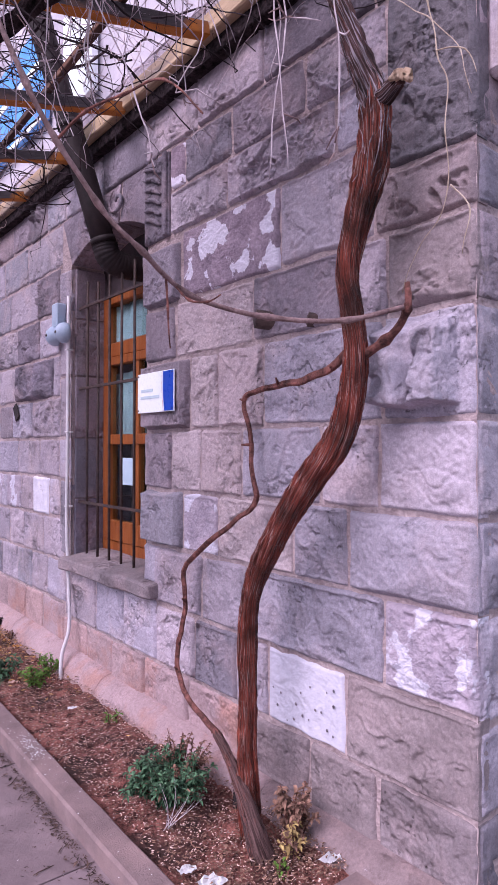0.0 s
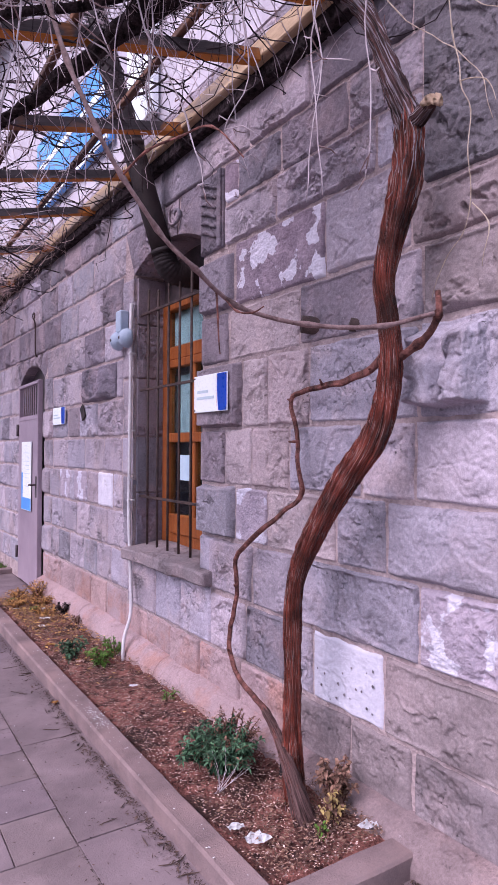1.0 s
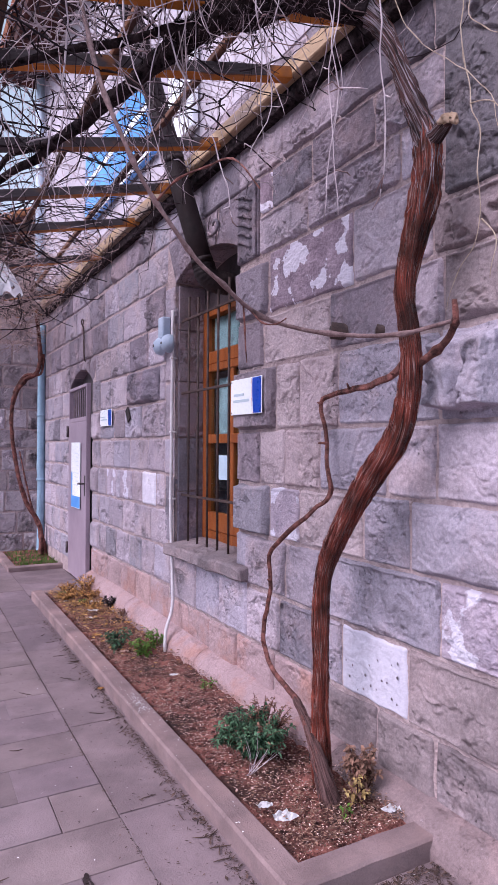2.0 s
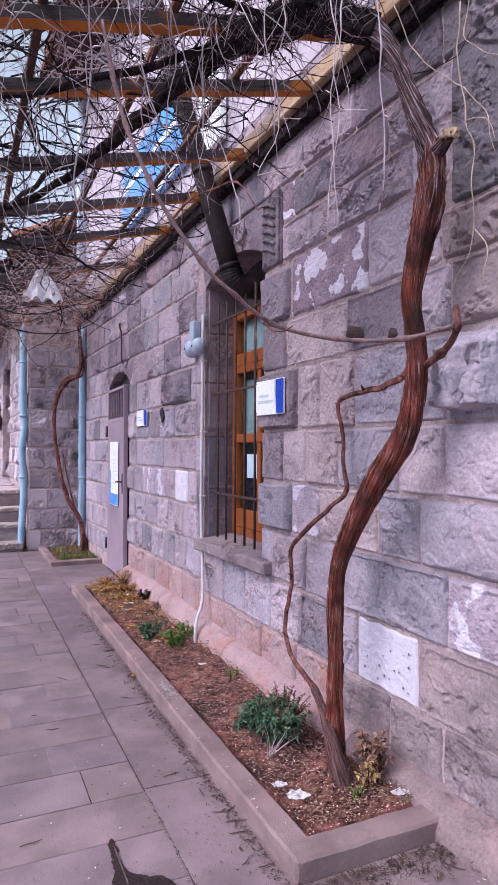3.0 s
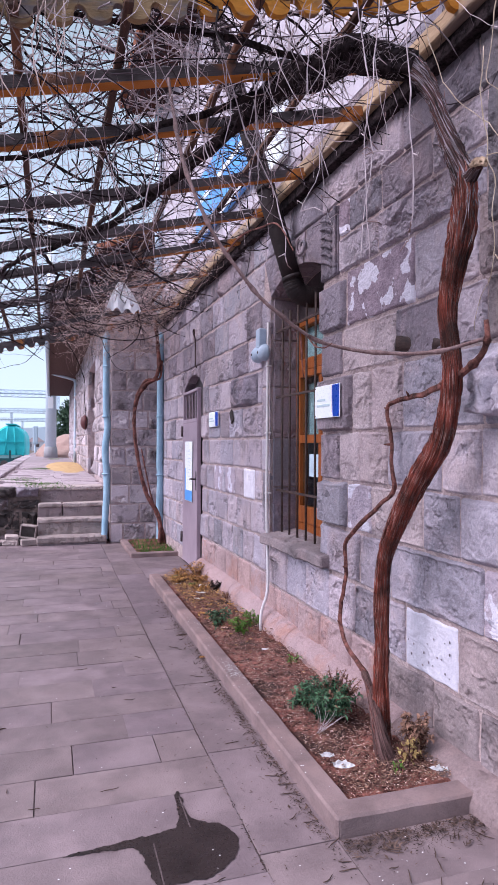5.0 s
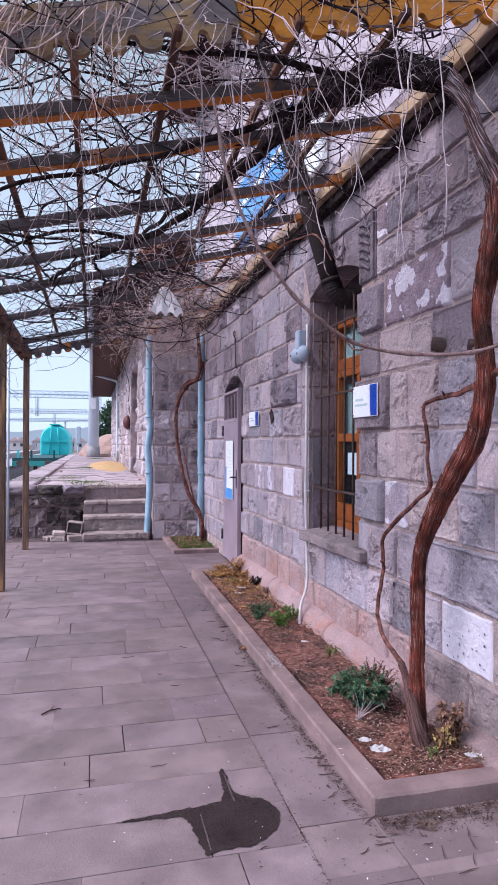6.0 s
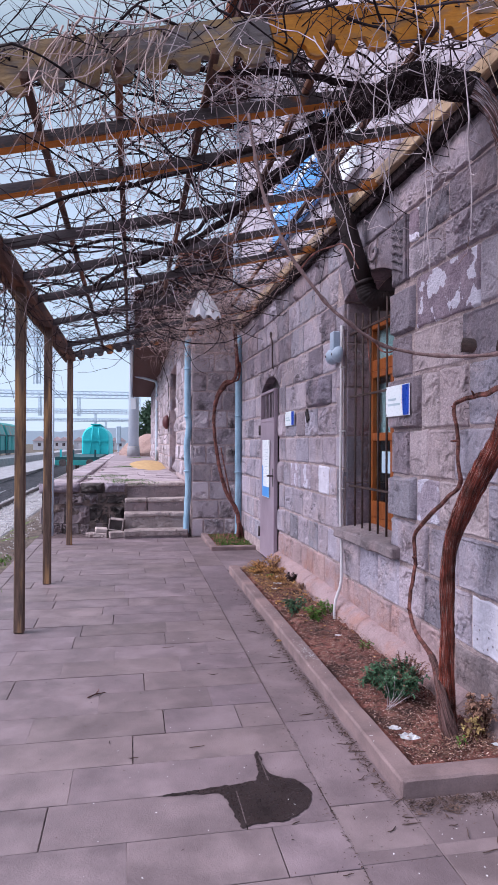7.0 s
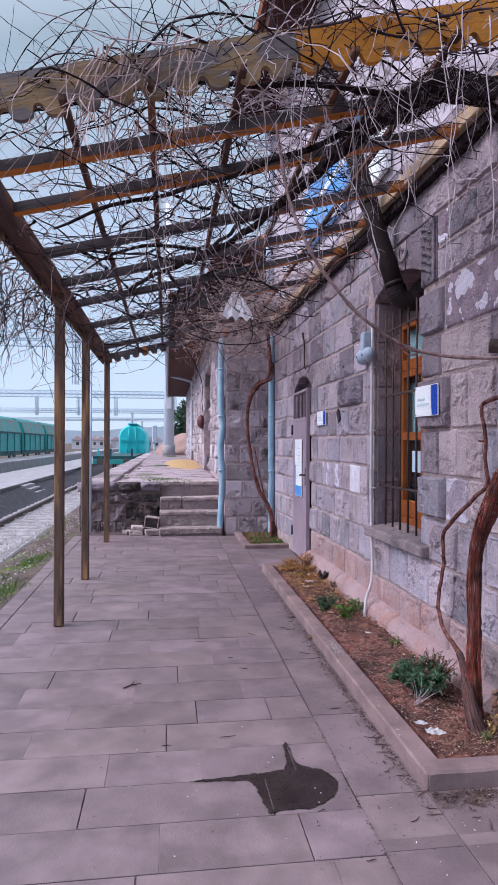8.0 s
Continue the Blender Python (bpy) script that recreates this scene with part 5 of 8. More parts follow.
scatter("twig_litter", DEBRIS, "thin dry twig bits swept against the kerb", "litter", [(RNG.uniform(1.25, 1.85), 1.36 - abs(RNG.gauss(0, 0.05)), 0.003) for _ in range(260)] + [(1.20 - abs(RNG.gauss(0, 0.03)), RNG.uniform(1.4, 5.2), 0.002) for _ in range(200)], 0.016, 0.2, "stuff", 0.14)
for k in range(60):
    x, y = (1.205 - abs(RNG.gauss(0, 0.07)), RNG.uniform(1.2, 4.6)) if k < 34 else (RNG.uniform(1.25, 1.8), RNG.uniform(1.0, 1.35)) if k < 50 else (RNG.uniform(0.1, 0.9), RNG.uniform(1.0, 4.0))
    a, s = RNG.gauss(0.2, 0.7), RNG.uniform(0.016, 0.042)
    pts = [(x + s * t * math.cos(a), y + s * t * math.sin(a) + 0.003 * math.sin(t * 3 + k), 0.003 + 0.003 * abs(t)) for t in (-1, -0.4, 0.2, 0.7, 1)]
    solo("twig", tube(pts, [0.0012, 0.0019, 0.0019, 0.0015, 0.0008], 5), DEBRIS, "thin dry brown twig lying on the paving", "twig", group="fallen twigs")
scatter("paving_debris", DEBRIS, "small dark crumbs and bits of twig on the paving", "litter", [(1.15 - abs(RNG.gauss(0, 0.22)), RNG.uniform(1.0, 5.0), 0.001) for _ in range(420)] + [(0.93 + RNG.gauss(0, 0.006), RNG.uniform(0.6, 5.5), 0.0005) for _ in range(500)] + [(RNG.uniform(-0.9, 1.2), RNG.uniform(0.5, 6.0), 0.001) for _ in range(200)], 0.006, 0.3, "stuff", 0.6)
# puddle: a dark pool with a tail and a tongue along the joints
bm = bmesh.new()
shore = [(0.300, 1.565), (0.425, 1.577), (0.539, 1.590), (0.618, 1.594), (0.690, 1.612), (0.716, 1.66), (0.727, 1.74), (0.738, 1.831), (0.752, 1.828), (0.752, 1.74), (0.762, 1.66), (0.807, 1.616), (0.861, 1.583), (0.887, 1.518), (0.886, 1.453), (0.844, 1.389), (0.761, 1.331), (0.692, 1.322), (0.633, 1.327), (0.591, 1.307), (0.580, 1.369), (0.566, 1.458), (0.548, 1.532), (0.481, 1.550), (0.365, 1.555)]
rim = smooth_path([Vector((x, y, 0)) for x, y in shore + shore[:1]], 14)[:-1]
ring = [bm.verts.new((p.x + 0.008 * noise.noise(p * 22) + 0.006 * noise.noise(p * 70), p.y + 0.008 * noise.noise(p * 22 + Vector((5, 5, 0))) + 0.006 * noise.noise(p * 70 + Vector((5, 5, 0))), 0.0022)) for p in rim]
bm.faces.new(ring)
bmesh.ops.triangulate(bm, faces=bm.faces)
solo("puddle", bm, WET, "dark wet puddle spreading over the paving joints", "puddle", kind="structure")

part("slab_edge", bx((0.745, 1.60, -0.01), (0.749, 1.80, 0.0040)), DAMP, pave)
part("slab_edge", bx((0.606, 1.33, -0.01), (0.610, 1.545, 0.0040)), DAMP, pave)

# ---- trackside and far ground ----
bm = bmesh.new()
prof = [(-1.12, -0.015), (-1.3, -0.05), (-1.6, -0.10), (-1.9, -0.22), (-2.15, -0.52), (-2.32, -0.86), (-4.45, -0.92), (-5.15, -0.92), (-30, -0.9), (-900, -1.0)]
ys = [-60, -5] + [0.5 * k for k in range(0, 80)] + [45, 60, 90, 140, 400, 2200]
g = [[bm.verts.new((x, y, z + (0.05 * noise.noise(Vector((x * 2.2, y * 2.2, 0))) if -5 < x < -1.2 and y < 40 else 0))) for x, z in prof] for y in ys]
for j in range(len(ys) - 1):
    for i in range(len(prof) - 1):
        bm.faces.new((g[j][i + 1], g[j][i], g[j + 1][i], g[j + 1][i + 1])).smooth = True
solo("ground", bm, DIRT, "trackside dirt with patches of moss and gravel", "ground", kind="structure")
solo("ground", bx((1.93, -60, -0.5), (900, 2200, -0.31)), DIRT, "flat bare ground beyond the buildings", "ground", kind="structure")
solo("ground", bx((-1.12, -60, -0.5), (1.93, -3.2, -0.02)), PAVING, "plain paving behind", "ground", kind="structure")
bm = bmesh.new()
for k in range(5200):
    x, y = RNG.uniform(-4.4, -2.1), 3 + 30 * RNG.random() ** 1.7
    s = RNG.uniform(0.02, 0.05)
    if k > 3600:
        x, s = RNG.uniform(-2.2, -1.25), RNG.uniform(0.006, 0.018)
    a = RNG.uniform(0, 6)
    p = Vector((x, y, -0.80 + 0.02 * RNG.random() if x < -2.3 else 0.0 - 0.24 * (-1.2 - x) - 0.35 * max(-1.9 - x, 0)))
    vs = [bm.verts.new(p + Vector((s * math.cos(a + q * 1.57), s * math.sin(a + q * 1.57), 0))) for q in range(4)]
    t = bm.verts.new(p + Vector((RNG.uniform(-0.3, 0.3) * s, RNG.uniform(-0.3, 0.3) * s, s)))
    for q in range(4):
        bm.faces.new((vs[q], vs[(q + 1) % 4], t))
bank = bmesh.new()
rows = [[bank.verts.new((x + 0.10 * noise.noise(Vector((k * 0.37, x, 3))), -3 + 0.8 * k, z + 0.10 * noise.noise(Vector((k * 0.31, x * 2, 7))))) for x, z in ((-6.0, -0.50), (-5.7, -0.56), (-5.2, -0.72), (-4.75, -0.84), (-4.3, -0.98))] for k in range(150)]
for k in range(149):
    for i in range(4):
        bank.faces.new((rows[k][i + 1], rows[k][i], rows[k + 1][i], rows[k + 1][i + 1])).smooth = True
solo("ash_strip", bank, ASH, "black ash strip beside the low platform", "ground", kind="structure")
scatter("bank_litter", DEBRIS, "dead leaves and twigs strewn on the trackside bank", "litter", [(x, 2.5 + 9 * RNG.random() ** 1.3, 0.004 - 0.26 * (-1.2 - x)) for _ in range(1500) for x in [RNG.uniform(-1.75, -1.16)]], 0.020, 0.9, "stuff", 0.6)
bm_grass = bmesh.new()
for _ in range(2600):
    cx, cy = RNG.choice(((-1.45, 4.1), (-1.62, 4.7), (-1.35, 5.2), (-1.7, 5.9), (-1.5, 3.6), (-1.4, 6.8)))
    p = Vector((cx + RNG.gauss(0, 0.13), cy + RNG.gauss(0, 0.22), 0))
    p.z = -0.24 * max(-1.2 - p.x, 0) - 0.02
    tip = p + Vector((RNG.gauss(0, 0.025), RNG.gauss(0, 0.025), RNG.uniform(0.02, 0.06)))
    a, b = p + Vector((0.004, 0, 0)), p - Vector((0.004, 0.002, 0))
    bm_grass.faces.new([bm_grass.verts.new(q) for q in (a, tip, b)])
solo("grass", bm_grass, LEAF_LIGHT, "low bright green grass on the trackside bank", "grass", kind="stuff")
solo("ballast_stones", bm, BALLAST, "pale grey ballast stones between the rails", "ballast", kind="stuff")


def track(x, z, y0=-3, y1=160):
    t = thing("railway_track", "steel rails on sleepers in pale ballast", "railway track", (x, y0, z), kind="structure")
    part("ballast_bed", bx((x - 1.15, y0, z - 0.3), (x + 1.15, y1, z - 0.14)), BALLAST, t)
    for s in (-0.75, 0.75):
        bm = bx((x + s - 0.035, y0, z - 0.04), (x + s + 0.035, y1, z), 0)
        bx((x + s - 0.012, y0, z - 0.12), (x + s + 0.012, y1, z - 0.04), 0, bm)
        bx((x + s - 0.07, y0, z - 0.14), (x + s + 0.07, y1, z - 0.12), 0, bm)
        part("rail", bm, RAIL, t)
    me = None
    for k in range(48):
        y = y0 + 5 + 0.62 * k
        if me is None:
            first = part("sleeper", bx((x - 1.2, y - 0.12, z - 0.26), (x + 1.2, y + 0.12, z - 0.125), 0.01), CONCRETE, t)
            me, start = first.data, y
        else:
            ob = new("sleeper", me)
            ob.parent, ob.location = t, (0, y - start, 0)


track(-3.3, -0.68)
track(-16.2, -0.45, 20, 200)
low = thing("platform_low", "low concrete island platform with broken steps", "platform", (-5.2, 20, -0.9), kind="structure")
part("slab_body", bx((-9.2, 4, -0.9), (-5.9, 120, -0.42), 0.02), CONCRETE, low)
part("edge_course", bx((-6.05, 4, -0.42), (-5.85, 120, -0.36), 0.01), CONCRETE, low)
for k in range(3):
    part("step", bx((-5.9, 26.3, -0.9), (-5.12 - 0.24 * k, 28.0, -0.70 + 0.13 * k), 0.02), CONCRETE, low)
solo("platform_far", bx((-14.6, 20, -0.9), (-11.5, 160, -0.1), 0.02), CONCRETE, "far low concrete platform edge", "platform", kind="structure")

# ---- raised platform, steps and the wing ----
plat = thing("platform_raised", "raised stone platform with rough retaining wall and cobbled top", "platform", (0, 9, 0), kind="structure")
part("fill", bx((-1.0, 9.0, -0.85), (1.2, 60, 0.70)), STONE_BROWN, plat)
turn_face = Matrix.Translation((0, 8.92, 0)) @ Matrix.Rotation(radians(90), 4, "Z")
for z0, z1, cs in ((-0.02, 0.15, (-0.12, 0.22, 0.55, 0.80, 1.10)), (0.15, 0.42, (-0.12, 0.12, 0.42, 0.75, 1.13)), (0.42, 0.60, (-0.12, 0.28, 0.50, 0.86, 1.09))):
    for a, b in zip(cs[:-1], cs[1:]):
        # black stone nearest the steps, brown beyond
        stone(a + RNG.uniform(-0.02, 0.02), b, z0 + RNG.uniform(-0.02, 0.02), z1 + RNG.uniform(-0.03, 0.01), STONE_BLACK if b < 0.45 else STONE_BROWN, 0.018, 0.07, 0.02, (30, 22), plat, turn_face)
RUBBLE_FILL = mat("crumbling_wall_mortar", (0.09, 0.065, 0.06), (0.30, 0.225, 0.21), 7, 0.95, 1.0, 50, pits=30, fine_amount=0.8, third=(0.05, 0.04, 0.04), third_at=0.6)
bm = bmesh.new()
cells_x, cells_z = 60, 34
g = [[bm.verts.new((-1.10 + 1.24 * i / cells_x, 8.912 - 0.030 * noise.noise(Vector((i * 0.13, j * 0.15, 3))) - 0.012 * noise.noise(Vector((i * 0.5, j * 0.5, 8))), -0.02 + 0.72 * j / cells_z)) for i in range(cells_x + 1)] for j in range(cells_z + 1)]
for j in range(cells_z):
    for i in range(cells_x):
        bm.faces.new((g[j][i], g[j][i + 1], g[j + 1][i + 1], g[j + 1][i])).smooth = True
part("wall_fill", bm, RUBBLE_FILL, plat, "crumbling brown mortar between the stones")
for a, b in ((-0.12, 0.20), (0.20, 0.55), (0.55, 1.15)):
    stone(a, b, 0.60, 0.755, STONE_BLACK if a == 0.20 else STONE_DARK, 0.05, 0.03, 0.05, (12, 8), plat, turn_face, "coping_stone")
for k in range(26):
    part("edge_stone", bx((-1.06, 9.0 + 1.1 * k, 0.60), (-0.62, 10.08 + 1.1 * k, 0.752 + RNG.uniform(-0.01, 0.01)), 0.02), STONE_FAR, plat)
cob = bmesh.new()
for j in range(42):
    y, x = 9.02 + 0.30 * j, -0.60 + RNG.uniform(0, 0.2)
    while x < 0.98:
        wide = RNG.uniform(0.22, 0.5)
        bx((x, y, 0.66), (min(x + wide - 0.012, 1.05), y + 0.29, 0.742 + RNG.uniform(-0.006, 0.006)), 0, cob)
        x += wide
part("cobbles", cob, COBBLE, plat, kind="stuff")
part("far_surface", bx((-0.62, 21.6, 0.6), (1.2, 60, 0.74)), COBBLE, plat)
stairs = thing("stone_steps", "worn stone steps up to the raised platform", "steps", (0.5, 8.3, 0), kind="structure")
# pale worn treads, mostly darker risers: overhead light put into the stone colours
for k, (y, z, hgt) in enumerate(((8.25, 0.115, 0.14), (8.50, 0.335, 0.22), (8.74, 0.525, 0.19), (8.98, 0.752, 0.22))):
    for a, b in ((0.10, 0.44 + 0.12 * (k % 2)), (0.44 + 0.12 * (k % 2), 1.02)) if k in (2, 3) else ((0.10, 1.02),):
        riser = bx((a + 0.006, y + 0.022, z - hgt - 0.02), (b - 0.006, y + 0.40, z - 0.055), 0.008)
        bmesh.ops.subdivide_edges(riser, edges=[e for e in riser.edges if e.calc_length() > 0.12], cuts=8, use_grid_fill=True)
        for v in riser.verts:
            v.co += 0.016 * Vector((0.3 * noise.noise(v.co * 7), noise.noise(v.co * 7 + Vector((7, 0, k))), 0))
        part("riser", riser, STONE_BROWN if k != 1 else TREAD, stairs)
        bm = bx((a + 0.003, y, z - 0.06 - 0.03 * (k == 0)), (b - 0.003, y + 0.42, z), 0.014)
        bmesh.ops.subdivide_edges(bm, edges=[e for e in bm.edges if e.calc_length() > 0.3], cuts=10)
        for v in bm.verts:
            v.co += 0.013 * Vector((noise.noise(v.co * 5), noise.noise(v.co * 5 + Vector((7, 0, 0))), 0.8 * noise.noise(v.co * 5 + Vector((0, 7, 0)))))
        part("tread", bm, TREAD, stairs)
for k, (x, y, z, w, h, yaw, lean) in enumerate(((0.0, 8.40, 0.045, 0.22, 0.09, 8, 0), (-0.22, 8.48, 0.035, 0.20, 0.07, -10, 0), (-0.22, 8.50, 0.10, 0.17, 0.06, 6, 4), (-0.36, 8.52, 0.03, 0.12, 0.06, 24, 0))):
    bm = bx((-w / 2, -0.09, -h / 2), (w / 2, 0.09, h / 2), 0.012, turn=Matrix.Translation((x, y, z)) @ Matrix.Rotation(radians(yaw), 4, "Z") @ Matrix.Rotation(radians(lean), 4, "Y"))
    bmesh.ops.subdivide_edges(bm, edges=[e for e in bm.edges if e.calc_length() > 0.1], cuts=3)
    for v in bm.verts:
        v.co += 0.010 * noise.noise_vector(v.co * 9)
    solo("rubble_stone", bm, TREAD, "loose pale broken building block beside the steps", "stone", group="rubble by the steps")
block = thing("rubble_stone", "pale hollow building block tilted on rubble, its cavity black", "stone", (-0.01, 8.50, 0.09), group="rubble by the steps")
tilt = Matrix.Translation((-0.005, 8.50, 0.175)) @ Matrix.Rotation(radians(-6), 4, "Z") @ Matrix.Rotation(radians(8), 4, "Y")
for lo, hi in (((-0.105, -0.09, -0.085), (-0.088, 0.09, 0.085)), ((0.088, -0.09, -0.085), (0.105, 0.09, 0.085)), ((-0.088, -0.09, 0.068), (0.088, 0.09, 0.085)), ((-0.088, -0.09, -0.085), (0.088, 0.09, -0.068))):
    part("block_wall", bx(lo, hi, 0.004, turn=tilt), TREAD, block)
part("block_web", bx((-0.087, -0.055, -0.067), (0.087, 0.02, 0.067), 0.003, turn=tilt), STONE_BLACK, block, "black web of the block")
bm = heap(0.05, 1.05, 13.6, 25.0, 0.75, 0.02, 24, 60)
for v in bm.verts:
    v.co.z = 0.722 + 0.10 * max(0, 1 - ((v.co.x - 0.72) / 0.62) ** 2 - ((v.co.y - 18.0) / 4.6) ** 2) + 0.014 * noise.noise(v.co * 3)
solo("sand", bm, SAND, "spread heap of yellow sand on the platform", "sand")

wing = thing("wall_wing", "rough brown stone wing wall of the station with arched recesses", "wall", kind="structure")
for lo, hi in (((1.074, 8.343, -0.1), (2.6, 11.75, 3.56)), ((1.36, 11.75, -0.1), (2.6, 13.95, 3.56)), ((1.074, 13.95, -0.1), (2.6, 28.2, 3.56)), ((1.074, 11.75, 2.96), (1.36, 13.95, 3.56))):
    part("mortar_core", bx(lo, hi), MORTAR, wing)
wing_front = Matrix.Translation((0, 8.35, 0)) @ Matrix.Rotation(radians(90), 4, "Z")
WZ = [0.0, 0.26, 0.53, 0.80, 1.06, 1.33, 1.58, 1.84, 2.12, 2.40, 2.68, 2.96, 3.26, 3.56]
for k in range(len(WZ) - 1):
    c = [-1.80, -1.44 + RNG.uniform(-0.1, 0.1), -1.07] if k % 2 else [-1.80, -1.56 + RNG.uniform(-0.05, 0.05), -1.28 + RNG.uniform(-0.05, 0.05), -1.07]
    for a, b in zip(c[:-1], c[1:]):
        stone(a, b, WZ[k] + RNG.uniform(-0.01, 0.01), WZ[k + 1], STONE_FAR, 0.012, 0.034, 0.004, (26, 18), wing, wing_front)
wing_side = Matrix.Translation((1.08, 0, 0))
for k in range(3, len(WZ) - 1):
    run_y = [8.36] + cuts(8.8 - 0.2 * (k % 2), 28.2, 0.4, 0.7)
    for a, b in zip(run_y[:-1], run_y[1:]):
        mid_y, lim = (a + b) / 2, 2.9
        if any(lo < mid_y < hi and WZ[k] < lim for lo, hi in ((11.75, 13.95),)):
            continue
        stone(a, b, WZ[k], WZ[k + 1], STONE_FAR, 0.014, 0.05, 0.01, (14, 9), wing, wing_side)
# dark stone paints the recess's shade on its back panel
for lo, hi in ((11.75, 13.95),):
    part("recess", bx((1.33, lo, 0.7), (1.35, hi, 2.96)), STONE_DARK, wing, "blocked doorway, its shade put into dark stone")
wing_roof = thing("roof_wing", "low tiled roof of the wing with brown soffit and gutter", "roof", (1, 8.4, 3.2), kind="structure")
EAVE = 9.2
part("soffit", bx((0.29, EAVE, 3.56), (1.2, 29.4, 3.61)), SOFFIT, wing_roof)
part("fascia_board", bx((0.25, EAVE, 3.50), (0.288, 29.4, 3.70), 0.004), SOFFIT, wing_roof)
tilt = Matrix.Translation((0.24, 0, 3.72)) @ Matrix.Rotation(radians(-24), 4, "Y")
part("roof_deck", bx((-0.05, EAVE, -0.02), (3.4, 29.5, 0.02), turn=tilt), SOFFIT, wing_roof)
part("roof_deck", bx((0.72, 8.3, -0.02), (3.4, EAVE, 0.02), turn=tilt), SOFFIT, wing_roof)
tile_mesh = None
for j in range(3, 12):
    for i in range(22):
        if tile_mesh is None:
            ob = part("roof_tile", tube([(0, 0, 0), (0.34, 0, 0.0)], [0.085, 0.075], 8, cap=False), ROOF_TILE, None)
            tile_mesh = ob.data
            ob.parent = wing_roof
        else:
            ob = new("roof_tile", tile_mesh)
            ob.parent = wing_roof
        ob.matrix_local = Matrix.Translation(-BASES[wing_roof.name]) @ tilt @ Matrix.Translation((0.26 * j - 0.05, 8.4 + 0.18 * i, 0.05)) @ Matrix.Rotation(radians(-2), 4, "Y")
part("far_tiles", bx((-0.05, 12.4, 0.021), (3.4, 29.5, 0.10), turn=tilt), ROOF_TILE, wing_roof)
gut = tube([(0.19, EAVE, 3.62), (0.19, 29.4, 3.58)], 0.055, 10)
part("gutter", gut, GALV, wing_roof)
plaque = thing("round_bell", "round dark red enamelled bell on the wing wall", "bell", (1.04, 14.15, 1.7))
part("disc", lathe([(0.10, 0.0), (0.17, 0.02), (0.16, 0.07), (0.11, 0.12), (0.04, 0.145)], 20, at=Matrix.Translation((1.06, 14.15, 1.86)) @ Matrix.Rotation(radians(-90), 4, "Y")), SIGN_DULL, plaque)


def downpipe(x, y, top, label, kick):
    d = thing("drainpipe", label, "drainpipe", (x, y, 0), group="blue drainpipes")
    pts = smooth_path([(x, y, top), (x, y, 1.9), (x + kick * 0.5, y, 1.62), (x - kick * 0.2, y, 1.3), (x + kick * 0.4, y, 0.9), (x, y - 0.01, 0.35), (x - kick * 0.4, y - kick, 0.12), (x - kick * 0.5, y - kick * 1.6, 0.07)], 4)
    bm = tube(pts, [0.047] * (len(pts) - 2) + [0.05, 0.055], 14)
    for v in bm.verts:
        if v.co.z < 1.2:
            v.co += 0.012 * noise.noise_vector(v.co * 5)
    part("pipe", bm, PIPE_BLUE, d)
    for z in (0.95, 1.75, 2.45):
        part("bracket", tube([(x, y, z - 0.012), (x, y, z + 0.012)], 0.054, 14), PIPE_BLUE, d)


downpipe(1.008, 8.40, 3.05, "dented pale blue metal drainpipe at the wing corner", 0.045)
downpipe(1.705, 8.04, 2.9, "pale blue metal drainpipe in the inner corner", 0.0)
d = thing("drainpipe", "thin pale drainpipe with a bend under the far eave", "drainpipe", (1.02, 20.3, 0.74), group="blue drainpipes")
part("pipe", tube(smooth_path([(0.22, 20.3, 3.66), (0.34, 20.3, 3.58), (0.90, 20.3, 3.44), (1.01, 20.3, 3.34), (1.02, 20.3, 2.9), (1.02, 20.3, 0.76)], 4), 0.04, 10), GALV, d)
bed2 = thing("corner_bed", "small kerbed bed of grass in the inner corner", "planting bed", (1.5, 7.5, 0), kind="structure")
part("kerb_stone", bx((1.20, 7.06, -0.01), (1.79, 7.16, 0.05), 0.008), KERB, bed2)
part("kerb_stone", bx((1.20, 7.165, -0.01), (1.29, 8.30, 0.05), 0.008), KERB, bed2)
part("earth", bx((1.29, 7.16, -0.01), (1.76, 8.33, 0.035), 0.004), SOIL, bed2)
verts, faces = [], []
for k in range(650):
    x, y, h = RNG.uniform(1.3, 1.75), 7.2 + 1.0 * RNG.random() ** 1.5, RNG.uniform(0.02, 0.06)
    a = RNG.uniform(0, 6.28)
    i = len(verts)
    verts += [(x + 0.004 * math.cos(a), y + 0.004 * math.sin(a), 0.035), (x - 0.004 * math.cos(a), y - 0.004 * math.sin(a), 0.035), (x + RNG.gauss(0, 0.02), y + RNG.gauss(0, 0.02), 0.035 + h)]
    faces.append((i, i + 1, i + 2))
for cx, cy, n in ((0.06, 9.7, 260), (0.32, 9.3, 300), (-0.17, 11.2, 240), (0.07, 16.0, 300), (0.39, 27.0, 300), (-0.75, 11.0, 160)):
    for k in range(n):
        x, y, h = cx + RNG.gauss(0, 0.16), cy + RNG.gauss(0, 0.35), RNG.uniform(0.02, 0.045)
        i = len(verts)
        verts += [(x - 0.006, y, 0.742), (x + 0.006, y, 0.742), (x + RNG.gauss(0, 0.012), y + RNG.gauss(0, 0.02), 0.735 + h * 0.7)]
        faces.append((i, i + 1, i + 2))
me = bpy.data.meshes.new("grass")
me.from_pydata(verts, [], faces)
me.materials.append(GRASS)
tagged(new("grass", me), "short green grass in the corner bed and cobble joints", "grass", "", "stuff")

# ---- pergola ----
SLOPE = math.tan(radians(13.5))


def roof_z(x):
    return 2.80 + (x - 0.6) * SLOPE


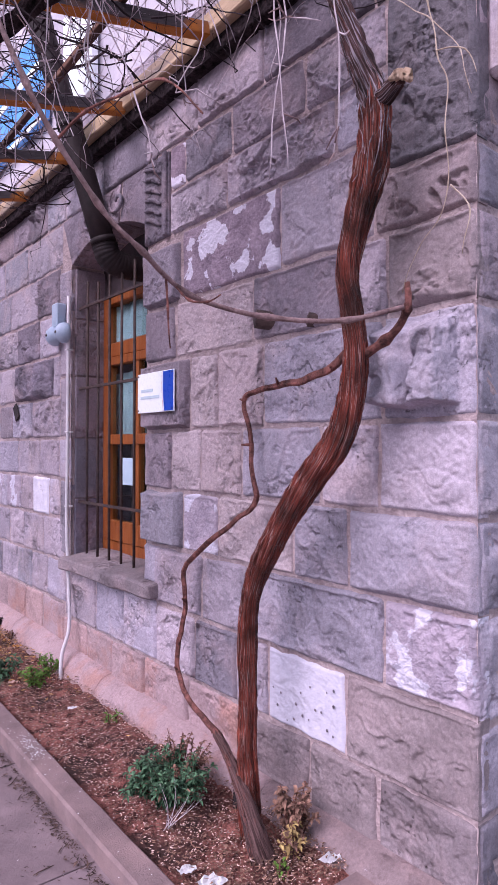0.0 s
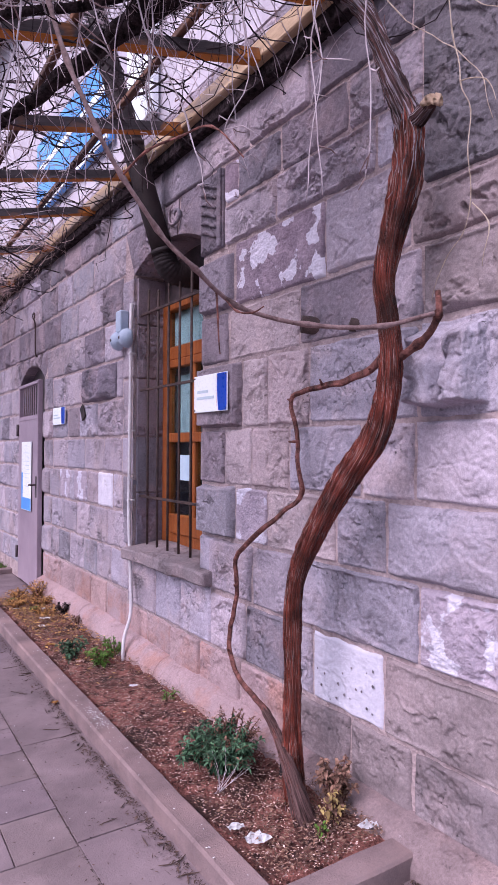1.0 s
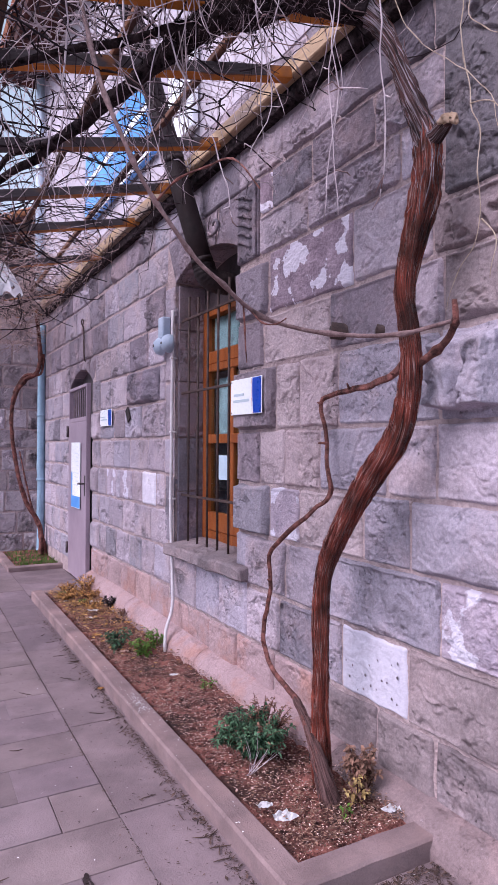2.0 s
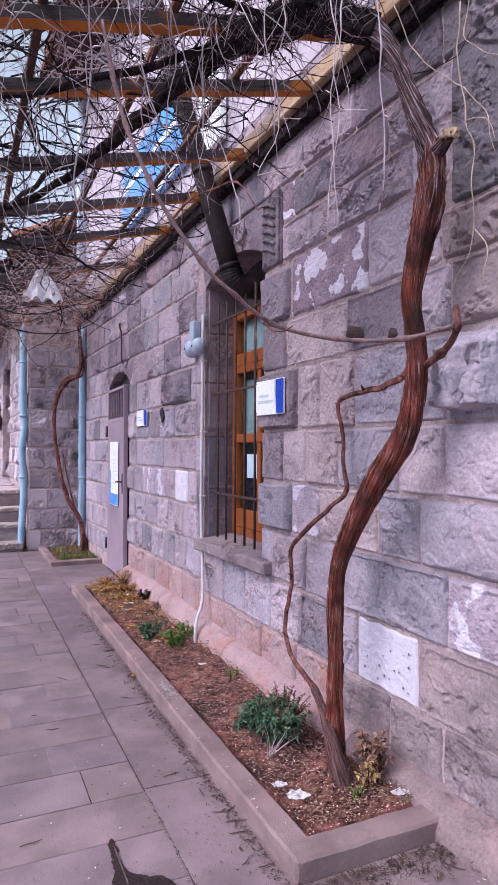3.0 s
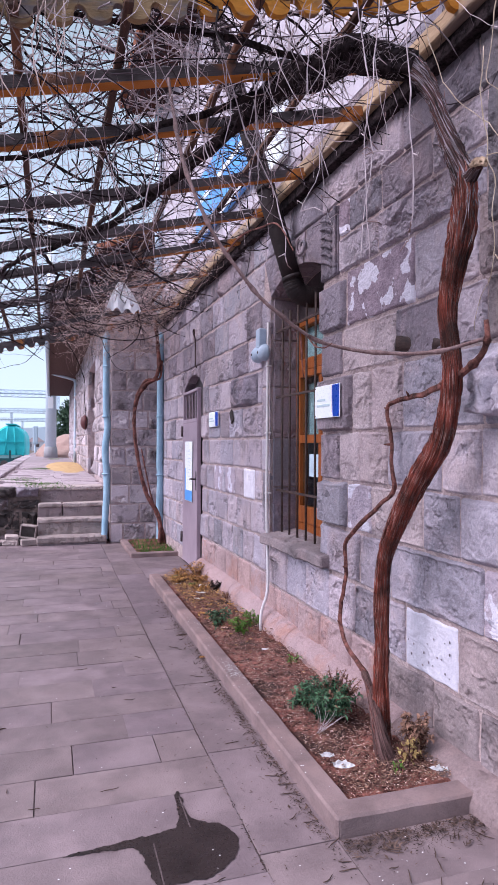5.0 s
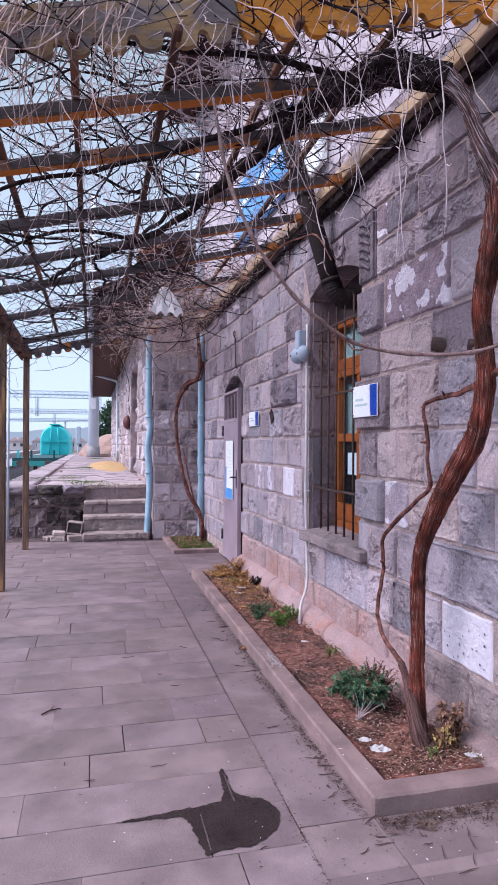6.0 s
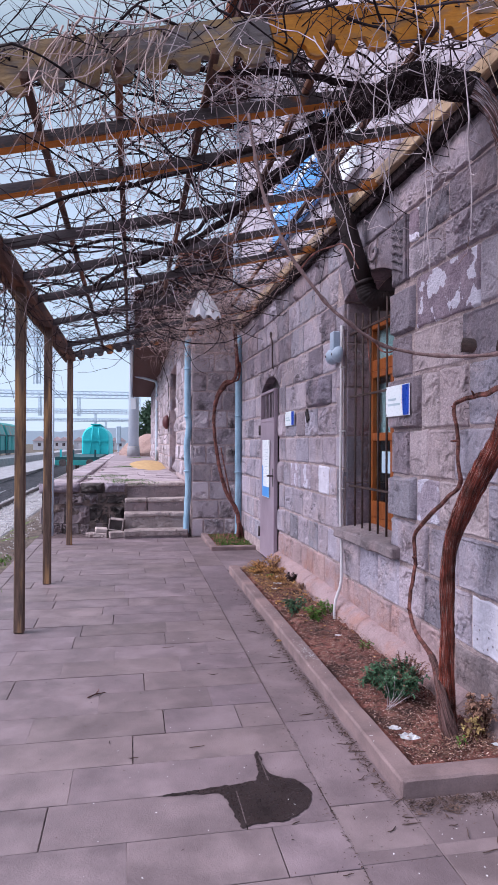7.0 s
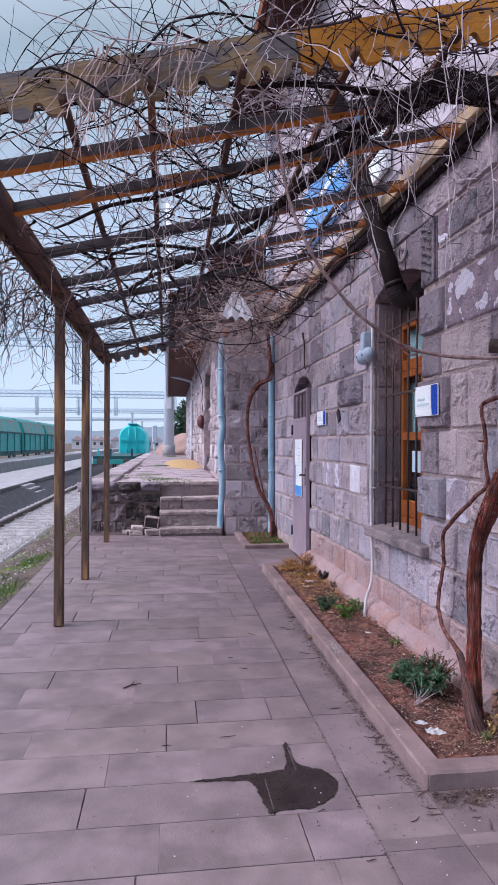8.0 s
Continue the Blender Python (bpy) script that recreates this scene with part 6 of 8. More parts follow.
pergola = thing("pergola", "weathered timber pergola leaning on the stone wall, overgrown with bare vines", "pergola", (-0.6, 5, 0))
for x, y, w in ((-0.578, 3.85, 0.034), (-0.59, 5.45, 0.036), (-0.605, 7.83, 0.036)):
    bm = bx((x - w, y - w, 0.0), (x + w, y + w, 2.46), 0.006)
    part("post", bm, POST_WOOD, pergola, "brown weathered square post")
part("beam", bx((-0.645, 1.30, 2.455), (-0.545, 7.92, 2.555), 0.006), BEAM_WOOD, pergola, "brown long edge beam")
ledger = bx((-0.105, 1.16, 3.055), (-0.004, 8.25, 3.145), 0.006)
bmesh.ops.transform(ledger, matrix=WALL, verts=ledger.verts)
# dark strip added to stand for the ledger's shaded underside
plate = bx((-0.066, 1.20, 2.985), (-0.004, 8.25, 3.054), 0.004)
bmesh.ops.transform(plate, matrix=WALL, verts=plate.verts)
part("wall_plate", plate, BARK_GREY, pergola, "dark strip added as shade beneath the ledger")
part("ledger", ledger, LEDGER, pergola, "sun-bleached timber ledger along the wall")
for y in (1.85, 2.30, 3.05, 3.75, 4.45, 5.45, 6.85):
    t = Matrix.Translation((0.6, y, 2.80)) @ Matrix.Rotation(radians(-13.5), 4, "Y") @ Matrix.Rotation(radians(RNG.uniform(-0.5, 0.5)), 4, "Z")
    ob = part("rafter", bx((-1.27, -0.029, -0.04), (1.20, 0.029, 0.014), 0.004), BEAM if y < 2.9 else BEAM_BARE, pergola, "grey rafter with orange varnish left beneath" if y < 2.9 else "dark weathered rafter, varnish left by the wall")
    ob.matrix_local = Matrix.Translation(-BASES[pergola.name]) @ t @ Matrix.Translation(BASES[pergola.name])
for x in (-0.18, 0.145, 0.50, 0.95, 1.38):
    bm = bx((x - 0.015, 1.45, roof_z(x) + 0.016), (x + 0.015, 7.9, roof_z(x) + 0.044), 0.003)
    part("batten", bm, BEAM_WOOD, pergola, "thin dark batten")


def scalloped(length, height, thick, pitch, cut):
    """A board whose lower edge is a row of lobes parted by round notches."""
    bm = bmesh.new()
    lower = []
    n = int(length / pitch)
    for k in range(n):
        x = -length / 2 + pitch * k
        for i in range(9):
            a = math.pi * i / 8
            lower.append((x + pitch * 0.5 - (pitch * 0.5 - cut) * math.cos(a), -height / 2 - 0.028 * math.sin(a)))
        for i in range(1, 6):
            a = math.pi * i / 6
            lower.append((x + pitch - cut * math.cos(a), -height / 2 + cut * 1.25 * math.sin(a)))
    xs = [p[0] for p in lower]
    front = [bm.verts.new((x, -thick / 2, z)) for x, z in lower]
    top = [bm.verts.new((x, -thick / 2, height / 2)) for x in xs]
    rear = [bm.verts.new((x, thick / 2, z)) for x, z in lower]
    rtop = [bm.verts.new((x, thick / 2, height / 2)) for x in xs]
    for k in range(len(lower) - 1):
        bm.faces.new((front[k], front[k + 1], top[k + 1], top[k]))
        bm.faces.new((rear[k + 1], rear[k], rtop[k], rtop[k + 1]))
        bm.faces.new((front[k + 1], front[k], rear[k], rear[k + 1]))
        bm.faces.new((top[k], top[k + 1], rtop[k + 1], rtop[k]))
    bm.faces.new((front[0], top[0], rtop[0], rear[0])), bm.faces.new((front[-1], rear[-1], rtop[-1], top[-1]))
    bmesh.ops.recalc_face_normals(bm, faces=bm.faces)
    return bm


for y, z, h, shift, long, material, look_of in ((1.52, 2.90, 0.155, 0.705, 1.152, VARNISH, "scalloped fascia board, still orange with varnish"), (1.52, 2.90, 0.155, -0.577, 1.408, VARNISH_WORN, "scalloped fascia board, greyed by rain"), (7.88, 2.80, 0.10, 0.0, 2.56, BEAM, "scalloped grey fascia board")):
    ob = part("fascia", scalloped(long, h, 0.028, 0.128, 0.022), material, None, look_of)
    ob.parent = pergola
    ob.matrix_local = Matrix.Translation(-BASES[pergola.name]) @ Matrix.Translation((0.58, y, z)) @ Matrix.Rotation(radians(-13.5), 4, "Y") @ Matrix.Translation((shift, 0, 0))
ob = part("fascia", scalloped(6.5, 0.10, 0.02, 0.09, 0.014), POST_WOOD, None, "scalloped brown edge board")
ob.parent = pergola
ob.matrix_local = Matrix.Translation(-BASES[pergola.name]) @ Matrix.Translation((-0.66, 4.65, 2.50)) @ Matrix.Rotation(radians(90), 4, "Z")
pole2 = thing("thin_pole", "thin grey steel pole standing before the platform wall", "pole", (-0.93, 8.75, 0))
part("shaft", tube([(-0.93, 8.75, 0), (-0.93, 8.75, 2.9)], 0.018, 8), GALV, pole2)

# ---- the grapevine ----
VRNG = random.Random(21)


def on_wall(points):
    """Points given as distance from the wall, place along it and height."""
    return [WALL @ Vector((-d, y, z)) for d, y, z in points]


vine = thing("grapevine", "old grapevine with a twisted red-brown trunk climbing to the pergola", "grapevine", tuple(WALL @ Vector((-0.24, 1.88, 0.0))))
low_pts = on_wall([(0.24, 1.80, -0.02), (0.238, 1.845, 0.12), (0.225, 1.885, 0.30), (0.215, 1.893, 0.48), (0.21, 1.890, 0.66), (0.21, 1.865, 0.86), (0.21, 1.755, 1.05), (0.21, 1.59, 1.25), (0.21, 1.475, 1.375), (0.21, 1.425, 1.48), (0.205, 1.405, 1.62), (0.205, 1.42, 1.76), (0.205, 1.437, 1.87), (0.205, 1.405, 2.01), (0.205, 1.352, 2.16), (0.205, 1.337, 2.30), (0.215, 1.345, 2.40)])
path = smooth_path(low_pts, 7)
widths = spread([0.046, 0.037, 0.0325, 0.0315, 0.0315, 0.034, 0.039, 0.041, 0.041, 0.039, 0.037, 0.034, 0.034, 0.037, 0.040, 0.039, 0.024], len(path))
for k in range(len(path)):
    path[k] += 0.005 * noise.noise_vector(path[k] * 4)
trunk = part("trunk", tube(path, [w * (1 + 0.10 * noise.noise(Vector((k * 0.16, 5, 1)))) for k, w in enumerate(widths)], 52, ridges=0.27, twist=1.9, seed=3), BARK, vine, "twisted red-brown trunk with peeling fibrous bark")


def fibres(path, radii, count, length, thick, lift, material, parent, label, twist=1.7, jitter=0.25, span=(0.0, 1.0)):
    """Peeling strips of bark that follow a stem, their ends lifting off."""
    sides_at, along, side = [], [0.0], None
    for i, p in enumerate(path):
        t = (path[min(i + 1, len(path) - 1)] - path[max(i - 1, 0)]).normalized()
        side = t.orthogonal().normalized() if side is None else (side - t * side.dot(t)).normalized()
        sides_at.append((side.copy(), t.cross(side)))
        if i:
            along.append(along[-1] + (p - path[i - 1]).length)
    bm = bmesh.new()
    for c in range(count):
        i0 = int(VRNG.uniform(*span) * (len(path) - 4))
        reach, a0, w = VRNG.uniform(*length), VRNG.uniform(0, 6.28), VRNG.uniform(*thick)
        up = lift * VRNG.random() ** 2
        pts, rad = [], []
        i1 = i0
        while i1 < len(path) - 1 and along[i1] - along[i0] < reach:
            i1 += 1
        for i in range(i0, i1 + 1):
            f = (along[i] - along[i0]) / max(along[i1] - along[i0], 1e-6)
            a = a0 - twist * (along[i] - along[i0]) + jitter * math.sin(3 * f + c)
            r = radii[i] * (1.02 + 0.10 * math.sin(c * 1.7 + 4 * f)) + up * abs(2 * f - 1) ** 3
            pts.append(path[i] + sides_at[i][0] * (r * math.cos(a)) + sides_at[i][1] * (r * math.sin(a)))
            rad.append(w * (0.35 + 0.65 * math.sin(math.pi * min(max(f, 0.08), 0.92))))
        if len(pts) > 2:
            tube(pts, rad, 4, bm)
    return part("bark_fibre", bm, material, parent, label, kind="stuff")


fibres(path, widths, 34, (0.06, 0.22), (0.0005, 0.0011), 0.005, FIBRE, trunk, "peeling strips of red bark")
fibres(path, widths, 6, (0.04, 0.10), (0.0005, 0.0010), 0.012, FIBRE_GREY, trunk, "pale peeling bark fibres")
fibres(path, widths, 60, (0.05, 0.16), (0.0010, 0.0022), 0.022, FIBRE_GREY, trunk, "grey shaggy bark fibres", span=(0.86, 1.0))
up_pts = on_wall([(0.205, 1.345, 2.24), (0.207, 1.34, 2.33), (0.235, 1.365, 2.45), (0.262, 1.38, 2.53), (0.275, 1.42, 2.65), (0.295, 1.475, 2.76), (0.33, 1.53, 2.84)])
path = smooth_path(up_pts, 7)
widths = spread([0.028, 0.039, 0.033, 0.029, 0.028, 0.033, 0.046], len(path))
upper = part("upper_trunk", tube(path, widths, 28, ridges=0.34, twist=3.0, seed=8), BARK_OLD, vine, "grey shaggy upper trunk")
fibres(path, widths, 24, (0.05, 0.14), (0.0007, 0.0015), 0.020, FIBRE_GREY, upper, "grey peeling bark strips")
fibres(path, widths, 20, (0.05, 0.14), (0.0008, 0.0016), 0.014, FIBRE, upper, "brown peeling bark strips")
cord_pts = [WALL @ Vector((-0.31, 1.50, 2.81)), Vector((1.47, 1.58, 2.87)), Vector((1.38, 1.64, 2.89)), Vector((1.27, 1.73, 2.86)), Vector((1.16, 1.88, 2.85)), Vector((1.06, 2.12, 2.82)), Vector((0.95, 2.5, 2.80)), Vector((0.84, 2.9, 2.78)), Vector((0.66, 3.3, 2.74)), Vector((0.38, 3.62, 2.68)), Vector((0.05, 4.1, 2.66)), Vector((-0.25, 4.8, 2.62))]
path = smooth_path(cord_pts, 8)
for k in range(len(path)):
    path[k] += 0.018 * noise.noise_vector(path[k] * 6)
widths = spread([0.045, 0.056, 0.058, 0.056, 0.048, 0.034, 0.025, 0.021, 0.019, 0.017, 0.014, 0.010], len(path))
cordon = part("cordon", tube(path, spread([0.045, 0.056, 0.058, 0.056, 0.048, 0.034, 0.025, 0.021, 0.019, 0.017, 0.014, 0.010], len(path)), 18, ridges=0.55, twist=1.0, seed=14), BARK_GREY, vine, "thick knobbly black-grey cordon")
fibres(path, widths, 170, (0.05, 0.20), (0.0010, 0.0024), 0.07, CANE_SHADED, cordon, "dark shaggy bark fibres", 5.0, 0.9, (0.0, 0.42))
fibres(path, widths, 260, (0.04, 0.14), (0.0007, 0.0014), 0.05, FIBRE_GREY, cordon, "grey frayed bark fibres", 5.0, 0.9, (0.0, 0.40))
for pts, r in (([(1.2, 1.8, 2.86), (0.9, 1.95, 2.76), (0.55, 2.2, 2.70), (0.1, 2.3, 2.62), (-0.4, 2.5, 2.5)], 0.020), ([(0.9, 2.7, 2.79), (0.6, 3.4, 2.80), (0.5, 4.4, 2.86), (0.7, 5.6, 2.90), (0.9, 6.6, 2.92)], 0.018), ([(0.5, 3.5, 2.71), (0.0, 3.3, 2.66), (-0.4, 3.6, 2.56)], 0.016), ([(0.2, 3.9, 2.68), (0.3, 5.0, 2.74), (0.0, 6.2, 2.70)], 0.015), ([(1.25, 1.7, 2.88), (0.8, 1.62, 2.86), (0.2, 1.58, 2.78), (-0.5, 1.6, 2.62)], 0.016)):
    path = smooth_path(pts, 9)
    for k in range(len(path)):
        path[k] += 0.035 * noise.noise_vector(path[k] * 4)
    part("arm", tube(path, spread([r * 0.75, r * 0.6, r * 0.35], len(path)), 10, ridges=0.45, twist=1, seed=r * 999), BARK_GREY, vine)
cut_base = WALL @ Vector((-0.20, 1.335, 2.33))
cut_end = WALL @ Vector((-0.228, 1.232, 2.335))
part("pruned_stub", tube([cut_base, cut_base.lerp(cut_end, 0.5) + Vector((0, 0, -0.008)), cut_end], [0.030, 0.025, 0.020], 22, ridges=0.5, seed=5), BARK_OLD, vine)
facing = Vector((-0.72, -0.62, 0.15)).normalized()
aside = facing.cross(Vector((0, 0, 1))).normalized()
upward = aside.cross(facing)
arc = [cut_end + facing * 0.012 - upward * 0.012 + aside * (0.026 * math.cos(a * 0.26 + 0.1) + 0.004 * math.sin(a * 1.9)) + upward * (0.017 * math.sin(a * 0.26 + 0.1) + 0.003 * math.cos(a * 2.3)) for a in range(14)]
part("cut_face", tube(arc, spread([0.003, 0.009, 0.013, 0.010, 0.014, 0.011, 0.003], 14), 14, ridges=1.2, seed=2), CUT, vine, "pale broken cut face")
stem_pts = on_wall([(0.25, 1.90, 0.225), (0.22, 1.97, 0.245), (0.165, 2.13, 0.272), (0.12, 2.41, 0.32), (0.10, 2.52, 0.46), (0.085, 2.47, 0.67), (0.085, 2.46, 0.86), (0.085, 2.15, 1.06), (0.085, 2.005, 1.16), (0.08, 2.025, 1.26), (0.07, 2.06, 1.42), (0.065, 2.10, 1.53), (0.07, 2.03, 1.572), (0.09, 1.80, 1.58), (0.12, 1.60, 1.605), (0.17, 1.46, 1.64)])
path = smooth_path(stem_pts, 6)
for k in range(len(path)):
    path[k] += 0.009 * noise.noise_vector(path[k] * 13)
for k in range(4, len(path) - 4, 9):
    a = path[k]
    b = a + Vector((VRNG.uniform(-0.03, 0.0), VRNG.uniform(-0.03, 0.03), VRNG.uniform(-0.01, 0.03)))
    part("spur", tube([a, a.lerp(b, 0.5), b], [0.008, 0.0055, 0.003], 6), STEM, vine)
part("side_stem", tube(path, spread([0.015, 0.014, 0.012, 0.0105, 0.0095, 0.010, 0.0105, 0.010, 0.011, 0.0095, 0.0095, 0.009, 0.0085, 0.009, 0.010, 0.012], len(path)), 12, ridges=0.55, seed=31), STEM, vine, "thin kinked brown side stem")


path = smooth_path(on_wall([(0.25, 1.74, -0.01), (0.285, 1.735, 0.08), (0.292, 1.765, 0.15), (0.275, 1.83, 0.205), (0.22, 1.97, 0.245), (0.16, 2.14, 0.272)]), 7)
widths = spread([0.050, 0.034, 0.026, 0.021, 0.017, 0.013], len(path))
root = part("root_stem", tube(path, widths, 24, ridges=0.40, twist=2.0, seed=51), BARK_ROOT, vine, "grey fibrous root of the side stem")
fibres(path, widths, 36, (0.05, 0.2), (0.0006, 0.0014), 0.006, FIBRE, root, "thin bark fibres")


def cane_line(points, seed, wob):
    return [p + wob * noise.noise_vector(p * 9 + Vector((seed, 0, 0))) for p in smooth_path(points, 5)]


def knotty(points, r0, r1, seed, sides=6, wob=0.008, line=None):
    """A cane with knots at its nodes."""
    out = line or cane_line(points, seed, wob)
    rad = [(r0 + (r1 - r0) * k / (len(out) - 1)) * (1.5 if k % 5 == 0 and 0 < k < len(out) - 1 else 1.0) for k in range(len(out))]
    return tube(out, rad, sides)


long_cane = on_wall([(0.20, 1.24, 1.735), (0.32, 1.33, 1.70), (0.50, 1.45, 1.70), (0.70, 1.53, 1.75), (0.85, 1.50, 1.82), (0.95, 1.52, 1.91), (1.05, 1.52, 2.03), (1.12, 1.52, 2.13), (1.18, 1.56, 2.30), (1.20, 1.66, 2.50), (1.20, 1.80, 2.76)])
long_line = cane_line(long_cane, 3, 0.005)
part("long_cane", knotty(None, 0.0068, 0.0062, 3, 8, 0, long_line), CANE_LONG, vine, "long drooping grey-brown cane")
part("spur", knotty(on_wall([(0.20, 1.42, 1.60), (0.18, 1.32, 1.66), (0.18, 1.25, 1.73), (0.19, 1.24, 1.80)]), 0.015, 0.008, 4, 8), STEM, vine, "short brown spur")
for pts, r in (([(1.05, 1.50, 2.02), (1.02, 1.42, 2.06), (1.0, 1.29, 2.05), (1.0, 1.15, 2.01), (1.0, 1.03, 1.90)], 0.004), ([(0.75, 1.50, 1.765), (0.75, 1.51, 1.69), (0.74, 1.53, 1.60)], 0.004), ([(0.75, 1.505, 1.72), (0.74, 1.46, 1.685), (0.73, 1.40, 1.68), (0.72, 1.36, 1.70)], 0.004)):
    pts = on_wall(pts)
    shift = min(long_line, key=lambda p: (p - pts[0]).length) - pts[0]
    pts = [p + shift * (1 - k / len(pts)) for k, p in enumerate(pts)]
    part("twiglet", knotty(pts, r * 0.9, r * 0.45, r * 77, 5, 0.003), STEM, vine)
HANG = [([(1.10, 1.30, 2.9), (1.12, 1.31, 2.6), (1.10, 1.33, 2.42), (1.13, 1.30, 2.25)], 0.0028), ([(1.42, 1.5, 2.95), (1.40, 1.46, 2.7), (1.43, 1.44, 2.5), (1.41, 1.45, 2.36)], 0.0026), ([(1.0, 1.75, 2.9), (1.02, 1.72, 2.6), (0.99, 1.70, 2.4), (1.01, 1.66, 2.22)], 0.0028), ([(0.85, 1.62, 2.85), (0.88, 1.60, 2.55), (0.84, 1.57, 2.35), (0.86, 1.60, 2.12)], 0.0028),
        ([(1.28, 1.22, 2.95), (1.25, 1.20, 2.6), (1.22, 1.21, 2.3), (1.21, 1.15, 1.945)], 0.0032), ([(1.20, 1.26, 2.95), (1.225, 1.22, 2.6), (1.235, 1.20, 2.3), (1.20, 1.22, 1.945)], 0.0030),
        ([(1.36, 1.18, 2.9), (1.355, 1.17, 2.5), (1.37, 1.155, 2.2), (1.353, 1.16, 2.02)], 0.0036), ([(1.30, 1.75, 2.95), (1.31, 1.74, 2.6), (1.30, 1.70, 2.4), (1.33, 1.68, 2.2)], 0.0030),
        ([(1.12, 1.42, 2.9), (1.10, 1.40, 2.6), (1.13, 1.36, 2.35), (1.07, 1.38, 2.15)], 0.003), ([(0.80, 1.55, 2.85), (0.95, 1.60, 2.5), (1.05, 1.52, 2.2), (1.02, 1.40, 1.98)], 0.0034),
        ([(0.75, 1.45, 2.8), (0.72, 1.43, 2.5), (0.78, 1.40, 2.25)], 0.0036), ([(0.60, 1.62, 2.8), (0.62, 1.60, 2.45), (0.57, 1.62, 2.2), (0.60, 1.64, 2.05)], 0.004), ([(1.05, 1.9, 2.95), (1.1, 1.92, 2.6), (1.07, 1.88, 2.4)], 0.0036)]
for k, (pts, r) in enumerate(HANG):
    line = cane_line([Vector(p) for p in pts], k, 0.014)
    c = part("hanging_cane", knotty(None, r * 0.68, r * 0.42, k, 6, 0, line), CANE, vine, "pale dry hanging cane")
    for q in range(5):
        a = line[VRNG.randrange(3, len(line))]
        b = a + Vector((VRNG.uniform(-0.09, 0.09), VRNG.uniform(-0.06, 0.06), VRNG.uniform(-0.05, 0.03)))
        kink = a.lerp(b, 0.55) + Vector((VRNG.uniform(-0.012, 0.012), 0, VRNG.uniform(-0.01, 0.02)))
        part("twiglet", tube([a, a.lerp(kink, 0.9), kink, b], [r * 0.55, r * 0.5, r * 0.65, r * 0.3], 5), CANE if q % 2 else CANE_LONG, c)
for pts in ([(0.30, 1.46, 3.0), (0.30, 1.41, 2.84), (0.30, 1.29, 2.60), (0.30, 1.09, 2.40), (0.30, 1.0, 2.27), (0.30, 0.985, 2.15)], [(0.35, 1.06, 2.62), (0.35, 1.06, 2.40), (0.35, 1.04, 2.26), (0.35, 1.02, 2.19), (0.35, 1.01, 2.07), (0.35, 1.01, 1.94), (0.34, 1.04, 1.87), (0.32, 1.11, 1.83), (0.28, 1.18, 1.75)], [(0.35, 1.0, 2.9), (0.35, 1.0, 2.70), (0.35, 1.04, 2.52), (0.35, 0.99, 2.43), (0.35, 0.91, 2.38)], [(0.35, 1.0, 1.95), (0.36, 0.94, 1.87), (0.36, 0.96, 1.78)], [(0.35, 1.04, 2.26), (0.35, 0.97, 2.24), (0.35, 0.94, 2.18)]):
    part("thin_cane", knotty(on_wall(pts), 0.0019, 0.0009, pts[0][1] * 9, 5, 0.018), CANE_TAN, vine, "thin tan shoot")


def tangle(name, label, material, count, start, aim, length, radius, wander=0.5, droop=0.0, step=0.06, sides=3, floor_at=None, spurs=0.3):
    """Many thin kinked canes as one mesh."""
    verts, faces = [], []
    for c in range(count):
        p, d = start(), aim().normalized()
        n = max(4, int(VRNG.uniform(*length) / step))
        r0 = VRNG.uniform(*radius)
        bend_v = Vector((VRNG.gauss(0, 1), VRNG.gauss(0, 1), VRNG.gauss(0, 1))) * 0.075
        prev = None
        for i in range(n + 1):
            f = i / n
            r = r0 * (1 - 0.6 * f) * (1.35 if i % 3 == 0 else 1.0)
            s = d.orthogonal().normalized()
            o = d.cross(s)
            ring = []
            for k in range(sides):
                a = 2 * math.pi * k / sides
                q = p + s * (r * math.cos(a)) + o * (r * math.sin(a))
                ring.append(len(verts))
                verts.append((q.x, q.y, q.z))
            if prev:
                for k in range(sides):
                    faces.append((prev[k], prev[(k + 1) % sides], ring[(k + 1) % sides], ring[k]))
            prev = ring
            if i and VRNG.random() < spurs:
                way = (d * 0.6 + Vector((VRNG.gauss(0, 1), VRNG.gauss(0, 1), VRNG.gauss(0, 1)))).normalized() * VRNG.uniform(0.02, 0.07)
                b, thin = len(verts), r * 0.55
                for k in range(3):
                    a = 2.094 * k
                    verts.append(tuple(p + s * (thin * math.cos(a)) + o * (thin * math.sin(a))))
                verts.append(tuple(p + way))
                faces += [(b, b + 1, b + 3), (b + 1, b + 2, b + 3), (b + 2, b, b + 3)]
            p = p + d * step
            kick = Vector((VRNG.gauss(0, 1), VRNG.gauss(0, 1), VRNG.gauss(0, 0.7))) * wander * (0.95 if i % 2 == 0 else 0.25)
            d = (d + kick * 0.45 + bend_v - Vector((0, 0, droop * (0.3 + f)))).normalized()
            if floor_at is not None:
                over = p.z - floor_at(p.x)
                d.z += 0.25 * (VRNG.uniform(0.0, 0.15) - over)
                d.normalize()
            gap = 1.86 - p.x - 0.02 * p.y
            if gap < 0.06:
                d.x -= 0.6
                d.normalize()
    me = bpy.data.meshes.new(name)
    me.from_pydata(verts, [], faces)
    me.materials.append(material)
    me.polygons.foreach_set("use_smooth", [True] * len(me.polygons))
    return tagged(new(name, me), label, "vine canes", "", "stuff")


def roof_start(x0, x1, y0, y1, lo, hi):
    def go():
        x = VRNG.uniform(x0, x1)
        return Vector((x, VRNG.uniform(y0, y1), roof_z(x) + VRNG.uniform(lo, hi)))
    return go


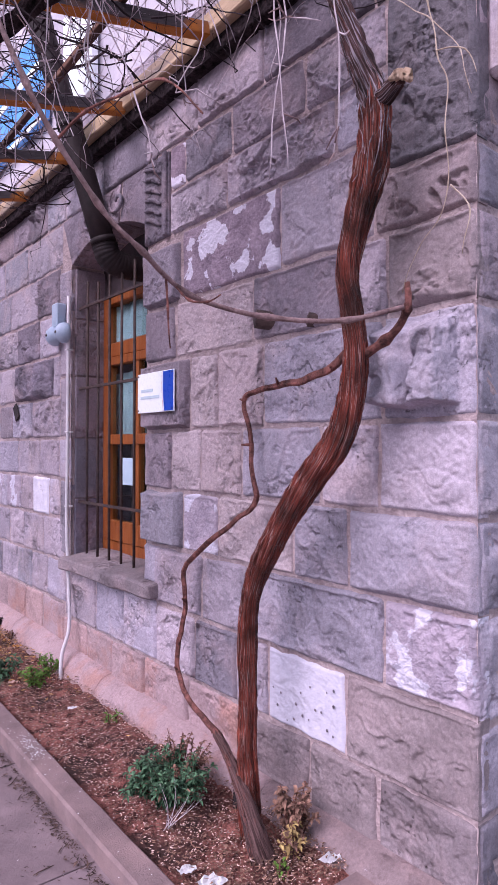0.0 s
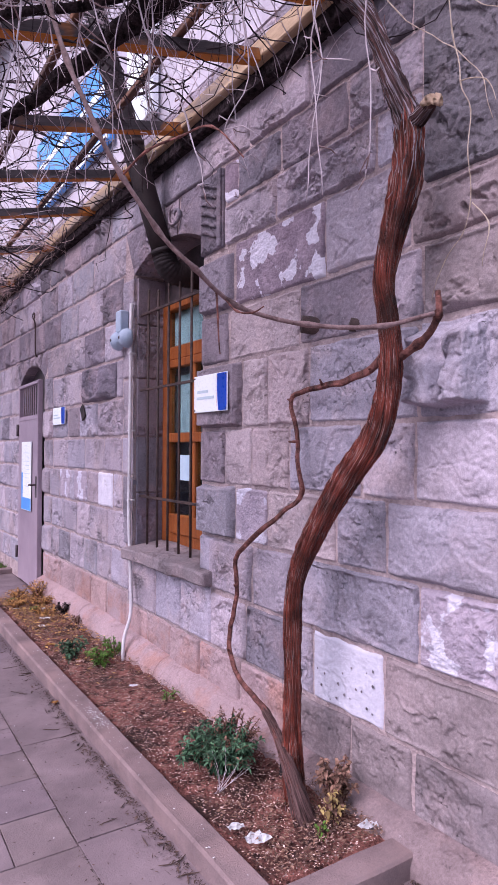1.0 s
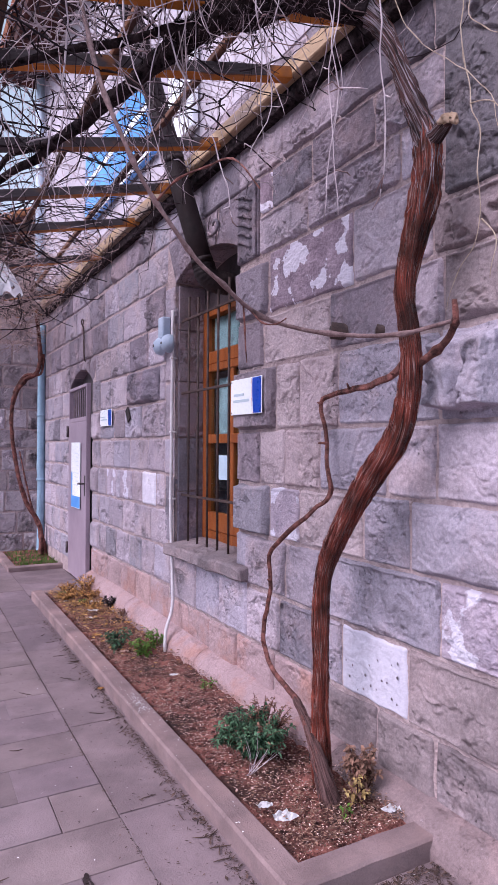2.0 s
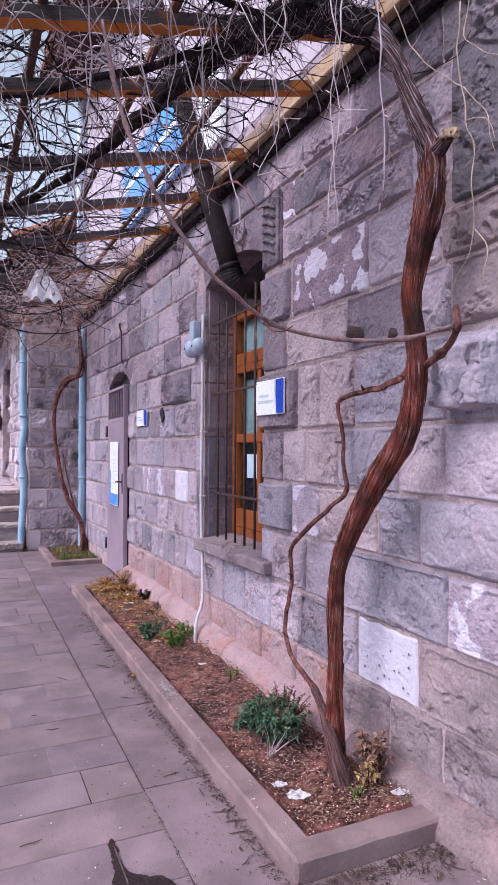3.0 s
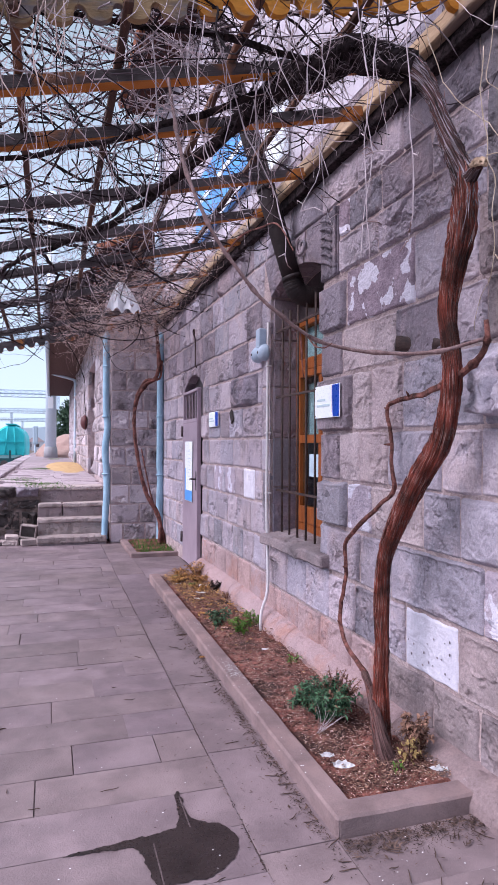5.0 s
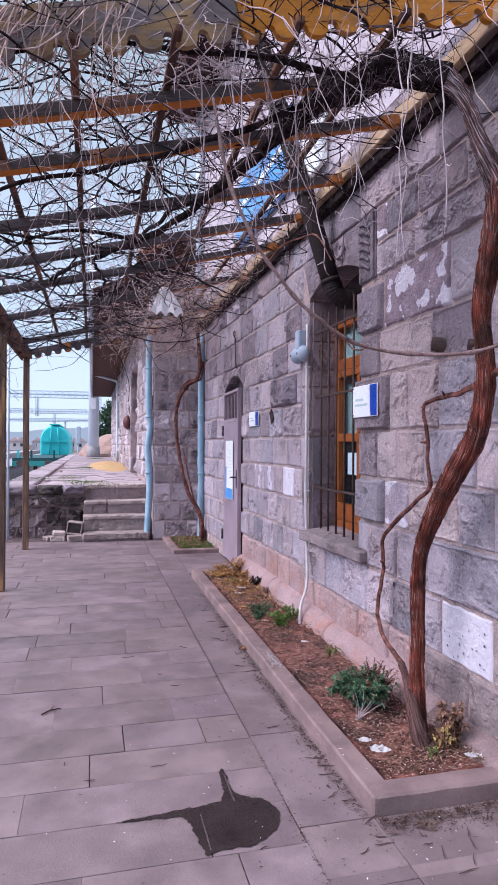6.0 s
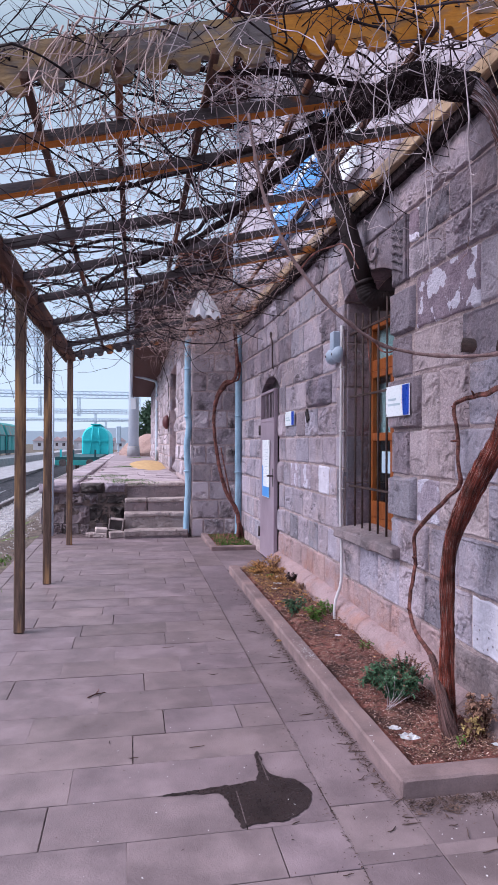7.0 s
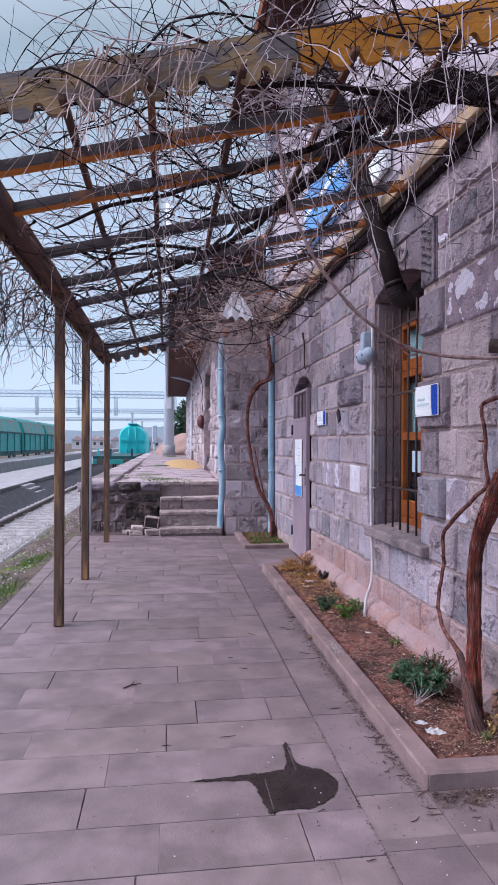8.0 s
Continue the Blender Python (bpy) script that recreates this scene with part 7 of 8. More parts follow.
def any_way(zs=0.25):
    return lambda: Vector((VRNG.gauss(0, 1), VRNG.gauss(0, 1), VRNG.gauss(0, zs)))


def above(x):
    return roof_z(x) + 0.06


tangle("vine_canes", "tangle of bare dark vine canes lying over the pergola", CANE_SHADED, 390, roof_start(-0.7, 1.7, 1.3, 7.9, -0.02, 0.22), any_way(), (0.5, 1.5), (0.0026, 0.0056), 0.75, 0.0, 0.055, 4, above)
tangle("vine_canes", "thicker dark vine arms crossing the pergola", BARK_GREY, 46, roof_start(-0.7, 1.1, 2.8, 7.6, -0.02, 0.12), lambda: Vector((VRNG.gauss(0, 1.3), VRNG.gauss(0, 0.7), 0)), (0.8, 2.0), (0.005, 0.010), 0.5, 0.0, 0.07, 5, above)
tangle("vine_canes", "pale dry canes drooping from the pergola", CANE, 160, roof_start(-0.6, 1.75, 1.35, 4.5, -0.05, 0.20), any_way(0.2), (0.3, 0.8), (0.0013, 0.0027), 0.45, 0.09, 0.05, 4)
tangle("vine_canes", "short hanging dry shoots under the pergola", CANE_SHADED, 230, roof_start(-0.7, 1.7, 1.4, 7.8, -0.05, 0.1), any_way(0.3), (0.15, 0.5), (0.0016, 0.003), 0.6, 0.16, 0.04, 3)
tangle("vine_canes", "dense reddish tendrils heaped over the far end of the pergola", CANE_RED, 470, roof_start(0.75, 1.72, 4.8, 8.1, -0.14, 0.16), any_way(0.5), (0.25, 0.7), (0.0018, 0.0034), 0.7, 0.05, 0.045, 3)
tangle("vine_canes", "matted dry canes bundled near the front board", CANE, 200, roof_start(0.1, 1.6, 1.30, 2.3, -0.02, 0.25), any_way(0.4), (0.3, 0.9), (0.0015, 0.0032), 0.6, 0.07, 0.045, 4)
tangle("vine_canes", "matted dark canes heaped over the cordon", CANE_SHADED, 120, roof_start(0.3, 1.6, 1.5, 3.2, -0.05, 0.25), any_way(0.4), (0.3, 0.9), (0.0016, 0.0036), 0.6, 0.04, 0.045, 4)
tangle("vine_canes", "thin upright shoots standing above the front board", CANE_SHADED, 70, roof_start(-0.7, 1.2, 1.35, 2.2, 0.02, 0.12), lambda: Vector((VRNG.gauss(0, 0.8), VRNG.gauss(0, 0.6), 0.7)), (0.25, 0.75), (0.0015, 0.003), 0.35, 0.05, 0.05, 3)
for tone, many in ((CANE_SHADED, 110), (CANE_LONG, 60)):
    tangle("vine_canes", "curtain of knotty shoots hanging outside the edge beam", tone, many, lambda: Vector((VRNG.uniform(-1.0, -0.62), VRNG.uniform(2.3, 4.6), VRNG.uniform(2.30, 2.66))), lambda: Vector((VRNG.gauss(-0.2, 0.4), VRNG.gauss(0, 0.4), -0.4)), (0.25, 0.95), (0.0022, 0.0044), 0.95, 0.13, 0.04, 3, None, 0.75)
tangle("vine_canes", "dark knotty twigs heaped along the front board", CANE_SHADED, 115, roof_start(-0.75, 1.7, 1.40, 1.66, 0.06, 0.20), lambda: Vector((VRNG.gauss(0, 1), VRNG.gauss(0, 0.3), VRNG.gauss(0.1, 0.35))), (0.25, 0.7), (0.0015, 0.0032), 0.85, 0.04, 0.04, 3, None, 0.5)
tangle("vine_canes", "bundle of pale canes draped over the front board", CANE_RED, 46, roof_start(-0.15, 0.35, 1.42, 1.5, 0.10, 0.22), lambda: Vector((VRNG.gauss(-0.35, 0.25), VRNG.gauss(0.1, 0.15), -0.8)), (0.35, 0.75), (0.002, 0.0036), 0.4, 0.10, 0.045, 4, None, 0.3)
tangle("vine_canes", "long thin shoots arching above the front board", CANE_SHADED, 26, roof_start(-0.75, 0.9, 1.38, 1.9, 0.10, 0.2), lambda: Vector((VRNG.gauss(0, 0.9), VRNG.gauss(-0.1, 0.4), 0.5)), (0.5, 1.1), (0.0018, 0.0032), 0.32, 0.07, 0.05, 3, None, 0.5)
tangle("vine_canes", "tendrils spilling over the wing eave", CANE_RED, 330, lambda: Vector((VRNG.uniform(0.45, 1.7), VRNG.uniform(7.4, 8.5), VRNG.uniform(2.55, 3.1))), any_way(0.6), (0.2, 0.6), (0.0018, 0.0034), 0.7, 0.10, 0.045, 3)

tangle("vine_canes", "pale knotted canes hanging down from the pergola", CANE, 110, roof_start(0.0, 1.55, 1.35, 3.6, -0.02, 0.06), lambda: Vector((VRNG.gauss(0, 0.35), VRNG.gauss(0, 0.3), -1)), (0.18, 0.55), (0.0015, 0.0026), 0.30, 0.10, 0.045, 4)

tangle("vine_canes", "dark matted canes over the far rafters", CANE_SHADED, 90, roof_start(0.2, 1.7, 4.6, 8.0, -0.08, 0.18), any_way(0.4), (0.3, 0.8), (0.0018, 0.0036), 0.7, 0.05, 0.045, 3)
tangle("vine_canes", "pale brittle tendrils over the far rafters", CANE_RED, 260, roof_start(0.3, 1.6, 5.0, 8.0, -0.10, 0.16), any_way(0.5), (0.2, 0.6), (0.0015, 0.003), 0.7, 0.06, 0.045, 3)
tangle("vine_canes", "thin pale canes strewn through the pergola", CANE, 150, roof_start(-0.6, 1.2, 2.2, 6.0, -0.04, 0.2), any_way(0.3), (0.3, 0.8), (0.0014, 0.0028), 0.55, 0.07, 0.045, 4)

# the second vine in the inner corner
vine2 = thing("grapevine", "slender brown grapevine rising from the corner bed", "grapevine", (1.70, 7.86, 0.03))
pts = smooth_path([(1.72, 7.86, 0.02), (1.66, 7.86, 0.38), (1.48, 7.86, 0.75), (1.36, 7.86, 1.23), (1.335, 7.86, 1.85), (1.46, 7.86, 2.14), (1.62, 7.85, 2.28), (1.66, 7.9, 2.6), (1.60, 7.8, 2.95)], 7)
for k in range(len(pts)):
    pts[k] += 0.022 * noise.noise_vector(pts[k] * 3.5)
part("trunk", tube(pts, spread([0.042, 0.030, 0.022, 0.019, 0.022, 0.030, 0.024, 0.026, 0.022], len(pts)), 14, ridges=0.5, twist=2, seed=41), STEM, vine2)
pts = smooth_path([(1.67, 7.83, 0.02), (1.68, 7.85, 0.3), (1.60, 7.92, 0.55), (1.53, 8.02, 0.9), (1.46, 8.1, 1.3)], 5)
part("side_stem", tube(pts, spread([0.03, 0.02, 0.012, 0.008], len(pts)), 10, ridges=0.3, seed=44), STEM, vine2)
pts = smooth_path([(1.35, 7.86, 2.0), (1.48, 7.86, 2.22), (1.66, 7.85, 2.25), (1.70, 7.9, 2.5)], 5)
part("arm", tube(pts, 0.016, 10, ridges=0.3, seed=46), STEM, vine2)

# ---- plants and litter in the bed ----


def leaf_mesh(bm, base, way, size, curl=0.3, wide=0.26):
    up = Vector((0, 0, 1))
    s = way.cross(up)
    s = s.normalized() if s.length > 1e-3 else Vector((1, 0, 0))
    pts = [base, base + way * size * 0.35 + s * size * wide, base + way * size * 0.72 + s * size * wide * 0.75, base + way * size - up * size * curl, base + way * size * 0.72 - s * size * wide * 0.75, base + way * size * 0.35 - s * size * wide]
    vs = [bm.verts.new(p) for p in pts]
    mid_v = bm.verts.new(base + way * size * 0.55 - up * size * 0.06)
    for k in range(6):
        bm.faces.new((mid_v, vs[k], vs[(k + 1) % 6]))


def plant(x, y, r, h, leaves, material, label, name="green_plant", stalks=9, size=0.022, z=0.06, dead=0, wide=0.26):
    p = thing(name, label, "plant", (x, y, z))
    st, lf, dd = bmesh.new(), bmesh.new(), bmesh.new()
    for k in range(stalks):
        a = VRNG.uniform(0, 6.28)
        tip = Vector((x + r * math.cos(a) * VRNG.uniform(0.3, 1), y + r * math.sin(a) * VRNG.uniform(0.3, 1), z + h * VRNG.uniform(0.45, 1)))
        root = Vector((x + 0.02 * math.cos(a), y + 0.02 * math.sin(a), z))
        mid_p = root.lerp(tip, 0.5) + Vector((0, 0, h * 0.15))
        path = smooth_path([root, mid_p, tip], 5)
        tube(path, spread([0.0028, 0.002, 0.001], len(path)), 4, st)
        for q in range(leaves // stalks):
            f = VRNG.uniform(0.15, 1)
            b = path[int(f * (len(path) - 1))]
            w = Vector((VRNG.gauss(0, 1), VRNG.gauss(0, 1), VRNG.gauss(0.25, 0.5))).normalized()
            leaf_mesh(dd if VRNG.random() < dead else lf, b, w, size * VRNG.uniform(0.6, 1.4), 0.3, wide)
    part("stem", st, STEM, p, kind="stuff")
    part("leaves", lf, material, p, kind="stuff")
    if dead:
        part("dry_leaves", dd, LEAF_BROWN, p, kind="stuff")


plant(1.53, 2.17, 0.185, 0.165, 5600, LEAF, "bushy dark green weed growing in the bed", stalks=90, size=0.023, dead=0.04, wide=0.20)
stalks = thing("dry_stalks", "pale silvery dry stalks leaning against the weed", "plant", (1.44, 2.06, 0.06))
for k in range(9):
    a = -2.0 + 0.34 * k
    root = Vector((1.44 + 0.012 * math.cos(k), 2.04, 0.055))
    tip = root + Vector((0.10 * math.cos(a + 1.6) + 0.03, 0.05 * math.sin(k * 2.1), VRNG.uniform(0.07, 0.17)))
    part("stalk", tube(smooth_path([root, root.lerp(tip, 0.5) + Vector((0, -0.02, 0.015)), tip], 4), [0.0012 - 0.00009 * q for q in range(9)], 5), CANE, stalks)
plant(1.62, 2.27, 0.09, 0.24, 300, LEAF_BROWN, "withered brown stalks behind the weed", "withered_plant", 10, 0.014)
plant(1.63, 2.22, 0.13, 0.17, 800, LEAF_BROWN, "withered stalks with dull leaves beside the weed", "withered_plant", 20, 0.014, dead=0.2)
for x, y, r, h in ((1.66, 5.50, 0.12, 0.15), (1.50, 5.48, 0.13, 0.10), (1.62, 5.20, 0.14, 0.09), (1.44, 5.25, 0.10, 0.07), (1.55, 4.9, 0.12, 0.06)):
    plant(x, y, r, h, 420, LEAF_DRY, "dry golden plant lying at the end of the bed", "yellow_plant", 22, 0.026, dead=0.12, wide=0.16)
for x, y, r in ((1.42, 5.40, 0.05), (1.52, 5.05, 0.05), (1.70, 3.95, 0.05)):
    plant(x, y, r, 0.05, 60, LEAF_LIGHT, "small green weed among dry leaves", "weed", 8, 0.018)
plant(1.68, 4.86, 0.07, 0.10, 190, FLUE, "dark slate-coloured leafy clump by the footing", "withered_plant", 12, 0.026, wide=0.34)
plant(1.66, 2.92, 0.05, 0.06, 60, LEAF_LIGHT, "small green weed by the footing", "weed", 8, 0.018)
plant(1.535, 3.60, 0.09, 0.11, 260, LEAF_LIGHT, "low green weed tuft", "weed", 16, 0.026, wide=0.3)
plant(1.43, 3.80, 0.10, 0.12, 280, LEAF, "low dark green weed tuft", "weed", 16, 0.028, wide=0.3)
plant(1.68, 3.74, 0.09, 0.11, 230, LEAF_LIGHT, "low fresh green weed tuft", "weed", 12, 0.020)
plant(1.70, 4.52, 0.06, 0.08, 90, LEAF_BROWN, "dark withered weed clump", "withered_plant", 9, 0.02)
plant(1.735, 1.72, 0.095, 0.18, 620, LEAF_BROWN, "dead brown plant with curled leaves", "withered_plant", 16, 0.022)
plant(1.665, 1.66, 0.055, 0.12, 110, LEAF_WILT, "yellowing plant with a fresh green shoot", "yellow_plant", 10, 0.022, dead=0.2)
plant(1.60, 1.62, 0.035, 0.05, 40, LEAF_LIGHT, "tiny fresh green seedlings", "weed", 7, 0.014)

def scrap(x, y, s, label, seed, material=PAPER, z=0.07):
    bm = bmesh.new()
    g = [[bm.verts.new((x + s * (i / 5 - 0.5) * 1.5, y + s * (j / 4 - 0.5), z + 0.012 + s * 0.32 * noise.noise(Vector((i * 0.9, j * 0.9, seed))))) for i in range(6)] for j in range(5)]
    for j in range(4):
        for i in range(5):
            if (i, j) not in ((0, 0), (4, 3)):
                bm.faces.new((g[j][i], g[j][i + 1], g[j + 1][i + 1], g[j + 1][i]))
    bmesh.ops.solidify(bm, geom=bm.faces, thickness=0.0015)
    solo("paper_scrap", bm, material, label, "litter", group="paper scraps")


scrap(1.395, 1.70, 0.055, "crumpled white paper scrap lying in the bed", 1)
scrap(1.365, 1.79, 0.035, "torn white paper scrap beside the weed", 2)
scrap(1.745, 1.565, 0.045, "white paper scrap near the corner of the bed", 3)
scrap(1.52, 4.75, 0.05, "white paper scrap among dry leaves", 4)
scrap(1.45, 4.55, 0.04, "white paper scrap among dry leaves", 5)
scrap(1.44, 3.68, 0.035, "small grey stone-like scrap beside the weeds", 6, CHIP)
scrap(1.20, 3.32, 0.03, "pale dry leaf scrap by the kerb", 7, LEAF_DRY, 0.0)
scrap(1.60, 5.02, 0.045, "white paper scrap among dry leaves", 8)
scrap(1.40, 5.15, 0.03, "white paper scrap among dry leaves", 9)
scrap(1.66, 4.30, 0.035, "pale dry leaf scrap in the bed", 10, LEAF_DRY)
scrap(1.38, 4.10, 0.04, "pale dry leaf scrap in the bed", 11, LEAF_DRY)
scrap(1.56, 3.15, 0.03, "white paper scrap on red soil", 12)
hose = thing("corrugated_hose", "short black corrugated hose standing in the soil", "hose", (1.70, 2.02, 0.05))
pts = [Vector((1.705, 2.0, 0.03)).lerp(Vector((1.735, 2.03, 0.15)), k / 24) for k in range(25)]
part("hose_wall", tube(pts, [0.013 if k % 2 else 0.0105 for k in range(25)], 12), FLUE, hose)
branch = thing("dry_twig", "dark forked twig lying on the paving", "twig", (0.04, 2.6, 0))
part("stem", tube([(-0.02, 2.56, 0.006), (0.02, 2.60, 0.008), (0.07, 2.62, 0.005)], [0.004, 0.004, 0.002], 5), STEM, branch)
part("fork", tube([(0.02, 2.60, 0.008), (0.035, 2.64, 0.012), (0.03, 2.67, 0.006)], [0.003, 0.002, 0.0015], 5), STEM, branch)
# white bag caught in the vines
bm = bmesh.new()
g = []
for j in range(15):
    f = j / 14
    row = []
    for i in range(18):
        u = i / 17 - 0.5
        half = 0.035 + 0.12 * f ** 0.8 + 0.03 * noise.noise(Vector((0.3 * i, 2.0 * f, 8)))
        fold = 0.07 * noise.noise(Vector((i * 0.28, j * 0.16, 5))) + 0.02 * noise.noise(Vector((i * 1.3, j * 0.7, 2)))
        row.append(bm.verts.new((0.90 + 2 * u * half + 0.02 * noise.noise(Vector((i, j, 1))), 5.42 + fold - 0.22 * f, 2.89 - 0.29 * f - 0.06 * abs(noise.noise(Vector((i * 0.8, 3, 1)))) * f * 2)))
    g.append(row)
for j in range(14):
    for i in range(17):
        if noise.noise(Vector((i * 0.5, j * 0.35, 11))) < 0.44 or j < 5:
            bm.faces.new((g[j][i], g[j][i + 1], g[j + 1][i + 1], g[j + 1][i]))
bmesh.ops.solidify(bm, geom=bm.faces, thickness=0.002)
solo("plastic_bag", bm, RAG, "torn white plastic bag caught in the vines", "plastic bag")

# ---- the railway yard ----
tank = thing("tank_wagon", "bright cyan railway tank wagon with a ribbed round end", "railway wagon", (-3.3, 60, -0.68))
bm = bmesh.new()
loaf = [(-1.46, 0.25)] + [(-1.46 * math.cos(math.pi * k / 20), 1.55 + 1.42 * math.sin(math.pi * k / 20) ** 0.8) for k in range(21)] + [(1.46, 0.25)]
rings = [[bm.verts.new((-3.3 + x * f, y, 1.5 + (z - 1.5) * f)) for x, z in loaf] for y, f in ((59.55, 0.90), (59.75, 0.97), (60.1, 1.0), (70.5, 1.0))]
for p in range(3):
    for k in range(len(loaf)):
        m = (k + 1) % len(loaf)
        bm.faces.new((rings[p][k], rings[p][m], rings[p + 1][m], rings[p + 1][k]))
bm.faces.new(list(reversed(rings[0]))), bm.faces.new(rings[-1])
bmesh.ops.recalc_face_normals(bm, faces=bm.faces)
part("tank", bm, CYAN, tank)
for x, lean in ((-3.85, 0.25), (-2.75, -0.25)):
    part("end_rib", tube([(x, 59.45, 0.3), (x + lean, 59.45, 2.75)], 0.06, 6), CYAN, tank)
part("end_rail", bx((-4.62, 59.40, 1.50), (-1.98, 59.52, 1.60)), CYAN, tank)
tank.scale = (0.87, 1.0, 1.02)
tank.location.x += 0.22
part("walkway", bx((-3.8, 59.5, 3.02), (-2.8, 70, 3.10)), CYAN, tank)
part("underframe", bx((-4.6, 59.2, -0.1), (-2.0, 71, 0.25)), TEAL_DARK, tank)
for y in (61, 63, 67.5, 69.5):
    for x in (-4.05, -2.55):
        part("wheel", tube([(x - 0.06, y, -0.22), (x + 0.06, y, -0.22)], 0.46, 18), RAIL, tank)
flat = thing("flat_wagon", "dark teal empty flat wagon with buffers", "railway wagon", (-3.3, 42, -0.68))
part("deck", bx((-4.7, 42.0, 0.22), (-1.9, 54, 0.46), 0.01), TEAL_DARK, flat)
part("headstock", bx((-4.7, 41.9, -0.08), (-1.9, 42.05, 0.24), 0.01), TEAL, flat)
for x in (-4.4, -3.6, -2.2):
    part("stake", bx((x, 42.0, 0.46), (x + 0.12, 42.1, 0.95)), CYAN if x < -4 else TEAL_DARK, flat)
for x in (-4.15, -2.45):
    buf = part("buffer", tube([(x, 41.9, 0.1), (x, 41.45, 0.1)], 0.09, 12), RAIL, flat)
    part("buffer_plate", tube([(x, 41.45, 0.1), (x, 41.40, 0.1)], 0.24, 18), RAIL, buf)
for y in (43.6, 45.4, 50.6, 52.4):
    for x in (-4.05, -2.55):
        part("wheel", tube([(x - 0.06, y, -0.22), (x + 0.06, y, -0.22)], 0.46, 18), RAIL, flat)


def hopper(y, shade):
    w = thing("hopper_wagon", "long teal hopper wagon with a dusty roof", "railway wagon", (-16.2, y, -0.45), group="parked hopper wagons")
    bm = bmesh.new()
    prof = [(-1.5, 0.5), (-1.5, 2.3), (-1.1, 3.5), (-0.4, 3.9), (0.4, 3.9), (1.1, 3.5), (1.5, 2.3), (1.5, 0.5)]
    a = [bm.verts.new((-16.2 + px, y, pz)) for px, pz in prof]
    b = [bm.verts.new((-16.2 + px, y + 11.4, pz)) for px, pz in prof]
    bm.faces.new(list(reversed(a))), bm.faces.new(b)
    for k in range(len(prof)):
        m = (k + 1) % len(prof)
        bm.faces.new((a[k], a[m], b[m], b[k]))
    bmesh.ops.recalc_face_normals(bm, faces=bm.faces)
    part("body", bm, TEAL, w)
    part("roof_panel", bx((-15.15, y + 0.3, 3.30), (-14.98, y + 11.1, 3.42)), WAGON_TOP, w)
    part("roof_slope", bx((0, y + 0.2, -0.02), (1.32, y + 11.2, 0.02), turn=Matrix.Translation((-14.66, 0, 2.36)) @ Matrix.Rotation(radians(-109), 4, "Y")), DUSTY_TEAL, w, "dusty teal roof slope")
    part("side_rail", bx((-14.68, y, 2.20), (-14.58, y + 11.4, 2.34)), TEAL_DARK, w)
    for k in range(5):
        part("side_rib", bx((-14.69, y + 0.1 + 2.75 * k, 0.5), (-14.61, y + 0.3 + 2.75 * k, 2.25)), TEAL_DARK if k in (0, 4) else TEAL, w)
    part("underframe", bx((-17.5, y - 0.3, 0.1), (-14.8, y + 11.7, 0.5)), TEAL_DARK, w)
    for yy in (1.6, 3.4, 8.0, 9.8):
        part("wheel", tube([(-15.0, y + yy, 0.02), (-15.1, y + yy, 0.02)], 0.46, 16), RAIL, w)


for k in range(5):
    hopper(30 + 12.6 * k, k)


def lattice(a, b, size, name, parent, r=0.05):
    """A square lattice girder between two points."""
    a, b = Vector(a), Vector(b)
    d = (b - a).normalized()
    s = d.orthogonal().normalized() * size / 2
    o = d.cross(s)
    bm = bmesh.new()
    corners = [s + o, s - o, -s - o, -s + o]
    for c in corners:
        tube([a + c, b + c], r, 4, bm)
    n = max(2, int((b - a).length / size / 1.3))
    for k in range(n):
        p, q = a.lerp(b, k / n), a.lerp(b, (k + 1) / n)
        for c in range(4):
            tube([p + corners[c], q + corners[(c + 1) % 4]], r * 0.7, 4, bm, cap=False)
    return part(name, bm, GALV, parent)


for y, z, x0, drop in ((46, 8.75, -24, (-6.4, -12)), (96, 8.6, -46, (-7.5, -13, -19, -27)), (150, 8.8, -60, (-8, -14, -24)), (210, 9, -70, (-8, -20))):
    por = thing("catenary_portal", "pale galvanised lattice gantry over the railway tracks", "gantry", (0.9, y, -0.5), group="catenary gantries")
    lattice((x0, y, z), (1.2, y, z), 0.7, "cross_girder", por, 0.035 + y * 0.0004)
    lattice((1.2, y, 0.0 if y > 46 else 0.74), (1.2, y, z + 2.5), 0.5, "mast", por, 0.03 + y * 0.0004) if y > 46 else None
    lattice((x0, y, -0.9), (x0, y, z + 1.0), 0.5, "mast", por, 0.03 + y * 0.0004)
    for x in drop:
        lattice((x, y, z - 3.2), (x, y, z + (2.5 if y == 46 else -0.3)), 0.32, "hanger", por, 0.02 + y * 0.0003)
pole = thing("concrete_pole", "tall pale blue-grey concrete mast on the platform", "pole", (0.30, 30, 0.74))
part("shaft", tube([(0.30, 30, 0.7), (0.30, 30, 13)], [0.25, 0.20], 16), POLE, pole)
part("collar", tube([(0.30, 30, 0.7), (0.30, 30, 1.25)], [0.32, 0.28], 16), CONCRETE, pole)
part("plate", bx((0.16, 29.68, 3.0), (0.40, 29.72, 3.5)), SIGN_WHITE, pole, "small white plate")
signal = thing("signal_mast", "slim pale grey signal head on a mast beside the track", "signal", (-0.8, 50, 0))
part("shaft", tube([(-0.8, 50, -0.6), (-0.8, 50, 2.6)], 0.07, 8), GALV, signal)
part("head", bx((-0.98, 49.8, 1.35), (-0.62, 50.1, 2.75), 0.05), GALV, signal)
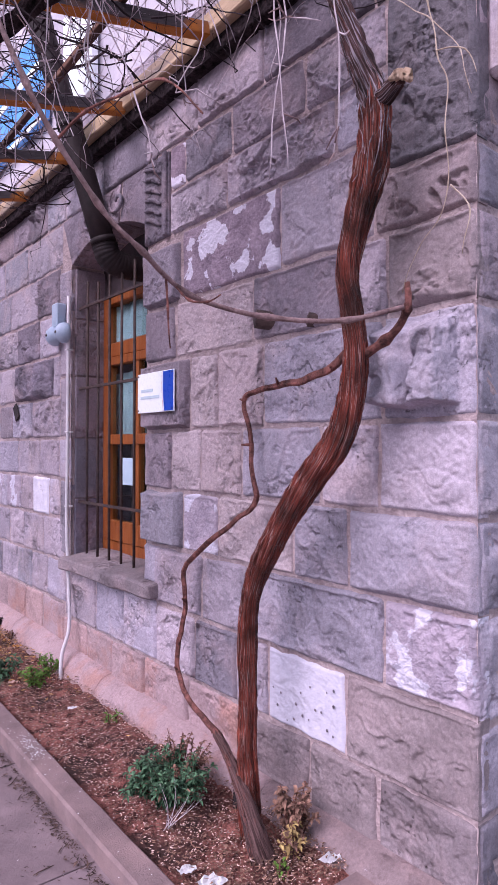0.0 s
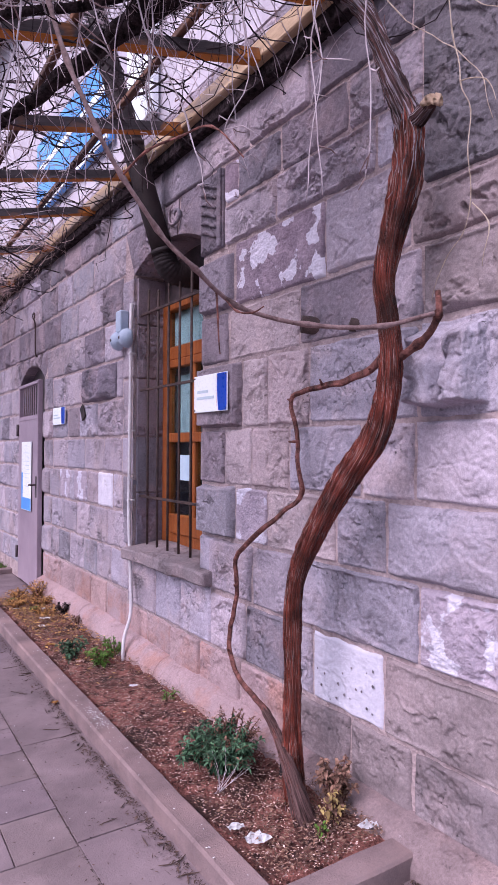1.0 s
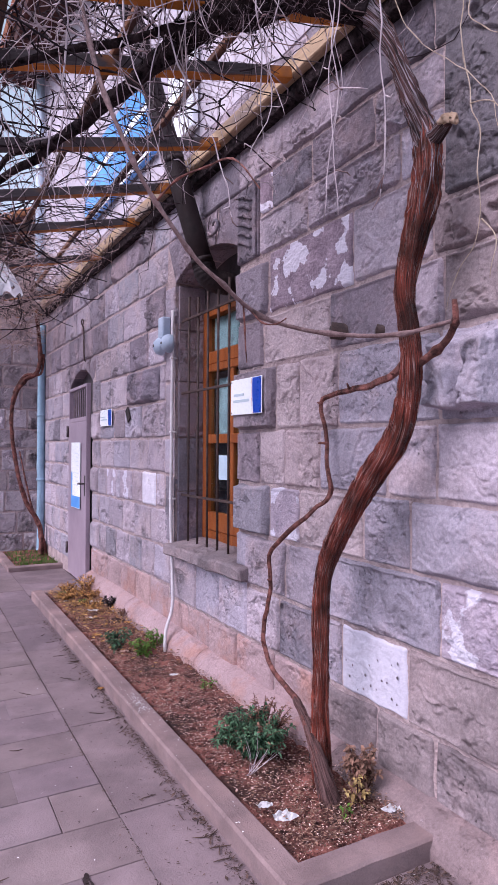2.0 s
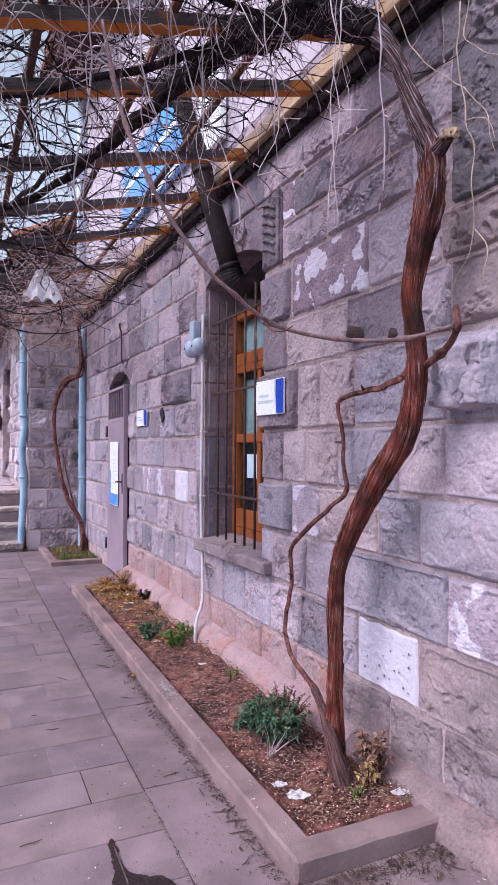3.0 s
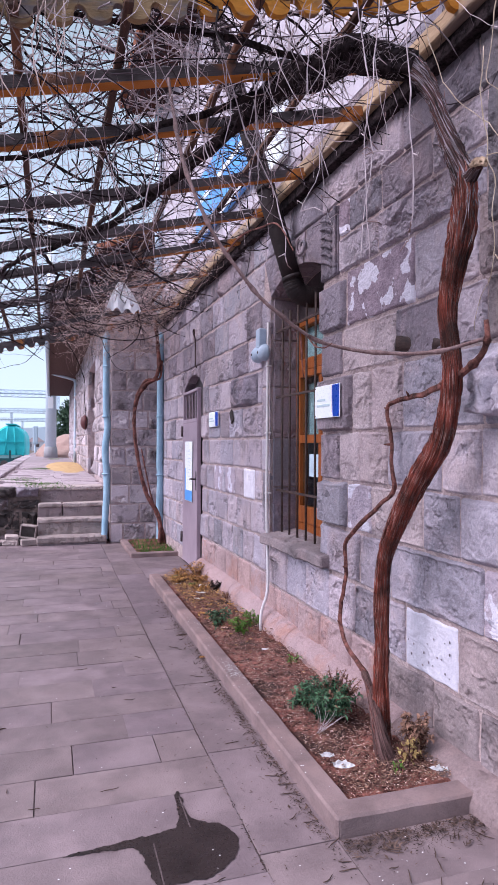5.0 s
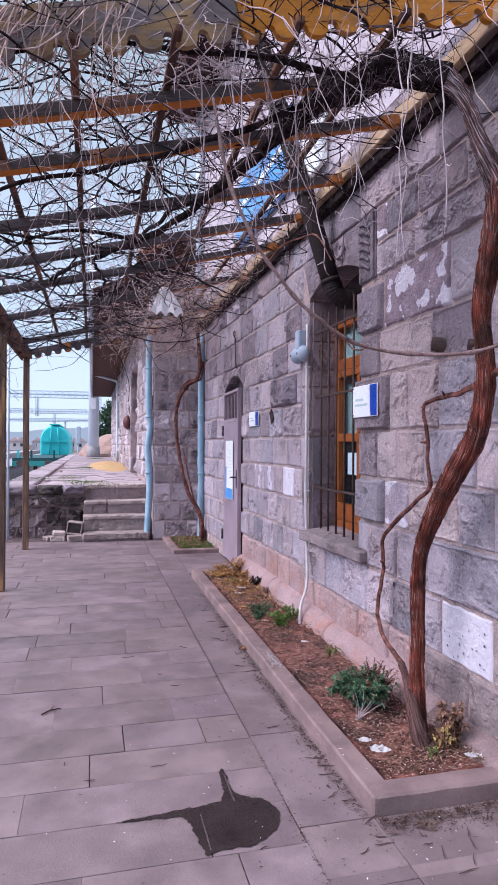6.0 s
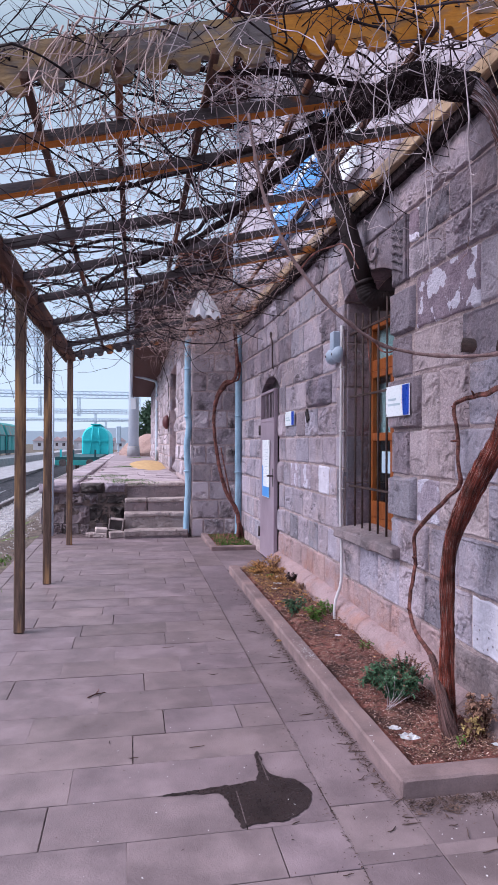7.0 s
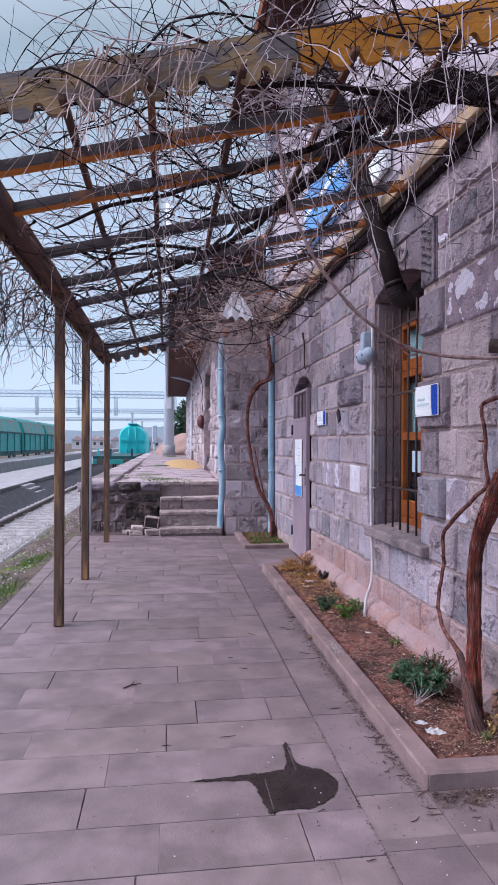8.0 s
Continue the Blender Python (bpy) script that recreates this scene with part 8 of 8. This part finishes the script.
# far heap, bushes, houses and hills
bm = bmesh.new()
bmesh.ops.create_icosphere(bm, subdivisions=4, radius=1)
for v in bm.verts:
    d = 1 + 0.18 * noise.noise(v.co * 2.5)
    v.co = Vector((1.6 + v.co.x * 2.0 * d, 33 + v.co.y * 3 * d, 0.5 + max(v.co.z, -0.1) * 1.3 * d))
solo("gravel", bm, CHIP, "grey-pink heap of gravel at the platform end", "gravel")


def shrub(x, y, z, r, h, name="tree"):
    t = thing(name, "dark green bushy tree beyond the platform", "tree", (x, y, z))
    part("trunk", tube([(x, y, z), (x + 0.1, y, z + h * 0.55)], [0.16, 0.08], 8), BARK_GREY, t)
    verts, faces = [], []
    for k in range(1800):
        a, b, f = VRNG.uniform(0, 6.28), VRNG.uniform(-0.6, 1.4), VRNG.random() ** 0.4
        lump = 1 + 0.4 * noise.noise(Vector((2 * math.cos(a), 2 * math.sin(a), b * 2 + x)))
        p = Vector((x + r * f * lump * math.cos(a) * math.cos(b), y + r * f * lump * math.sin(a) * math.cos(b), z + h * 0.55 + h * 0.45 * f * lump * math.sin(b)))
        s = VRNG.uniform(0.08, 0.2)
        i = len(verts)
        for q in range(3):
            verts.append(tuple(p + Vector((VRNG.gauss(0, s), VRNG.gauss(0, s), VRNG.gauss(0, s)))))
        faces.append((i, i + 1, i + 2))
    me = bpy.data.meshes.new("crown")
    me.from_pydata(verts, [], faces)
    me.materials.append(BUSH)
    ob = new("crown", me)
    ob.parent = t
    ob.location = -BASES[t.name]
    ob["kind"] = "stuff"


shrub(1.9, 48, 0.0, 1.6, 4.6), shrub(3.2, 55, 0.0, 2.2, 5.5)
for k in range(9):
    x, y = -30 + 3.4 * k + VRNG.uniform(-1, 1), 230 + VRNG.uniform(-20, 20)
    hs = thing("far_house", "far pink-plastered house with a red roof, haze put into its colours", "house", (x, y, -0.9), group="far houses")
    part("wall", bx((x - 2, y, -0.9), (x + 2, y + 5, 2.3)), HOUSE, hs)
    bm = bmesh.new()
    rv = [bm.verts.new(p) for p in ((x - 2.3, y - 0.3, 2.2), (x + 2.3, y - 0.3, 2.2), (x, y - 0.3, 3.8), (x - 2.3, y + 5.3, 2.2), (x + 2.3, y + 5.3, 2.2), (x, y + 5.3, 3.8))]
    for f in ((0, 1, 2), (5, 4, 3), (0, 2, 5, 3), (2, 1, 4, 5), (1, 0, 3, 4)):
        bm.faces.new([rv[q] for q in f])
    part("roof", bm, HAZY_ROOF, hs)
    part("window", bx((x - 0.5, y - 0.05, 0.4), (x + 0.5, y - 0.01, 1.5)), STEEL_DARK, hs)
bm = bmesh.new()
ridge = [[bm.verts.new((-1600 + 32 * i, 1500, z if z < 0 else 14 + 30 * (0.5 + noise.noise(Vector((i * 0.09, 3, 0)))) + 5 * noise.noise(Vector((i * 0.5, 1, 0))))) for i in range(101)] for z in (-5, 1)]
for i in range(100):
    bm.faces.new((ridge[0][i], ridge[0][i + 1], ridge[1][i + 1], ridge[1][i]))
solo("backdrop", bm, HILL, "hills along the horizon, haze put into their pale colour", "hills", kind="structure")
